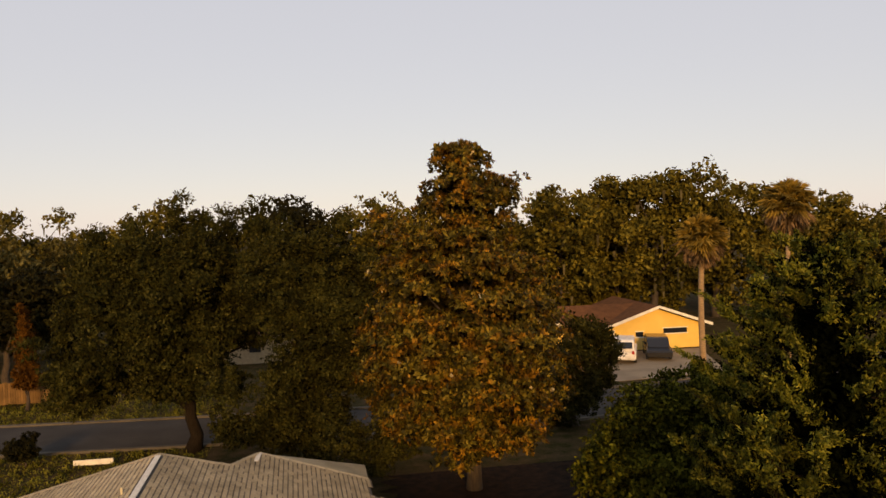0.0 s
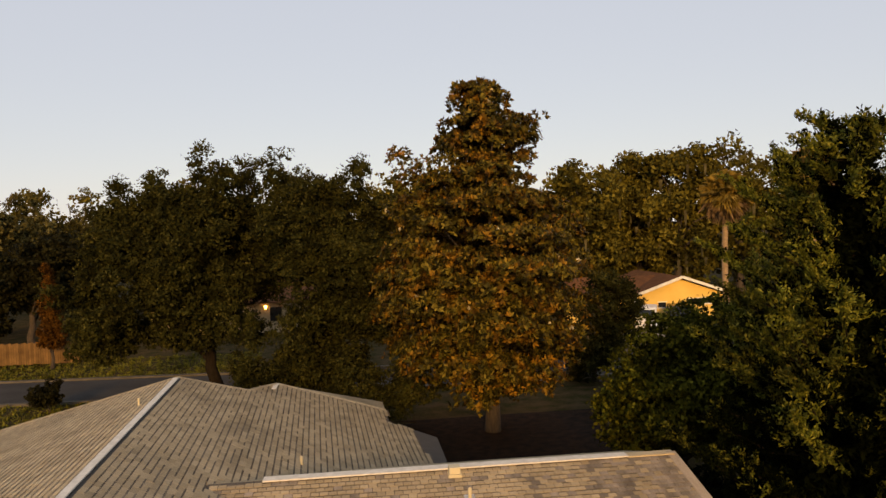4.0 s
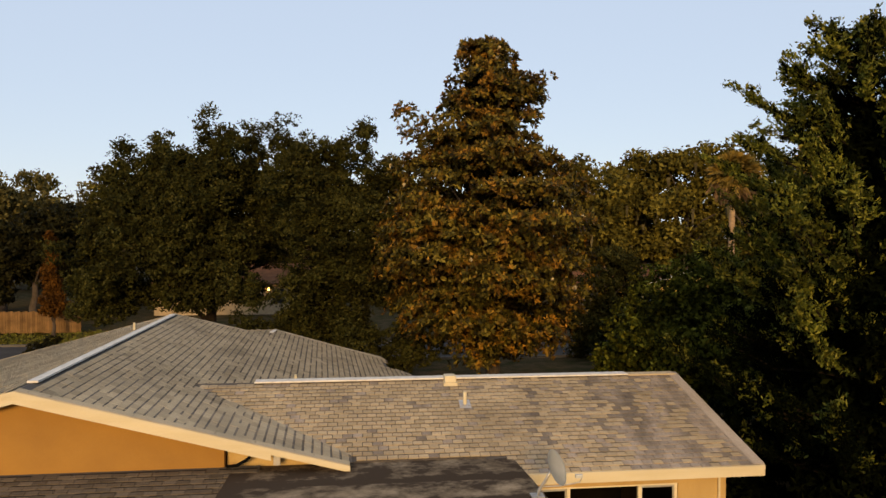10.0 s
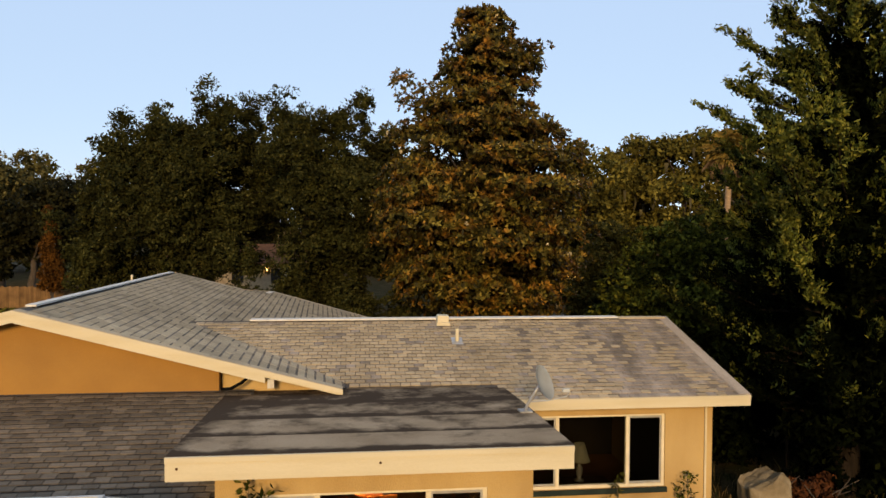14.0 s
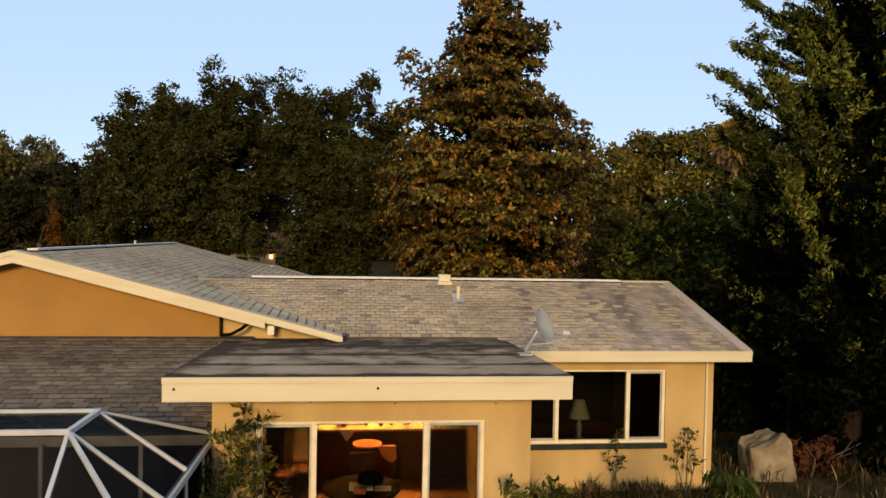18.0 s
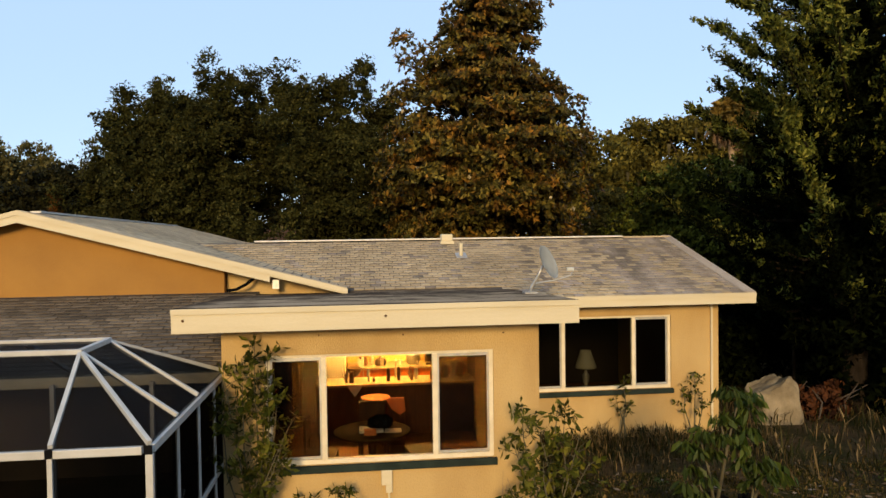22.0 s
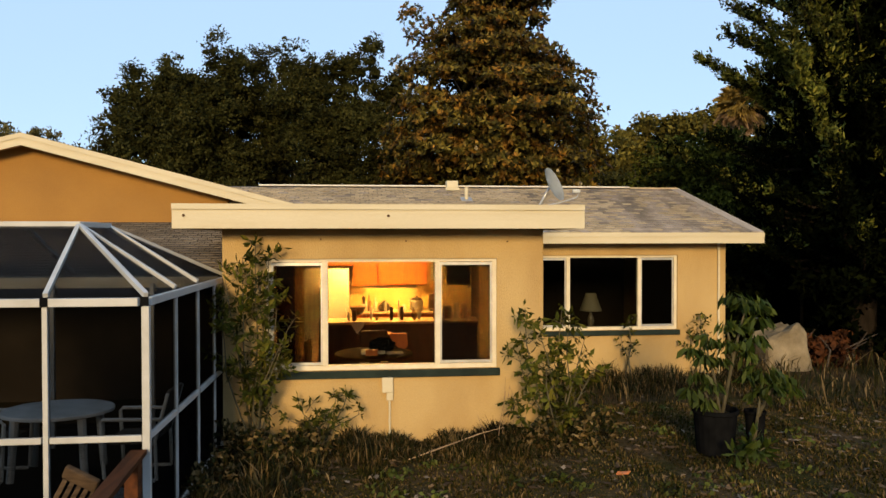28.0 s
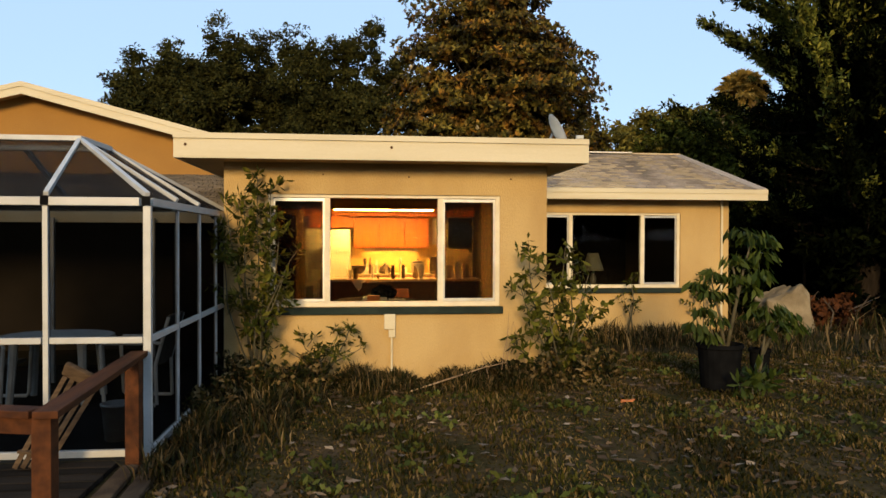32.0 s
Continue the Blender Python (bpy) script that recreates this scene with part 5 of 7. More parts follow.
turned("tray_stand", "round stool carrying a pale tray", "stool", (0.36, 10.6, 0), [(0.16, 0), (0.15, 0.03), (0.04, 0.06), (0.04, 0.66), (0.22, 0.68), (0.22, 0.71)], DARK_WOOD, [("tray", [(0.2, 0.712), (0.24, 0.73), (0.24, 0.74)], HONEY)], 24)


def dining_chair(at, turn):
    c = thing("dining_chair", "dark wooden dining chair at the round table", "chair", "dining chairs", at=at)
    c.rotation_euler = (0, 0, radians(turn))
    solid("seat", [(-0.21, 0.21, -0.21, 0.21, 0.42, 0.46)], DARK_WOOD, c, bevel=0.01)
    for x in (-0.19, 0.19):
        for y in (-0.19, 0.19):
            solid("leg", [(x - 0.02, x + 0.02, y - 0.02, y + 0.02, 0, 0.418)], DARK_WOOD, c)
    solid("backrest", [(-0.2, 0.2, 0.17, 0.205, 0.62, 0.92)], DARK_WOOD, c, bevel=0.01)
    for x in (-0.19, 0.17):
        solid("back_post", [(x, x + 0.025, 0.175, 0.2, 0.462, 0.618)], DARK_WOOD, c)
    return c


dining_chair((0.95, 8.6, 0), -80)
dining_chair((-0.42, 8.65, 0), 85)
dining_chair((0.3, 9.35, 0), 5)
cu = thing("curtain", "long brown curtain beside the kitchen window", "curtain", at=(1.78, 7.42, 0.1))
bm = bmesh.new()
cols = 24
va = [[bm.verts.new((-0.12 + 0.34 * k / cols, 0.03 * math.sin(k * 1.25), z)) for k in range(cols + 1)] for z in (0, 1.0, 2.1)]
for r0, r1 in zip(va, va[1:]):
    for k in range(cols):
        bm.faces.new((r0[k], r0[k + 1], r1[k + 1], r1[k]))
bmesh.ops.solidify(bm, geom=bm.faces[:], thickness=0.006)
CURTAIN = mat("brown_curtain_cloth", (0.10, 0.05, 0.02), 0.9, second=(0.07, 0.036, 0.015), scale=6, fine=0.1)
part("cloth", bm, CURTAIN, cu, smooth=True)
solid("rod", [(-0.2, 0.25, -0.01, 0.01, 2.105, 2.125)], DARK_WOOD, cu)
dk = thing("door_opening", "dark doorway with yellow frame beside the refrigerator", "doorway", at=(-1.62, 11.6, 0))
solid("frame", [(0.55, 0.67, 0, 0.08, 0, 2.05)], KITCHEN_WALL, dk)
solid("lintel", [(0.0, 0.548, 0, 0.08, 1.97, 2.05)], KITCHEN_WALL, dk)
solid("door", [(0.0, 0.548, 0.02, 0.06, 0.0, 1.968)], DARK_WOOD, dk)
lp = thing("table_lamp", "unlit table lamp with pale cream shade", "lamp", at=(4.03, 11.0, 0.66))
bm = bmesh.new()
lathe(bm, [(0.09, 0), (0.09, 0.02), (0.03, 0.05), (0.055, 0.14), (0.06, 0.22), (0.025, 0.3), (0.012, 0.36)], sides=16)
part("base", bm, CERAMIC, lp, smooth=True)
bm = bmesh.new()
lathe(bm, [(0.19, 0.36), (0.175, 0.4), (0.115, 0.58), (0.09, 0.66), (0.085, 0.66), (0.18, 0.37)], sides=22)
part("shade", bm, LAMP_SHADE, lp, smooth=True)
sd = thing("side_table", "dark wooden side table below the window", "table", at=(4.1, 11.0, 0))
solid("top", [(-0.35, 0.45, -0.25, 0.25, 0.62, 0.658)], DARK_WOOD, sd, bevel=0.006)
for x in (-0.3, 0.38):
    for y in (-0.2, 0.18):
        solid("leg", [(x, x + 0.04, y, y + 0.04, 0, 0.618)], DARK_WOOD, sd)

# ---- screen enclosure ----
SXR, SYF, STOP, SPK, SPX, SPY, SPY2 = -1.43, 4.33, 1.84, 2.40, -2.29, 5.38, 6.1
SBACK = 7.22
posts_x = [SXR, -2.13, -3.05, -3.86, -4.67]
enc = thing("screen_enclosure", "white aluminium screen enclosure with hipped screen roof", "screen enclosure")


def rod(name, p, q, w=0.05, h=0.05, up=(0, 0, 1), label="", bevel=0.004):
    bm = bmesh.new()
    beam(bm, p, q, w, h, up, bevel)
    return part(name, bm, WHITE, enc, label)


for k, x in enumerate(posts_x):
    rod("post", (x, SYF, -0.03), (x, SYF, STOP - 0.052), 0.055 if k == 0 else 0.038, 0.045, up=(0, 1, 0))
for y in (5.15, 5.95, 6.7, SBACK):
    rod("post", (SXR, y, -0.03), (SXR, y, STOP - 0.052), 0.03, 0.03, up=(0, 1, 0))
for x in (-2.2, -3.26, -4.3):
    rod("rear_post", (x, SBACK - 0.04, -0.03), (x, SBACK - 0.04, STOP - 0.06), 0.045, 0.045, up=(0, 1, 0))
rod("top_beam", (-4.9, SYF, STOP - 0.02), (SXR - 0.05, SYF, STOP - 0.02), 0.06, 0.06)
rod("top_beam", (SXR, SYF + 0.035, STOP - 0.02), (SXR, SBACK + 0.02, STOP - 0.02), 0.06, 0.06)
for a, b in zip(posts_x, posts_x[1:]):
    rod("chair_rail", (a - 0.032, SYF, 0.82), (b + 0.025, SYF, 0.82), 0.04, 0.045)
    rod("bottom_rail", (a - 0.032, SYF, 0.0), (b + 0.025, SYF, 0.0), 0.04, 0.05)
ysr = [SYF, 5.15, 5.95, 6.7, SBACK]
for a, b in zip(ysr, ysr[1:]):
    rod("chair_rail", (SXR, a + 0.028, 0.82), (SXR, b - 0.025, 0.82), 0.04, 0.045)
    rod("bottom_rail", (SXR, a + 0.028, 0.0), (SXR, b - 0.025, 0.0), 0.04, 0.05)
pk, pk2 = Vector((SPX, SPY, SPK)), Vector((SPX - 0.01, SPY2, SPK))
lift = Vector((0, 0, 0.03))
for p, q in ((pk, Vector((-2.13, SYF, STOP)) + lift), (pk, Vector((SXR, SYF, STOP)) + lift), (pk, Vector((SXR, 5.15, STOP)) + lift), (pk2, Vector((SXR, 5.95, STOP)) + lift), (pk2, Vector((SXR, SBACK, STOP)) + lift)):
    rod("rafter", p, q, 0.036, 0.04)
for x in posts_x[2:]:
    rod("rafter", (x, SPY, SPK), (x, SYF, STOP + 0.03), 0.045, 0.045)
    rod("rafter", (x, SPY2, SPK), (x, SBACK, STOP + 0.06), 0.045, 0.045)
rod("ridge_beam", (-4.9, SPY, SPK + 0.005), (SPX + 0.02, SPY, SPK + 0.005), 0.05, 0.05)
rod("ridge_beam", (-4.9, SPY2, SPK + 0.005), (SPX + 0.02, SPY2, SPK + 0.005), 0.05, 0.05)
rod("ridge_beam", (SPX, SPY + 0.03, SPK + 0.005), (SPX, SPY2 - 0.03, SPK + 0.005), 0.05, 0.05)
for x in (SXR, -2.13):
    bm = bmesh.new()
    box(bm, x - 0.028, x + 0.028, SYF - 0.034, SYF - 0.03, STOP - 0.048, STOP + 0.02)
    part("corner_cap", bm, BLACK, enc, "black corner cap")


def mesh_panel(poly, cloth=None):
    bm = bmesh.new()
    prism(bm, poly, (0, 0, 0.002) if abs(poly[0][2] - poly[2][2]) < 1 else (0.002, 0.002, 0))
    part("screen_panel", bm, cloth or SCREEN, enc)


for a, b in zip(posts_x, posts_x[1:]):
    for z0, z1 in ((0.03, 0.795), (0.845, STOP - 0.05)):
        mesh_panel([(b + 0.02, SYF, z0), (a - 0.02, SYF, z0), (a - 0.02, SYF, z1), (b + 0.02, SYF, z1)])
for a, b in zip(ysr, ysr[1:]):
    for z0, z1 in ((0.03, 0.795), (0.845, STOP - 0.05)):
        mesh_panel([(SXR, a + 0.02, z0), (SXR, b - 0.02, z0), (SXR, b - 0.02, z1), (SXR, a + 0.02, z1)])
zt = STOP + 0.012
mesh_panel([(-4.9, SYF, zt), (-2.13, SYF, zt), (SPX, SPY, SPK), (-4.9, SPY, SPK)], ROOF_SCREEN)
mesh_panel([(-2.13, SYF, zt), (SXR, SYF, zt), (SPX, SPY, SPK)], ROOF_SCREEN)
mesh_panel([(SXR, SYF, zt), (SXR, SBACK, zt), (SPX, SPY2, SPK), (SPX, SPY, SPK)], ROOF_SCREEN)
mesh_panel([(-4.9, SPY, SPK), (SPX, SPY, SPK), (SPX, SPY2, SPK), (-4.9, SPY2, SPK)], ROOF_SCREEN)
mesh_panel([(-4.9, SPY2, SPK), (SPX, SPY2, SPK), (SXR, SBACK, zt), (-4.9, SBACK, zt)], ROOF_SCREEN)
structure("patio_slab", [(-10.0, -1.40, 4.26, 8.0, -0.12, -0.028)], CONCRETE, "worn concrete patio slab", "patio")

t = thing("patio_table", "oval white resin patio table", "table", at=(-2.84, 6.28, -0.028))
bm = bmesh.new()
prof = [(0.94, 0.60), (1.0, 0.61), (1.0, 0.636), (0.97, 0.644)]
rings = [[bm.verts.new((0.52 * r * math.cos(2 * math.pi * s / 36), 0.42 * r * math.sin(2 * math.pi * s / 36), z)) for s in range(36)] for r, z in prof]
for r0, r1 in zip(rings, rings[1:]):
    for s in range(36):
        bm.faces.new((r0[s], r0[(s + 1) % 36], r1[(s + 1) % 36], r1[s]))
bm.faces.new(rings[0][::-1])
bm.faces.new(rings[-1])
part("tabletop", bm, RESIN, t)
for x in (-0.32, 0.32):
    for y in (-0.24, 0.24):
        bm = bmesh.new()
        tube(bm, [(x * 1.06, y * 1.06, 0), (x, y, 0.3), (x * 0.95, y * 0.95, 0.602)], [0.034, 0.036, 0.042], 8)
        part("leg", bm, RESIN, t)


def patio_chair(at, turn, material, cushion):
    c = thing("patio_chair", "white framed patio armchair with grey sling", "chair", "patio chairs", at=at)
    c.rotation_euler = (0, 0, radians(turn))
    solid("seat", [(-0.23, 0.23, -0.22, 0.22, 0.36, 0.40)], cushion, c, bevel=0.012)
    bm = bmesh.new()
    beam(bm, (0, 0.24, 0.40), (0, 0.36, 0.86), 0.44, 0.03, up=(0, 1, 0), bevel=0.01)
    part("backrest", bm, cushion, c)
    for s in (-1, 1):
        bm = bmesh.new()
        tube(bm, [(s * 0.25, 0.24, 0.02), (s * 0.25, -0.2, 0.02), (s * 0.25, -0.225, 0.05), (s * 0.25, -0.255, 0.575), (s * 0.25, -0.23, 0.605), (s * 0.25, 0.3, 0.6)], [0.018] * 6, 8)
        part("arm_frame", bm, material, c)
        bm = bmesh.new()
        tube(bm, [(s * 0.238, 0.25, 0.02), (s * 0.238, 0.24, 0.4), (s * 0.238, 0.36, 0.84)], [0.017] * 3, 8)
        part("back_leg", bm, material, c)
    return c


SLING = mat("grey_brown_sling", (0.16, 0.14, 0.11), 0.8, second=(0.12, 0.1, 0.08), scale=20, fine=0.12)
patio_chair((-2.05, 6.15, -0.028), -92, RESIN, SLING)
patio_chair((-3.42, 6.2, -0.028), 86, RESIN, SLING)
tub = thing("plastic_tub", "grey plastic tub on the patio slab", "tub", at=(-1.80, 4.78, -0.028))
bm = bmesh.new()
lathe(bm, [(0.075, 0), (0.085, 0.01), (0.108, 0.27), (0.118, 0.275), (0.118, 0.295), (0.103, 0.295), (0.09, 0.1)], sides=24)
part("bucket", bm, GALV, tub, smooth=True)
fold = thing("folding_chair", "weathered slatted wooden folding chair leaning by the rail", "chair", at=(-1.80, 4.13, 0.0))
bm = bmesh.new()
beam(bm, (-0.13, 0.0, 0.66), (0.10, -0.02, 0.545), 0.05, 0.10, up=(0.4, -0.3, 0.9), bevel=0.018)
part("top_board", bm, DRY_WOOD, fold)
for k in range(5):
    bm = bmesh.new()
    beam(bm, (-0.12 + k * 0.048, -0.012, 0.60 - k * 0.023), (-0.36 + k * 0.05, -0.22, 0.035), 0.032, 0.016, up=(0.3, -0.9, 0.2), bevel=0.003)
    part("slat", bm, DRY_WOOD, fold)
bm = bmesh.new()
beam(bm, (-0.35, -0.185, 0.14), (-0.10, -0.20, 0.10), 0.04, 0.02, bevel=0.004)
part("cross_bar", bm, DRY_WOOD, fold)

# ---- timber deck stair with rail beside the enclosure ----
dk = thing("deck_rail", "red-brown stained timber stair rail", "railing")


def timber(name, p, q, w, h, up=(0, 0, 1)):
    bm = bmesh.new()
    beam(bm, p, q, w, h, up, 0.006)
    return part(name, bm, REDWOOD, dk)


timber("post", (-1.375, 2.505, -0.03), (-1.375, 2.505, 0.707), 0.09, 0.09, up=(0, 1, 0))
timber("post", (-1.465, 4.12, -0.03), (-1.465, 4.12, 0.707), 0.095, 0.095, up=(0, 1, 0))
timber("post", (-2.55, 2.79, -0.03), (-2.55, 2.79, 0.707), 0.09, 0.09, up=(0, 1, 0))
timber("handrail", (-1.347, 2.436, 0.727), (-1.477, 4.29, 0.727), 0.115, 0.038)
timber("handrail", (-1.412, 2.502, 0.726), (-2.65, 2.81, 0.726), 0.115, 0.038)
timber("side_rail", (-1.425, 2.515, 0.662), (-2.5, 2.78, 0.662), 0.03, 0.085)
st = thing("deck_steps", "weathered timber deck boards and steps", "steps")
OLD_DECK = mat("dark_weathered_decking", (0.028, 0.021, 0.015), 0.9, second=(0.014, 0.011, 0.008), scale=2.0, bump=0.3, bump_scale=50, fine=0.2, stretch=(1, 7, 7), per_object=0.3, spec=0.05)
for k in range(9):
    bm = bmesh.new()
    beam(bm, (-4.6, 2.87 + k * 0.145, -0.005), (-1.56, 2.87 + k * 0.145, -0.005), 0.135, 0.036, bevel=0.005)
    part("board", bm, OLD_DECK, st)
for x, y0, y1 in ((-1.445, 3.1, 3.99), (-1.28, 3.2, 3.93)):
    bm = bmesh.new()
    beam(bm, (x + 0.03, y0, -0.005), (x, y1, -0.005), 0.12, 0.045, bevel=0.016)
    part("plank", bm, DRY_WOOD, st)

# ---- shrubs and garden things ----


def shrub(name, label, base, stems, leaf_l, leaf_w, leaf, seed, per=16, droop=0.25, category="shrub", spread=0.10, start=0.25, thick=0.012, bunch=7):
    """Bent stems with leafy side twigs, the leaves in bunches at their ends."""
    rng = np.random.default_rng(seed)
    s = thing(name, label, category, at=base)
    P, A = [], []
    for tip in stems:
        tip = Vector(tip)
        mid = tip * 0.5 + Vector((rng.normal() * 0.05, rng.normal() * 0.05, 0.06))
        foot = Vector((rng.normal() * 0.04, rng.normal() * 0.03, -0.03))
        bm = bmesh.new()
        tube(bm, [foot, foot.lerp(mid, 0.5) + Vector((rng.normal() * 0.02, 0, 0)), mid, mid.lerp(tip, 0.5) + Vector((rng.normal() * 0.02, 0, 0)), tip], [thick, thick * 0.9, thick * 0.75, thick * 0.5, thick * 0.25], 6)
        for k in range(max(3, int(per * tip.length / 0.35 / bunch))):
            f = start + (1 - start) * rng.random() ** 0.75
            p = foot.lerp(mid, 2 * f) if f < 0.5 else mid.lerp(tip, 2 * f - 1)
            a = rng.uniform(0, 2 * math.pi)
            end = p + Vector((math.cos(a), math.sin(a) * 0.8, rng.uniform(0.1, 0.9))) * rng.uniform(0.4, 1.0) * (spread + 0.06)
            tube(bm, [p, p.lerp(end, 0.6) + Vector((0, 0, 0.01)), end], [thick * 0.35, thick * 0.28, thick * 0.15], 4)
            P += [np.array(p.lerp(end, g)) for g in (0.55, 1.0)]
            A += [np.array((end - p).normalized())] * 2
        P.append(np.array(tip))
        A.append(np.array((tip - mid).normalized()))
        part("stem", bm, TWIG, s)
    P, A = np.array(P), unit(np.array(A) + rng.normal(size=(len(A), 3)) * 0.3)
    n = max(4, bunch // 2 + 1)
    c, ax = np.repeat(P, n, 0), np.repeat(A, n, 0)
    d = unit(np.cross(ax, rng.normal(size=c.shape)) + ax * rng.uniform(0.0, 0.9, (len(c), 1)) - [0, 0, droop])
    q = leaf_quads(rng, c + d * leaf_l * 0.55, leaf_l, leaf_w, 0.0, d * 3, 0.4, ax + [0, 0, 0.6])
    put("foliage", quads_mesh("foliage", q), leaf, s)
    return s


shrub("wall_shrub", "tall leggy green shrub against the peach wall", (-1.02, 6.72, -0.03), [(0.02, 0, 2.28), (-0.3, -0.05, 1.95), (0.25, -0.05, 1.6), (-0.2, -0.1, 1.3), (0.3, -0.15, 1.15), (-0.35, -0.1, 1.6), (0.12, 0.05, 1.9), (0.05, -0.1, 0.9), (0.38, -0.1, 1.38), (-0.12, 0, 2.1), (0.16, -0.05, 2.15), (0.3, -0.1, 1.0)], 0.11, 0.043, SHRUB_LEAF, 21, per=19, spread=0.12, start=0.3)
shrub("corner_shrub", "leggy green shrub at the wall corner", (2.22, 6.62, -0.03), [(-0.34, -0.1, 1.5), (0.1, 0, 1.56), (-0.15, 0, 1.25), (0.34, -0.05, 1.2), (-0.42, -0.1, 1.05), (0.42, -0.1, 0.85), (-0.1, -0.1, 0.9), (0.2, 0.1, 1.35), (-0.55, -0.1, 0.55), (0.3, 0, 0.6)], 0.11, 0.044, SHRUB_LEAF, 22, per=26, spread=0.11, start=0.25)
shrub("low_shrub", "low leafy weed bush at the wall foot", (-0.35, 6.75, -0.03), [(0.2, 0, 0.55), (-0.2, 0, 0.5), (0.45, -0.1, 0.42), (0.0, -0.15, 0.45), (0.32, 0, 0.62), (-0.35, -0.1, 0.4)], 0.09, 0.032, SHRUB_LEAF, 23, per=26, spread=0.12, start=0.2)
shrub("wall_vine", "thin climbing weed against the set-back wall", (4.35, 10.12, -0.03), [(0.05, 0.05, 0.98), (-0.1, 0, 0.7), (0.12, 0, 0.6)], 0.09, 0.035, SHRUB_LEAF, 24, per=12, start=0.4)
shrub("wall_vine", "spindly weed near the house corner", (5.55, 10.05, -0.03), [(0.05, 0.1, 1.05), (-0.12, 0.1, 0.85), (0.15, 0.05, 0.75)], 0.09, 0.04, SHRUB_LEAF, 25, per=16, start=0.4)
pt = thing("plant_pot", "large black plastic nursery pot", "plant pot", at=(3.88, 6.2, -0.03))
bm = bmesh.new()
lathe(bm, [(0.17, 0), (0.19, 0.02), (0.225, 0.44), (0.24, 0.45), (0.24, 0.49), (0.22, 0.49), (0.2, 0.42)], sides=22)
part("body", bm, BLACK, pt)
bm = bmesh.new()
lathe(bm, [(0.19, 0.40), (0.205, 0.425), (0.05, 0.43)], sides=18)
part("soil", bm, SOIL, pt)
def hanging_tree(name, label, base, stems, clusters, seed, per=33, leaf_l=0.16, leaf_w=0.052):
    """Bent stems, each with drooping leaves fanned round given cluster points (x, y, z, reach)."""
    rng = np.random.default_rng(seed)
    s = thing(name, label, "plant", at=base)
    for line in stems:
        bm = bmesh.new()
        n = len(line)
        tube(bm, line, [0.022 - 0.014 * k / (n - 1) for k in range(n)], 7)
        part("stem", bm, TWIG, s, smooth=True)
    P, O = [], []
    for x, y, z, r in clusters:
        n = int(per * r / 0.16)
        d = rng.normal(size=(n, 3)) * [1, 1, 0.45]
        d[:, 2] = np.abs(d[:, 2]) * 0.6 - 0.25
        d = unit(d)
        P.append(np.array([x, y, z]) + d * r * rng.uniform(0.35, 1.0, (n, 1)))
        O.append(d * 0.9 + [0, 0, -1.15])
    put("foliage", quads_mesh("foliage", leaf_quads(rng, np.concatenate(P), leaf_l, leaf_w, 0.0, np.concatenate(O), 0.3)), POT_LEAF, s)
    return s


hanging_tree("potted_avocado", "young avocado tree with drooping leaves in a black pot", (3.88, 6.2, 0.4),
             [[(0.08, 0, 0), (0.16, 0, 0.4), (0.26, 0, 0.85), (0.36, 0, 1.2)], [(0.05, 0, 0), (0.0, 0, 0.35), (-0.1, 0, 0.72)], [(0.02, 0, 0), (-0.08, -0.05, 0.12), (-0.14, -0.05, 0.25)], [(0.12, 0, 0.2), (0.2, 0, 0.6), (0.12, 0, 0.95)]],
             [(0.36, 0, 1.15, 0.20), (0.46, 0, 0.98, 0.17), (0.30, 0.05, 0.92, 0.16), (0.42, -0.05, 0.78, 0.14), (0.14, 0, 0.92, 0.14), (-0.06, 0, 0.76, 0.14), (-0.14, -0.02, 0.58, 0.13), (-0.2, 0, 0.38, 0.12), (-0.05, -0.06, 0.30, 0.12), (-0.16, -0.05, 0.12, 0.14), (0.02, 0, 0.55, 0.14), (0.22, 0.02, 1.22, 0.17), (0.5, 0, 1.12, 0.15), (0.24, -0.04, 0.72, 0.15), (0.34, 0, 0.62, 0.13), (-0.28, 0, 0.66, 0.12), (-0.3, -0.05, 0.22, 0.13), (0.1, -0.05, 0.74, 0.13)], 26)
shrub("seedling", "small green seedling in front of the pot", (4.0, 5.75, -0.03), [(0.05, 0, 0.2), (-0.1, 0, 0.12), (0.12, 0, 0.15)], 0.17, 0.05, POT_LEAF, 27, per=26, start=0.7, spread=0.05, category="plant")
hanging_tree("stake_plant", "smaller avocado sapling with wide drooping leaves beside the pot", (4.45, 6.35, -0.03), [[(-0.05, 0, 0), (0.0, 0, 0.4), (0.06, 0, 0.8)], [(0, 0, 0.35), (0.12, 0, 0.6), (0.24, 0, 0.72)]],
             [(0.06, 0, 0.82, 0.2), (0.24, 0, 0.74, 0.17), (-0.1, 0, 0.76, 0.15), (0.14, -0.05, 0.66, 0.16), (0.36, 0, 0.62, 0.15), (-0.02, -0.05, 0.58, 0.13)], 28)
sp = thing("small_pot", "small black nursery pot behind the large one", "plant pot", at=(4.5, 6.5, -0.03))
bm = bmesh.new()
lathe(bm, [(0.08, 0), (0.09, 0.02), (0.11, 0.34), (0.12, 0.35), (0.12, 0.38), (0.1, 0.38), (0.095, 0.33), (0.02, 0.33)], sides=18)
part("body", bm, BLACK, sp)

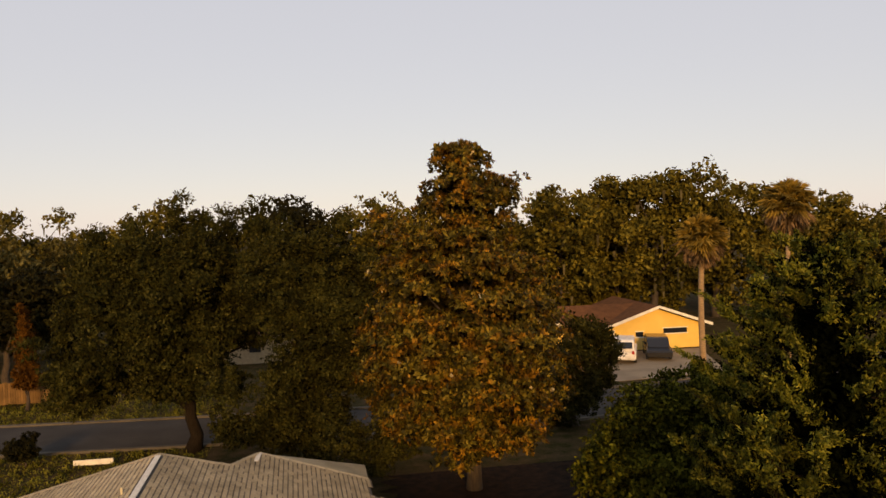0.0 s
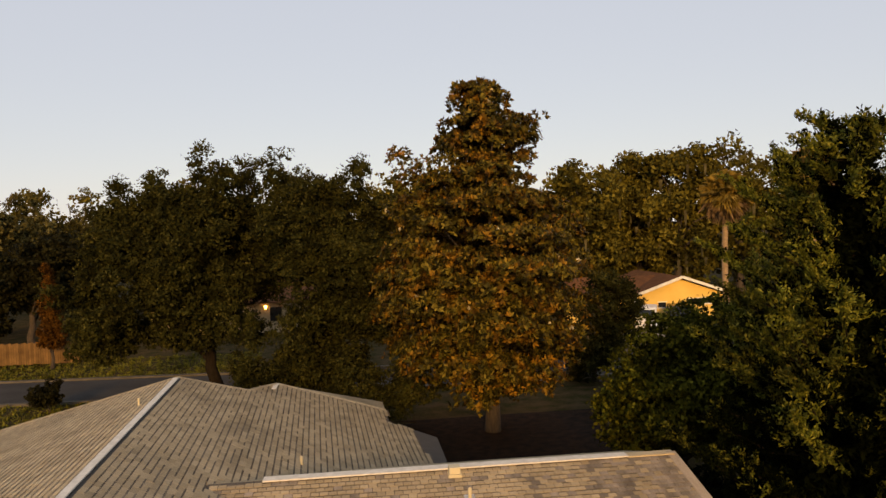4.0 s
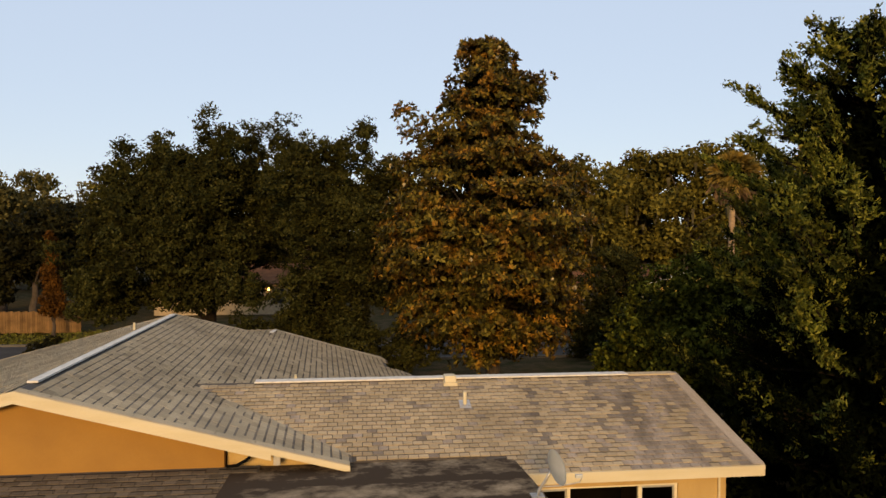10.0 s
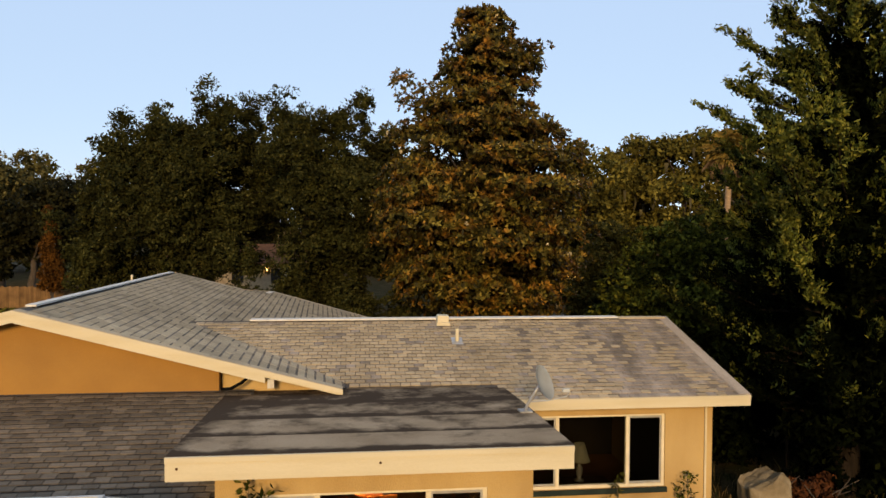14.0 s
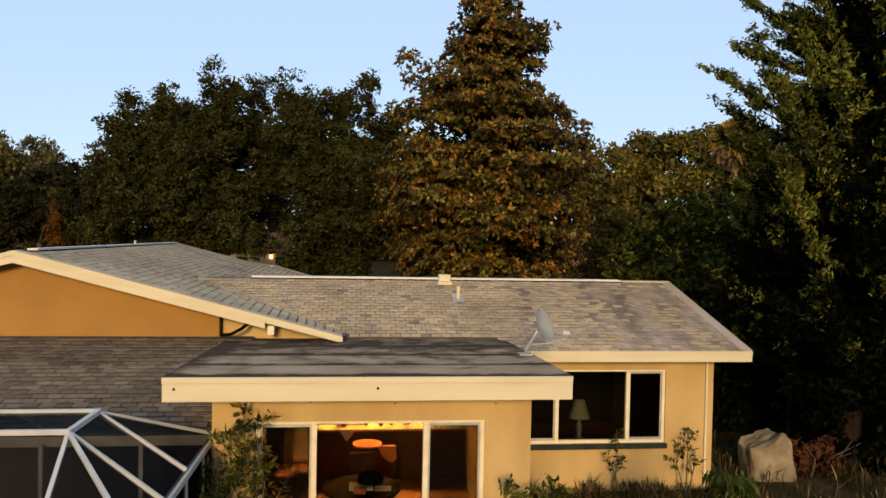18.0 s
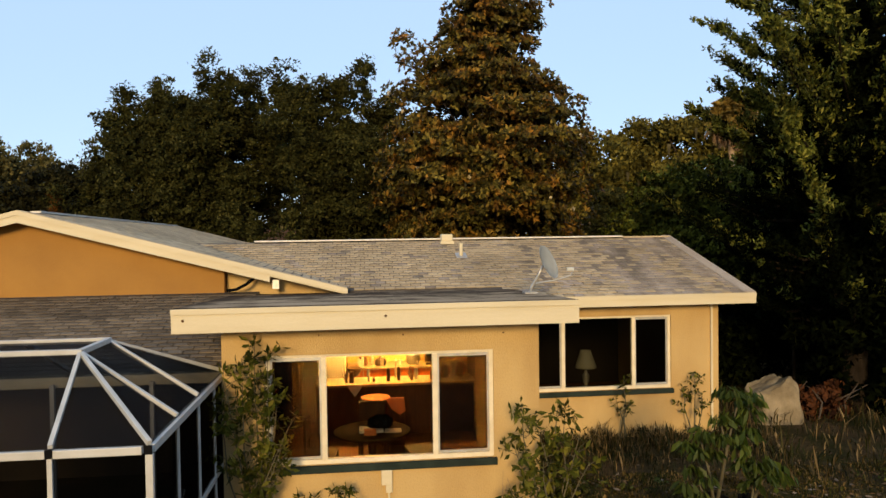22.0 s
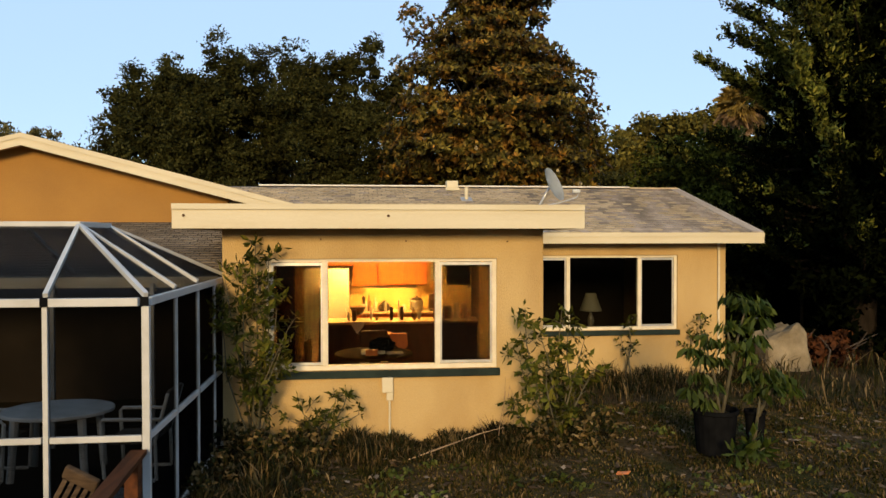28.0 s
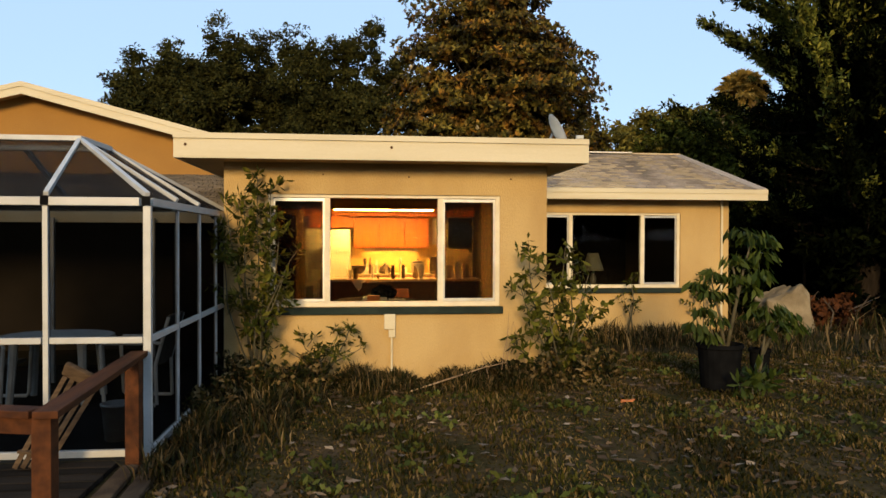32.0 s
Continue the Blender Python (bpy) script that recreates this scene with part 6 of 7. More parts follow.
rk = thing("boulder", "large pale weathered boulder beside the house", "rock", at=(7.45, 10.9, -0.05))
bm = bmesh.new()
bmesh.ops.create_icosphere(bm, subdivisions=4, radius=1.0)
for vtx in bm.verts:
    p = vtx.co
    s = 1 + 0.10 * noise.noise(p * 1.3 + Vector((3, 1, 2))) + 0.05 * noise.noise(p * 3.1) + 0.03 * noise.noise(p * 8)
    top = min(0.62 + 0.35 * p.x, 0.86 - 0.45 * p.x)
    q = Vector((max(-0.74, min(0.72 - 0.25 * p.z, p.x)), max(-0.8, p.y), max(-0.3, min(top, p.z))))
    vtx.co = Vector((q.x * 0.52, q.y * 0.42, q.z * 0.88 + 0.2)) * s
part("stone", bm, ROCK, rk)
pile = thing("brush_pile", "heap of rusty dry leaves and cut branches", "brush pile", at=(8.35, 11.0, -0.05))
rng = np.random.default_rng(31)
pp, oo, _ = clump_points(rng, [(0, 0, 0.2, 0.5, 0.4, 0.4), (0.3, 0.1, 0.35, 0.25, 0.25, 0.3), (-0.2, 0, 0.3, 0.3, 0.3, 0.3)], 160, 8, 0.08, 0.7)
put("leaves", quads_mesh("leaves", leaf_quads(rng, pp, 0.17, 0.1, 0.2, oo)), RUST_PILE, pile)
for k in range(7):
    bm = bmesh.new()
    a = Vector((rng.uniform(-0.5, 0.5), rng.uniform(-0.3, 0.3), 0.05))
    tube(bm, [a, a + Vector((rng.uniform(-0.3, 0.3), 0, 0.3)), a + Vector((rng.uniform(-0.6, 0.6), rng.uniform(-0.3, 0.3), rng.uniform(0.3, 0.7)))], [0.02, 0.016, 0.008], 6)
    part("branch", bm, BARK, pile)
fl = thing("fallen_leaf", "one large orange dry leaf on the lawn", "leaf", at=(2.62, 5.55, 0.0))
bm = bmesh.new()
prism(bm, [(-0.07, 0, 0.0), (-0.02, -0.045, 0.02), (0.05, -0.03, 0.012), (0.09, 0.01, 0.03), (0.03, 0.05, 0.01), (-0.03, 0.04, 0.02)], (0, 0, 0.004))
part("blade", bm, ORANGE, fl)
dw_ = thing("dry_stalks", "thin dry weed stalks beside the corner shrub", "weeds", at=(1.78, 6.6, -0.03))
rng = np.random.default_rng(37)
for k in range(10):
    bm = bmesh.new()
    a, h = Vector((rng.uniform(-0.3, 0.2), rng.uniform(-0.12, 0.12), 0)), rng.uniform(0.35, 0.8)
    lean = Vector((rng.normal() * 0.1, rng.normal() * 0.06, 0))
    tube(bm, [a, a + lean * 0.4 + Vector((0, 0, h * 0.5)), a + lean + Vector((0, 0, h))], [0.004, 0.0035, 0.002], 5)
    part("stalk", bm, PALE_BARK, dw_)
# small yellow spot of unknown kind; its plate, bar and post are made up
sg = thing("yellow_patch", "unidentified small yellow patch on an added dark post", "sign", at=(8.88, 12.5, -0.03))
solid("post", [(-0.025, 0.025, 0.012, 0.05, 0, 1.6)], DARK_BARK, sg)
solid("plate", [(-0.12, 0.12, -0.006, 0.01, 1.42, 1.70)], FAR_WALL, sg, "assumed yellow plate", bevel=0.004)
solid("dark_bar", [(-0.09, 0.09, -0.012, -0.008, 1.53, 1.57)], BLACK, sg)
stk = thing("fallen_branch", "thin bare branch leaning in the weeds", "branch", at=(1.1, 6.35, 0.0))
bm = bmesh.new()
tube(bm, [(-0.5, -0.1, 0.0), (-0.1, 0.0, 0.1), (0.3, 0.1, 0.2), (0.55, 0.15, 0.24)], [0.008, 0.008, 0.006, 0.003], 6)
part("twig", bm, PALE_BARK, stk)

# ---- magnolia behind the house ----
def rosettes(rng, centres, axis, leaves, length, width, open_=1.0):
    """Whorls of leaves that spread round the tip of a twig, all facing along its axis."""
    n = len(centres)
    c, ax = np.repeat(centres, leaves, 0), np.repeat(axis, leaves, 0)
    side = unit(np.cross(ax, rng.normal(size=(n * leaves, 3))))
    d = unit(side * open_ + ax * rng.uniform(-0.15, 0.8, (n * leaves, 1)))
    size = np.repeat(rng.uniform(0.75, 1.25, (n, 1)), leaves, 0)
    return leaf_quads(rng, c + d * length * 0.5 * size, length, width, 0.0, d * 3.0, 0.5, ax)


mg = thing("magnolia_tree", "tall cone-shaped magnolia with rust-backed glossy leaves", "tree", at=(5.25, 26.5, 0))
rng = np.random.default_rng(41)
# height, offset, radius of each storey of boughs
tiers = [(13.35, -0.3, 0.95), (12.85, -0.3, 1.25), (12.1, 0.1, 2.05), (11.35, -0.05, 2.0), (10.6, -0.2, 1.95), (9.8, -0.45, 2.7), (8.85, -0.35, 3.5), (7.75, -0.35, 3.95), (6.6, -0.35, 4.4), (5.4, -0.45, 4.45), (4.2, -0.15, 4.15), (3.1, 0.1, 3.5), (2.2, 0.2, 2.5)]
plates, tips = [], []
for z, dx, r in tiers:
    n = max(4, int(3 + r * 5.0))
    for k in range(n):
        a = 2 * math.pi * (k + rng.random() * 0.9) / n
        s = (0.40 + 0.145 * r) * rng.uniform(0.8, 1.25)
        rr = max(0.1, r - s * 0.85) * rng.uniform(0.72, 1.0)
        plates.append((dx + rr * math.cos(a), rr * math.sin(a), z - 0.15 * rr + 0.22 * math.sin(2.3 * a + z) + rng.normal() * (0.36 if z < 12 else 0.12) - (0.18 if z > 12 else 0), s * 1.15, s * 1.05, s * rng.uniform(0.38, 0.55)))
        if k % 3 == 0:
            tips.append(plates[-1][:3])
    plates += [(dx + rng.normal() * 0.22 * r, rng.normal() * 0.22 * r - 0.25 * r, z - 0.1, r * 0.42, r * 0.38, 0.34) for _ in range(3)]
plates += [(-3.25, 0, 10.5, 0.62, 0.6, 0.5), (-2.7, 0, 10.0, 0.75, 0.7, 0.5), (-2.3, 0, 9.6, 0.7, 0.6, 0.5), (-3.45, -0.2, 10.6, 0.5, 0.5, 0.45), (-3.0, 0, 9.8, 0.6, 0.6, 0.4), (-2.0, -0.2, 10.3, 0.7, 0.6, 0.5),
           (2.05, -0.3, 12.2, 0.34, 0.34, 0.2), (1.7, -0.3, 11.35, 0.42, 0.42, 0.28), (1.65, -0.2, 12.0, 0.45, 0.4, 0.22), (-1.35, 0, 13.3, 0.28, 0.28, 0.2), (-0.6, 0, 13.3, 0.45, 0.5, 0.24), (0.1, 0, 13.25, 0.5, 0.5, 0.25), (0.7, 0, 12.9, 0.4, 0.4, 0.3)]
pb = np.array(plates)
pick = rng.choice(len(pb), 13500, p=(pb[:, 3] * pb[:, 4]) / (pb[:, 3] * pb[:, 4]).sum())
d = rng.normal(size=(13500, 3))
d[:, 2] = np.where(rng.random(13500) < 0.75, np.abs(d[:, 2]), d[:, 2])
d = unit(d)
cl = pb[pick, :3] + d * pb[pick, 3:] * rng.uniform(0.72, 1.08, (13500, 1))
ax = unit(d * [0.9, 0.9, 0.7] + unit(cl * [1, 1, 0]) * 0.55 + [0, 0, 0.5] + rng.normal(size=(13500, 3)) * 0.3)
limbs_mesh(rng, (0, 0, -0.1), (-0.25, 0, 13.0), 0.26, [t for t in tips if t[2] > 1.6][:60], BARK, mg, bend=0.15)
put("crown", quads_mesh("crown", rosettes(rng, cl, ax, 8, 0.21, 0.098)), MAGNOLIA_LEAF, mg)
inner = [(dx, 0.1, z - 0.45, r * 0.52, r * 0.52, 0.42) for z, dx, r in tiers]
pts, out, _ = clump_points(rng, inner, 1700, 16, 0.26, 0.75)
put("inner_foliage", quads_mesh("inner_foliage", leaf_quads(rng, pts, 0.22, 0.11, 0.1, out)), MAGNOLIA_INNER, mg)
pick = cl[rng.choice(len(cl), 45, replace=False)] + np.array([0, -0.2, 0.08])
bl = np.repeat(pick, 6, axis=0) + rng.normal(size=(270, 3)) * 0.035
put("blossoms", quads_mesh("blossoms", leaf_quads(rng, bl, 0.12, 0.09, 0)), BLOSSOM, mg, "pale cream blooms")

# ---- oaks on the street side ----


def cloud(rng, centre, radius, n, size, flat=0.75):
    """Blobs packed in a larger ellipsoid, for an uneven crown."""
    out = []
    for _ in range(n):
        d = unit(rng.normal(size=3))
        r = rng.random() ** 0.45
        s = size * rng.uniform(0.6, 1.35)
        out.append((centre[0] + d[0] * radius[0] * r, centre[1] + d[1] * radius[1] * r, centre[2] + d[2] * radius[2] * r, s, s, s * flat))
    return out


rng = np.random.default_rng(51)
def spires(peaks, depth=3.2):
    """Tapering tufts below each peak (x, y, z), for a ragged skyline."""
    out = []
    for x, y, z in peaks:
        for k in range(15):
            f = (k + 0.5) / 15
            w = 0.3 + 1.25 * f
            s = (0.36 + 0.45 * f) * rng.uniform(0.7, 1.35)
            out.append((x + rng.normal() * w * 0.6, y + rng.normal() * w * 0.8, z - 0.2 - depth * f, s, s, s * 0.7))
    return out


oak = cloud(rng, (-7.2, 35.6, 6.2), (4.8, 4.0, 3.7), 66, 1.1) + spires([(-11.8, 35, 9.7), (-10.8, 35, 10.8), (-9.3, 35, 11.3), (-8.3, 35.5, 10.7), (-7.0, 35, 12.3), (-6.0, 35.5, 11.4), (-5.0, 35, 11.8), (-3.5, 35, 12.3), (-2.2, 34.5, 11.2), (-12.2, 35, 7.6), (-12.6, 35, 6.2)], 3.8) + cloud(rng, (-7.0, 35.2, 8.9), (4.4, 2.0, 1.5), 40, 0.62) + cloud(rng, (-9.8, 34.8, 3.5), (3.6, 1.8, 1.5), 26, 0.8)
tree("oak_tree", "broad dark live oak behind the house", "tree", (-6.8, 34.3, 0), 9.5, 0.34, oak + cloud(rng, (-7.6, 32.6, 5.6), (3.6, 0.9, 2.6), 34, 0.75), OAK_LEAF, (0.18, 0.095), 6400, 26, 0.33, 52, DARK_BARK, group="oaks", limbs=34, shell=0.55, trunk_top=0.62)
oak = cloud(rng, (-1.0, 31.5, 5.2), (3.1, 2.8, 3.4), 44, 1.05) + spires([(0.55, 31, 11.3), (-0.7, 31, 10.5), (-1.6, 31, 10.4), (-2.7, 31.5, 10.4), (1.4, 31, 9.8)], 3.0)
tree("oak_tree", "dark rounded oak between the large trees", "tree", (-1.0, 31.8, 0), 8.0, 0.25, oak, OAK_LEAF, (0.17, 0.085), 2900, 26, 0.30, 53, DARK_BARK, group="oaks", limbs=18, shell=0.55, trunk_top=0.7)
low = cloud(rng, (1.0, 28.8, 1.6), (2.2, 1.2, 1.3), 16, 0.7) + cloud(rng, (-1.9, 31.2, 1.7), (2.6, 1.2, 1.7), 26, 0.8) + cloud(rng, (-4.0, 31.5, 2.6), (2.6, 1.5, 1.8), 14, 0.9)
tree("understorey_bush", "dark green bushes under the trees", "bush", (0.2, 29.3, 0), 2.4, 0.07, low, OAK_LEAF, (0.15, 0.09), 2200, 18, 0.22, 54, limbs=8, shell=0.6)
far_left = cloud(rng, (-30, 62, 7.6), (7, 5, 4.9), 44, 1.7) + cloud(rng, (-38, 60, 7), (6, 4, 5), 26, 1.7) + cloud(rng, (-22, 66, 6), (6, 4, 4.5), 22, 1.6)
tree("oak_tree", "pale sparse live oak across the street", "tree", (-29, 62, 0), 10, 0.5, far_left, PALE_LEAF, (0.36, 0.2), 3000, 18, 0.6, 55, group="far oaks", limbs=24, shell=0.6, trunk_top=0.6)
near_left = cloud(rng, (-19.5, 49, 5.4), (3.2, 2.4, 2.6), 24, 1.15) + cloud(rng, (-25.5, 51, 5.2), (3.2, 2.4, 2.4), 22, 1.15) + cloud(rng, (-26.5, 49.5, 2.6), (4.5, 1.2, 1.2), 20, 0.9) + cloud(rng, (-22.5, 48.8, 4.4), (4.2, 1.0, 2.0), 30, 0.9)
tree("dark_tree", "dark dense trees across the street", "tree", (-21, 49.5, 0), 6.5, 0.3, near_left, DARK_LEAF, (0.3, 0.17), 2500, 18, 0.42, 56, limbs=16, shell=0.6)
round_bush = cloud(rng, (-14.0, 33.8, 0.8), (0.6, 0.6, 0.6), 9, 0.42)
tree("round_bush", "small round dark bush by the street", "bush", (-14.0, 33.8, 0), 1.0, 0.05, round_bush, DARK_LEAF, (0.14, 0.09), 500, 9, 0.1, 57, limbs=5)

rusty = [(-18.3 + rng.normal() * 0.12, 45.4 + rng.normal() * 0.12, 1.6 + 0.32 * k, 0.78 - 0.045 * k, 0.78 - 0.045 * k, 0.34) for k in range(15)]
tree("cypress_tree", "narrow rust-orange cypress across the street", "tree", (-18.3, 45.4, 0), 6.0, 0.1, rusty, RUST_LEAF, (0.2, 0.09), 700, 14, 0.2, 60, limbs=6, shell=0.6)

# dark tree between the magnolia and the yellow house
rng = np.random.default_rng(58)
gap = cloud(rng, (12.4, 34.2, 3.2), (1.5, 1.3, 2.6), 40, 0.8) + cloud(rng, (11.6, 34.0, 1.4), (1.6, 1.0, 1.2), 16, 0.7)
tree("dark_tree", "dark bushy tree beside the magnolia", "tree", (12.2, 34.2, 0), 4.6, 0.16, gap, OAK_LEAF, (0.17, 0.09), 2400, 16, 0.25, 59, limbs=12, shell=0.6)

# far woods with hanging moss
WOODS = [(30.5, 73, 15.5, 5.5), (24.0, 72, 15.0, 7.0), (33.5, 70, 17.0, 5.5), (41.0, 71, 17.1, 7.5), (16.0, 76, 12.0, 7.0), (51.0, 74, 15.3, 7.0), (29.0, 78, 14.0, 6.0), (60.0, 76, 13.1, 7.5), (7.0, 82, 14.2, 8.0), (-6.0, 86, 14.4, 9.0), (-20, 92, 14.6, 9.0), (-34, 92, 14.7, 9.0), (-48, 84, 14.2, 10.0), (-64, 80, 13.1, 10.0), (76.0, 80, 13.1, 9.0)]
for k, (x, y, h, r) in enumerate(WOODS):
    rng = np.random.default_rng(60 + k)
    bl = cloud(rng, (x, y, h * 0.62), (r * 0.8, r * 0.6, h * 0.33), 26, r * 0.25) + cloud(rng, (x, y, h * 0.28), (r, r * 0.5, h * 0.24), 14, r * 0.24)
    w = tree("wood_tree", "tall olive live oak of the far woods hung with moss", "tree", (x, y, 0), h * 0.8, 0.45, bl, FAR_LEAF if k % 3 != 0 or k < 8 else DARK_LEAF, (0.52, 0.32), 1150, 12, 0.72, 70 + k, group="far woods", limbs=14, shell=0.6, trunk_top=0.7)
    n = 26
    b = np.array(bl)[rng.choice(len(bl), n)]
    top = b[:, :3] - np.array([x, y, 0]) + rng.normal(size=(n, 3)) * b[:, 3:] * 0.5 + [0, -1.0, -0.6]
    ln = rng.uniform(0.6, 1.6, (n, 1))
    sd = np.stack([np.full(n, 0.16), rng.normal(size=n) * 0.05, np.zeros(n)], 1)
    dn = np.concatenate([np.zeros((n, 2)), -ln], 1)
    put("hanging_moss", quads_mesh("hanging_moss", np.stack([top - sd, top + sd, top + sd * 0.3 + dn, top - sd * 0.3 + dn], 1)), MOSS, w)["kind"] = "stuff"
rng = np.random.default_rng(90)
hedge = []
for k in range(90):
    a = radians(rng.uniform(-75, 75))
    d = rng.uniform(92, 125)
    s = rng.uniform(2.5, 4.5)
    hedge.append((d * math.sin(a), d * math.cos(a), rng.uniform(1.5, 6.0), s * 1.5, s, s))
pts, out, _ = clump_points(rng, hedge, 5200, 7, 0.9, 0.6)
tagged(put("distant_woods", quads_mesh("distant_woods", leaf_quads(rng, pts, 1.1, 0.7, 0.1, out)), DARK_LEAF), "continuous dark band of distant woods", "woods", kind="stuff")


def palm(label, base, height, crown, seed):
    rng = np.random.default_rng(seed)
    p = thing("palm_tree", label, "palm", "palms", at=base)
    bm = bmesh.new()
    n = 8
    tube(bm, [(0.05 * math.sin(k), 0, height * k / n) for k in range(n + 1)], [0.19 - 0.05 * k / n for k in range(n + 1)], 10)
    part("trunk", bm, PALE_BARK, p, smooth=True)
    for name, count, lo, hi, mt in (("frond", 86, -0.6, 1.5, PALM_LEAF), ("dead_frond", 44, -1.35, -0.45, DEAD_FROND)):
        for k in range(count):
            a, e = rng.uniform(0, 2 * math.pi), rng.uniform(lo, hi)
            d = np.array([math.cos(a) * math.cos(e), math.sin(a) * math.cos(e), math.sin(e)])
            start, ln = np.array([0, 0, height]), crown * rng.uniform(0.8, 1.02)
            hub = start + d * ln * 0.5
            side = unit(np.cross(d, [0.1, 0.2, 1.0]) + rng.normal(size=3) * 0.25)
            quads = []
            for j in range(13):
                f = (j - 6) / 6 * 1.5
                dd = unit(d * math.cos(f) + side * math.sin(f))
                tip = hub + dd * ln * 0.52 + np.array([0, 0, -0.13 * ln])
                w = unit(np.cross(dd, rng.normal(size=3))) * 0.085
                quads.append([hub - w * 0.5, hub + dd * ln * 0.27 - w, tip, hub + dd * ln * 0.27 + w])
            s = np.array([0.02, 0.0, 0])
            quads.append([start - s, start + s, hub + s, hub - s])
            put(name, quads_mesh(name, np.array(quads)), mt, p)
    return p


palm("cabbage palm with a round shaggy crown across the street", (20.2, 36.0, 0), 9.35, 1.6, 101)
palm("taller cabbage palm with drooping dead fronds", (31.7, 45.0, 0), 11.3, 2.2, 102)

# vine-covered mound and the big evergreen beside the house
rng = np.random.default_rng(111)
mound = cloud(rng, (10.3, 20.3, 2.5), (2.1, 1.9, 2.1), 56, 0.95, 0.9) + [(9.2, 20.0, 4.5, 0.9, 0.9, 0.8), (8.3, 20.0, 3.4, 0.8, 0.9, 0.8), (10.2, 20.2, 4.7, 1.0, 1.0, 0.75), (11.2, 20.4, 4.95, 1.1, 1.1, 0.8), (12.3, 20.5, 4.6, 1.2, 1.1, 0.9), (13.3, 20.6, 4.6, 1.2, 1.1, 0.9), (12.4, 20.6, 3.6, 1.4, 1.1, 1.3), (13.6, 20.8, 3.4, 1.3, 1.1, 1.4)]
tree("vine_covered_tree", "rounded moss-green tree smothered in vines", "tree", (10.3, 20.4, 0), 4.2, 0.2, mound, MOUND_LEAF, (0.15, 0.10), 4600, 18, 0.24, 112, limbs=10, shell=0.35)


def evergreen(base, height, reach, seed, label, lean=0.0, boughs=150, tips=(), low=0.3, clear=0.02, thick=1.0):
    """A tall evergreen: upswept boughs set with feathery twigs, the inner ones coloured as shaded, the outer growth
    paler as if lit.
    """
    rng = np.random.default_rng(seed)
    e = thing("evergreen_tree", label, "tree", "evergreens", at=base)
    bm = bmesh.new()
    n = 8
    tube(bm, [(lean * k / n + 0.06 * math.sin(k * 2), 0.05 * math.cos(k), -0.1 + height * 0.86 * k / n) for k in range(n + 1)], [0.24 * (1 - 0.93 * k / n) + 0.01 for k in range(n + 1)], 9)
    part("trunk", bm, DARK_BARK, e, smooth=True)
    lines = []
    for k in range(boughs):
        f = clear + (0.98 - clear) * (k + rng.random()) / boughs
        a = rng.uniform(0, 2 * math.pi)
        r = reach * min(1.0, 0.55 + 1.1 * f) * ((1 - f) ** 0.34) * rng.uniform(0.45, 1.05) + 0.2
        s = Vector((lean * f, 0, height * f * 0.93))
        lines.append((s, s + Vector((r * math.cos(a), r * math.sin(a), r * rng.uniform(0.1, 0.6))), f))
    for x, y, z in tips:
        tip = Vector((x, y, z)) - Vector(base)
        r = math.hypot(tip.x, tip.y)
        lines.append((Vector((0, 0, max(0.3, tip.z - 0.45 * r))), tip, max(0.4, tip.z / height)))
    # near-black heart leaves stand for the shade round the trunk
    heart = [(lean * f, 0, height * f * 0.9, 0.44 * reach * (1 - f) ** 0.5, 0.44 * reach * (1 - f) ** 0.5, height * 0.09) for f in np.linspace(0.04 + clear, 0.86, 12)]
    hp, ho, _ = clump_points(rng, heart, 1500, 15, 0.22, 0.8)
    put("inner_foliage", quads_mesh("inner_foliage", leaf_quads(rng, hp, 0.2, 0.08, 0.2, ho)), CEDAR_SHADE, e)
    dark, pale = ([], []), ([], [])
    for s, tip, f in lines:
        r = (tip - s).length
        mid = s.lerp(tip, 0.55) + Vector((0, 0, -0.12 * r))
        bm = bmesh.new()
        tube(bm, [s, mid, tip], [0.045 * (1.1 - f) + 0.008, 0.028 * (1.1 - f) + 0.006, 0.005], 5)
        part("bough", bm, DARK_BARK, e)
        way = np.array(tip - mid) / max(0.1, (tip - mid).length)
        for j in range(int((12 + r * 17) * (1.0 if f < 0.55 else 0.62) * thick)):
            g = 0.12 + 0.88 * rng.random() ** 0.7
            c = np.array(s.lerp(mid, g / 0.55) if g < 0.55 else mid.lerp(tip, (g - 0.55) / 0.45))
            ln = rng.uniform(0.2, 0.5) * (1.25 - 0.6 * g)
            d = unit(way * 0.9 + rng.normal(size=3) * [0.6, 0.6, 0.35] + [0, 0, 0.45])
            m = 22
            along = rng.random((m, 1))
            pts = c + d * ln * along + rng.normal(size=(m, 3)) * 0.035
            # lit colour goes to outer twigs, mostly high up; the rest stay shade-dark
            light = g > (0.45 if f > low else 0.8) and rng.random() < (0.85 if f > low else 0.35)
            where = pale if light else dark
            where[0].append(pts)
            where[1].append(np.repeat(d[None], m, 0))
    for (P, O), mt, nm in ((dark, CEDAR_SHADE, "foliage"), (pale, CEDAR_LIT, "lit_growth")):
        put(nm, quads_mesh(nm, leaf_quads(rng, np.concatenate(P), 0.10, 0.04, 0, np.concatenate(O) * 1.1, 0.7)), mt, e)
    return e


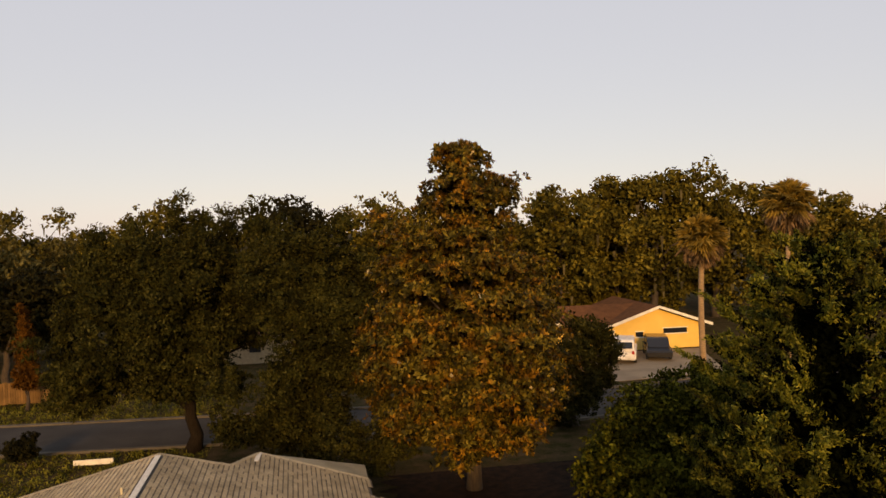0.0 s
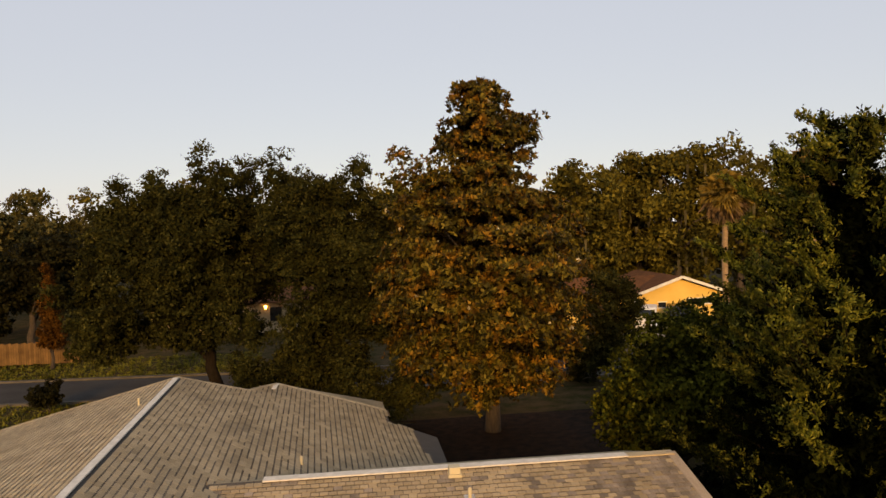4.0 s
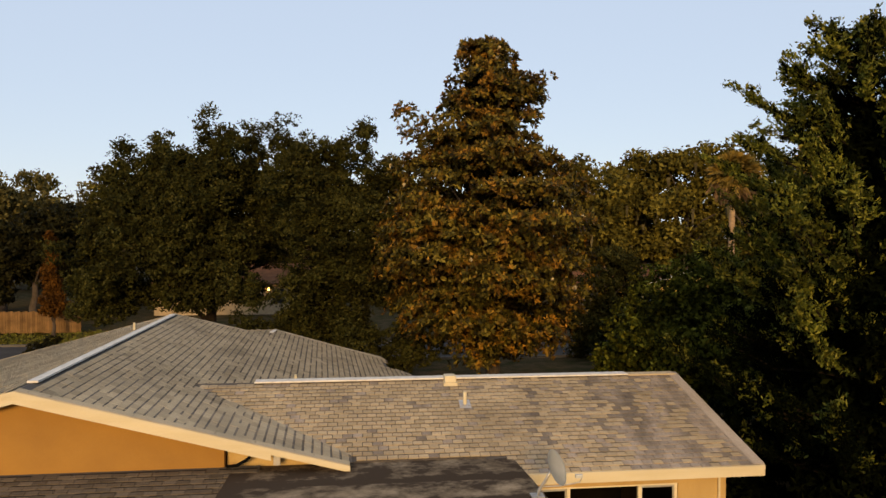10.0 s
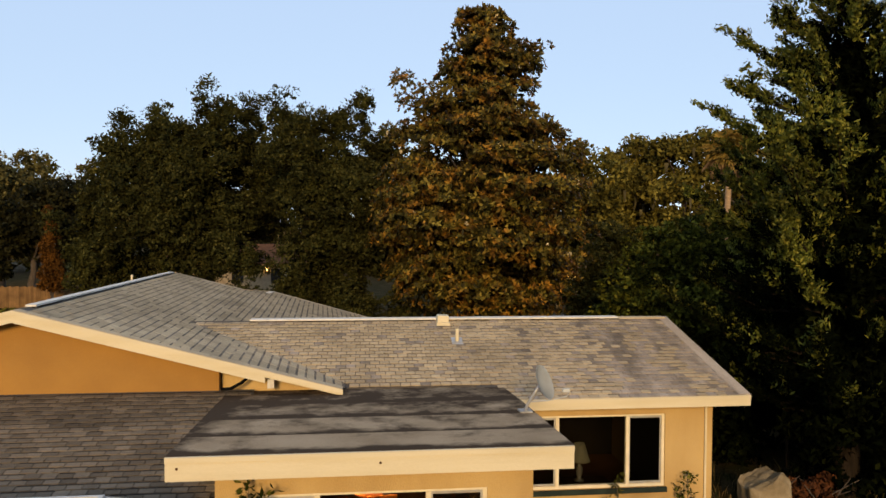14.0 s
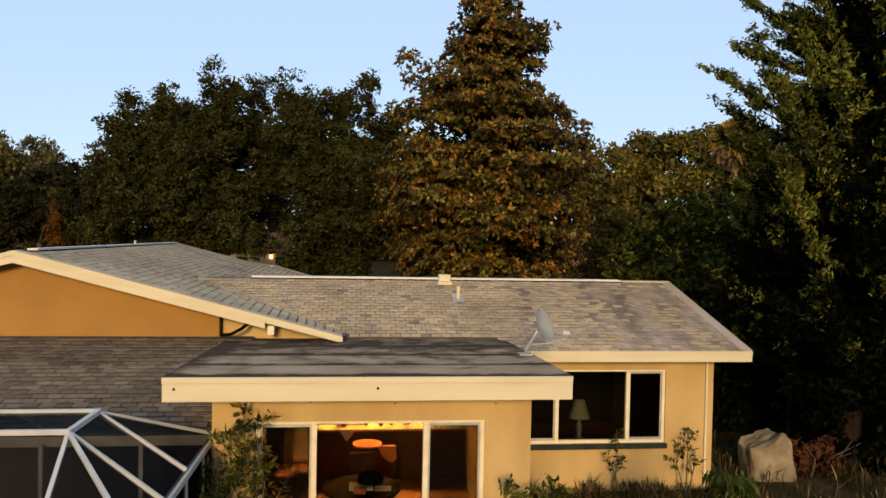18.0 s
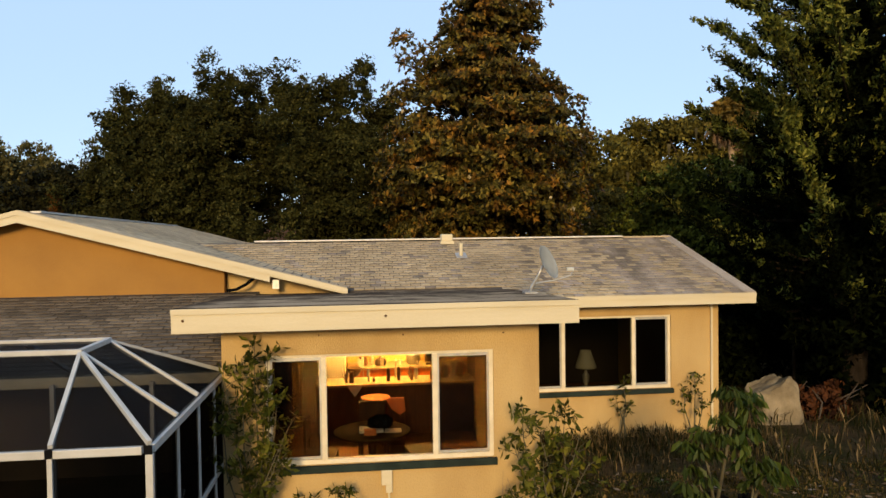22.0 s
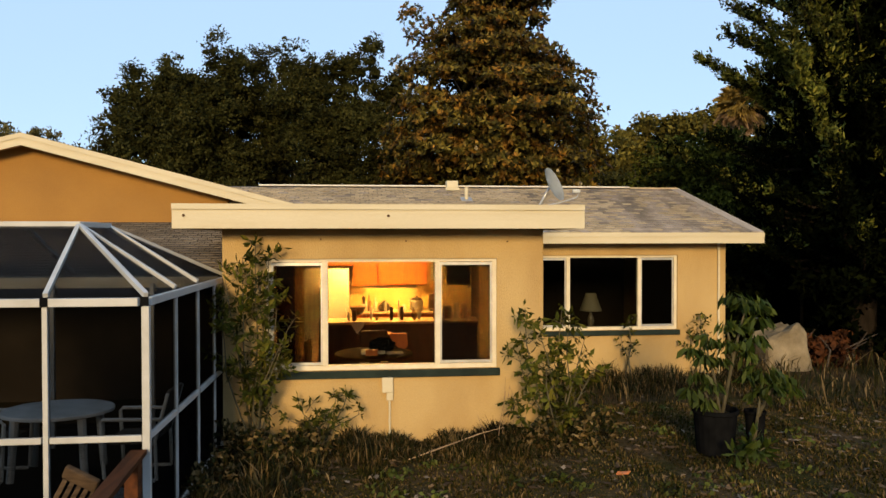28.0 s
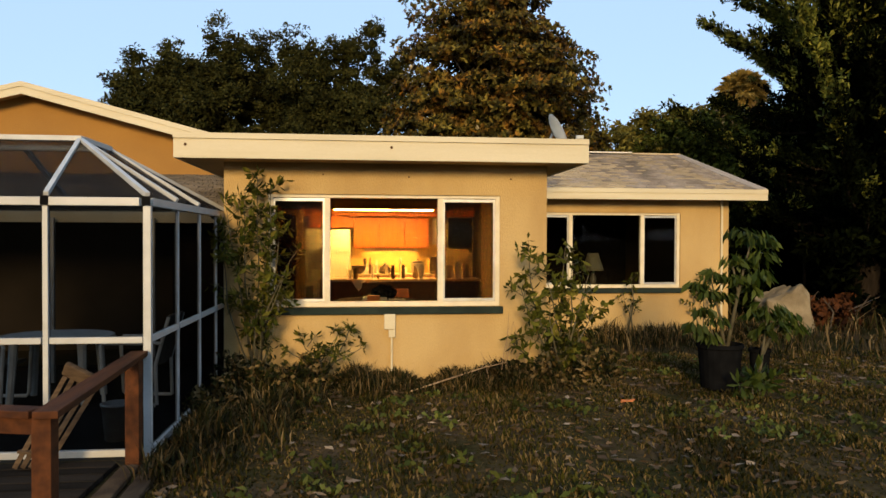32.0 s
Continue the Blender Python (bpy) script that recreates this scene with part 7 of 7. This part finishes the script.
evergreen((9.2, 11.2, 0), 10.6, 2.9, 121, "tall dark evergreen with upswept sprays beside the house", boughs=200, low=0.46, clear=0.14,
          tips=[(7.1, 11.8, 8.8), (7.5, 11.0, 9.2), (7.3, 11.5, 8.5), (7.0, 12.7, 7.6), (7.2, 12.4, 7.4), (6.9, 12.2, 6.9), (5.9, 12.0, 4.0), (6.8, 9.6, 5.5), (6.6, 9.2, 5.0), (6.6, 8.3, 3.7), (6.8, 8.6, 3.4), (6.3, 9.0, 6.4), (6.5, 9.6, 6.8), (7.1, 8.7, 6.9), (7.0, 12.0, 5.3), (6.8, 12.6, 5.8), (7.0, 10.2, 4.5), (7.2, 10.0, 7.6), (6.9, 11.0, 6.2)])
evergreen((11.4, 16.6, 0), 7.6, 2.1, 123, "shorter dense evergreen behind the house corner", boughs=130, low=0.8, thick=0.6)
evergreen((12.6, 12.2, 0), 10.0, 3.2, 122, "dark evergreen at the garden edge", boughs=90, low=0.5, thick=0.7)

# added low bushes whose near-black leaves imitate deep shade below the evergreens
rng = np.random.default_rng(131)
under = cloud(rng, (10.4, 14.4, 1.2), (2.7, 1.2, 1.3), 50, 0.65) + cloud(rng, (8.4, 14.8, 1.0), (1.2, 1.2, 1.2), 18, 0.55) + cloud(rng, (9.9, 11.4, 0.6), (0.9, 0.7, 0.7), 14, 0.5)
tree("shade_undergrowth", "near-black bushes added as shade under the evergreens", "bush", (10.2, 14.2, 0), 1.2, 0.05, under, CEDAR_SHADE, (0.18, 0.09), 2400, 14, 0.2, 132, limbs=8, shell=0.7)

# unseen trees added behind the camera to close that side against low light
for k, (x, y, h, r) in enumerate([(-20, -34, 7, 5), (-9, -35, 6.5, 5), (1, -36, 7, 5), (12, -35, 6.5, 5), (22, -34, 7, 5)]):
    rng = np.random.default_rng(200 + k)
    bl = cloud(rng, (x, y, h * 0.55), (r * 0.85, r * 0.5, h * 0.4), 26, r * 0.32)
    tree("unseen_tree", "unseen dense tree added behind the camera", "tree", (x, y, 0), h * 0.75, 0.3, bl, OAK_LEAF, (0.7, 0.5), 900, 8, 0.5, 210 + k, group="boundary trees", limbs=8, shell=0.8)

# ---- across the street ----
yh = thing("yellow_house", "low yellow gabled house across the street", "house", at=(26.1, 54.0, 0))
bm = bmesh.new()
prism(bm, [(-4.1, 0, 0), (3.9, 0, 0), (3.9, 0, 1.95), (0, 0, 3.3), (-4.1, 0, 1.95)], (0, 0.2, 0))
part("gable_wall", bm, FAR_WALL, yh)
for s in (-1, 1):
    bm = bmesh.new()
    prism(bm, [(0, -0.5, 3.52), (s * 4.6, -0.5, 1.95), (s * 4.6, 9, 1.95), (0, 9, 3.52)], (0, 0, -0.1))
    part("roof", bm, FAR_ROOF, yh)
    bm = bmesh.new()
    beam(bm, (0, -0.53, 3.47), (s * 4.6, -0.53, 1.9), 0.05, 0.22)
    part("rake_board", bm, FAR_WHITE, yh)
solid("side_wall", [(3.7, 3.9, 0.2, 8.8, 0, 1.9)], FAR_WALL, yh)
bm = bmesh.new()
prism(bm, [(-8.5, 3.5, 3.4), (-0.5, 3.5, 3.4), (-4.0, 0.3, 1.95), (-9.5, 0.3, 1.95)], (0, 0, -0.1))
part("roof", bm, FAR_ROOF, yh)
solid("side_wall", [(-9.2, -4.2, 0.9, 1.1, 0, 1.9)], FAR_WALL, yh)
for x0, x1, z0, z1 in ((-1.85, -1.2, 1.05, 1.45), (0.55, 2.6, 1.25, 1.65), (-7.4, -6.2, 0.9, 1.6)):
    y = 0 if x0 > -5 else 0.9
    wv = solid("window", [(x0, x1, y - 0.04, y - 0.004, z0, z1)], CAR_GLASS, yh)
    solid("lintel", [(x0 - 0.07, x1 + 0.07, y - 0.06, y - 0.042, z1, z1 + 0.08)], FAR_WHITE, wv)
    solid("sill", [(x0 - 0.07, x1 + 0.07, y - 0.06, y - 0.042, z0 - 0.08, z0)], FAR_WHITE, wv)
solid("carport_post", [(-4.4, -4.25, -1.5, -1.35, 0, 1.9)], FAR_WHITE, yh)


def car(label, at, turn, paint, length, width, height):
    c = thing("car", label, "car", at=at)
    c.rotation_euler = (0, 0, radians(turn))
    L, W, H = length / 2, width / 2, height
    bm = bmesh.new()
    prof = [(-L, 0.3), (-L + 0.02, 0.85), (-L + 0.25, H * 0.58), (L - 0.9, H * 0.56), (L - 0.1, H * 0.5), (L, 0.7), (L, 0.3)]
    prism(bm, [(x, -W, z) for x, z in prof], (0, width, 0))
    bmesh.ops.bevel(bm, geom=bm.edges[:], offset=0.06, segments=2, affect="EDGES")
    part("body", bm, paint, c)
    bm = bmesh.new()
    prof = [(-L + 0.12, H * 0.55), (-L + 0.38, H - 0.06), (-L + 0.7, H), (L * 0.15, H), (L * 0.32, H - 0.08), (L * 0.62, H * 0.55)]
    prism(bm, [(x, -W * 0.86, z) for x, z in prof], (0, width * 0.86, 0))
    bmesh.ops.bevel(bm, geom=bm.edges[:], offset=0.07, segments=2, affect="EDGES")
    part("cabin", bm, paint, c)
    solid("side_window", [(-L + 0.55, L * 0.25, -W * 0.86 - 0.012, -W * 0.86 - 0.002, H * 0.64, H - 0.12)], CAR_GLASS, c)
    solid("side_window", [(-L + 0.55, L * 0.25, W * 0.86 + 0.002, W * 0.86 + 0.012, H * 0.64, H - 0.12)], CAR_GLASS, c)
    bm = bmesh.new()
    beam(bm, (-L + 0.12, -W * 0.72, H * 0.78), (-L + 0.12, W * 0.72, H * 0.78), 0.02, H * 0.27, up=(0.4, 0, 1))
    part("rear_window", bm, CAR_GLASS, c)
    for s in (-1, 1):
        solid("tail_lamp", [(-L - 0.03, -L + 0.05, s * W * 0.78 - 0.09, s * W * 0.78 + 0.09, 0.75, 0.98)], TAIL, c)
        for x in (-L * 0.62, L * 0.62):
            bm = bmesh.new()
            lathe(bm, [(0.2, -0.1), (0.32, -0.1), (0.33, 0), (0.32, 0.1), (0.2, 0.1)], sides=18)
            bmesh.ops.transform(bm, matrix=pose(x, s * (W - 0.09), 0.33, 90), verts=bm.verts)
            wh = part("wheel", bm, RUBBER, c)
            bm = bmesh.new()
            lathe(bm, [(0.19, -0.06), (0.19, 0.06)], sides=14)
            bmesh.ops.transform(bm, matrix=pose(x, s * (W - 0.07), 0.33, 90), verts=bm.verts)
            part("rim", bm, STEEL, wh)
    solid("bumper", [(-L - 0.05, -L + 0.08, -W * 0.92, W * 0.92, 0.38, 0.62)], paint, c, bevel=0.03)
    return c


car("white minivan parked on the driveway", (21.8, 50.6, 0), 65, CAR_WHITE, 4.4, 1.85, 1.75)
car("black car parked on the driveway", (24.6, 50.9, 0), 250, CAR_BLACK, 4.4, 1.85, 1.55)

fe = thing("timber_fence", "weathered timber privacy fence across the street", "fence", at=(-30, 47.0, 0))
for k in range(88):
    bm = bmesh.new()
    box(bm, k * 0.145, k * 0.145 + 0.135, 0, 0.03, 0.03, 1.36 + 0.03 * ((k * 7) % 3))
    part("board", bm, FENCE, fe)
for k in range(6):
    bm = bmesh.new()
    box(bm, k * 2.4, k * 2.4 + 0.1, 0.034, 0.13, -0.03, 1.35)
    part("post", bm, FENCE, fe)

oh = thing("neighbour_house", "low house with a lit porch seen through the oaks", "house", at=(-15.5, 57.0, 0))
solid("wall", [(0, 14, 0, 6, 0, 2.5)], mat("pale_tan_paint", (0.33, 0.25, 0.15), 0.9, fine=0.06), oh)
bm = bmesh.new()
prism(bm, [(-0.6, -0.8, 2.5), (14.6, -0.8, 2.5), (12, 3, 3.9), (2, 3, 3.9)], (0, 0, -0.1))
part("roof", bm, FAR_ROOF, oh)
bm = bmesh.new()
prism(bm, [(-0.6, 6.8, 2.5), (14.6, 6.8, 2.5), (12, 3.004, 3.9), (2, 3.004, 3.9)], (0, 0, -0.1))
part("roof", bm, FAR_ROOF, oh)
for x in (0.6, 2.0, 3.6, 6.0, 9.0):
    solid("window", [(x, x + 0.9, -0.04, -0.004, 0.9, 2.0)], CAR_GLASS, oh)
for x in (1.75, 3.3, 8.6):
    solid("porch_lamp", [(x, x + 0.16, -0.16, -0.01, 1.9, 2.15)], PORCH_GLOW, oh, "lit warm porch lamp")
sh = thing("white_sign_board", "low pale board in the street-side garden", "board", at=(-10.9, 33.2, 0))
solid("panel", [(-0.85, 0.85, 0, 0.06, 0.02, 0.26)], FAR_WHITE, sh, bevel=0.01)
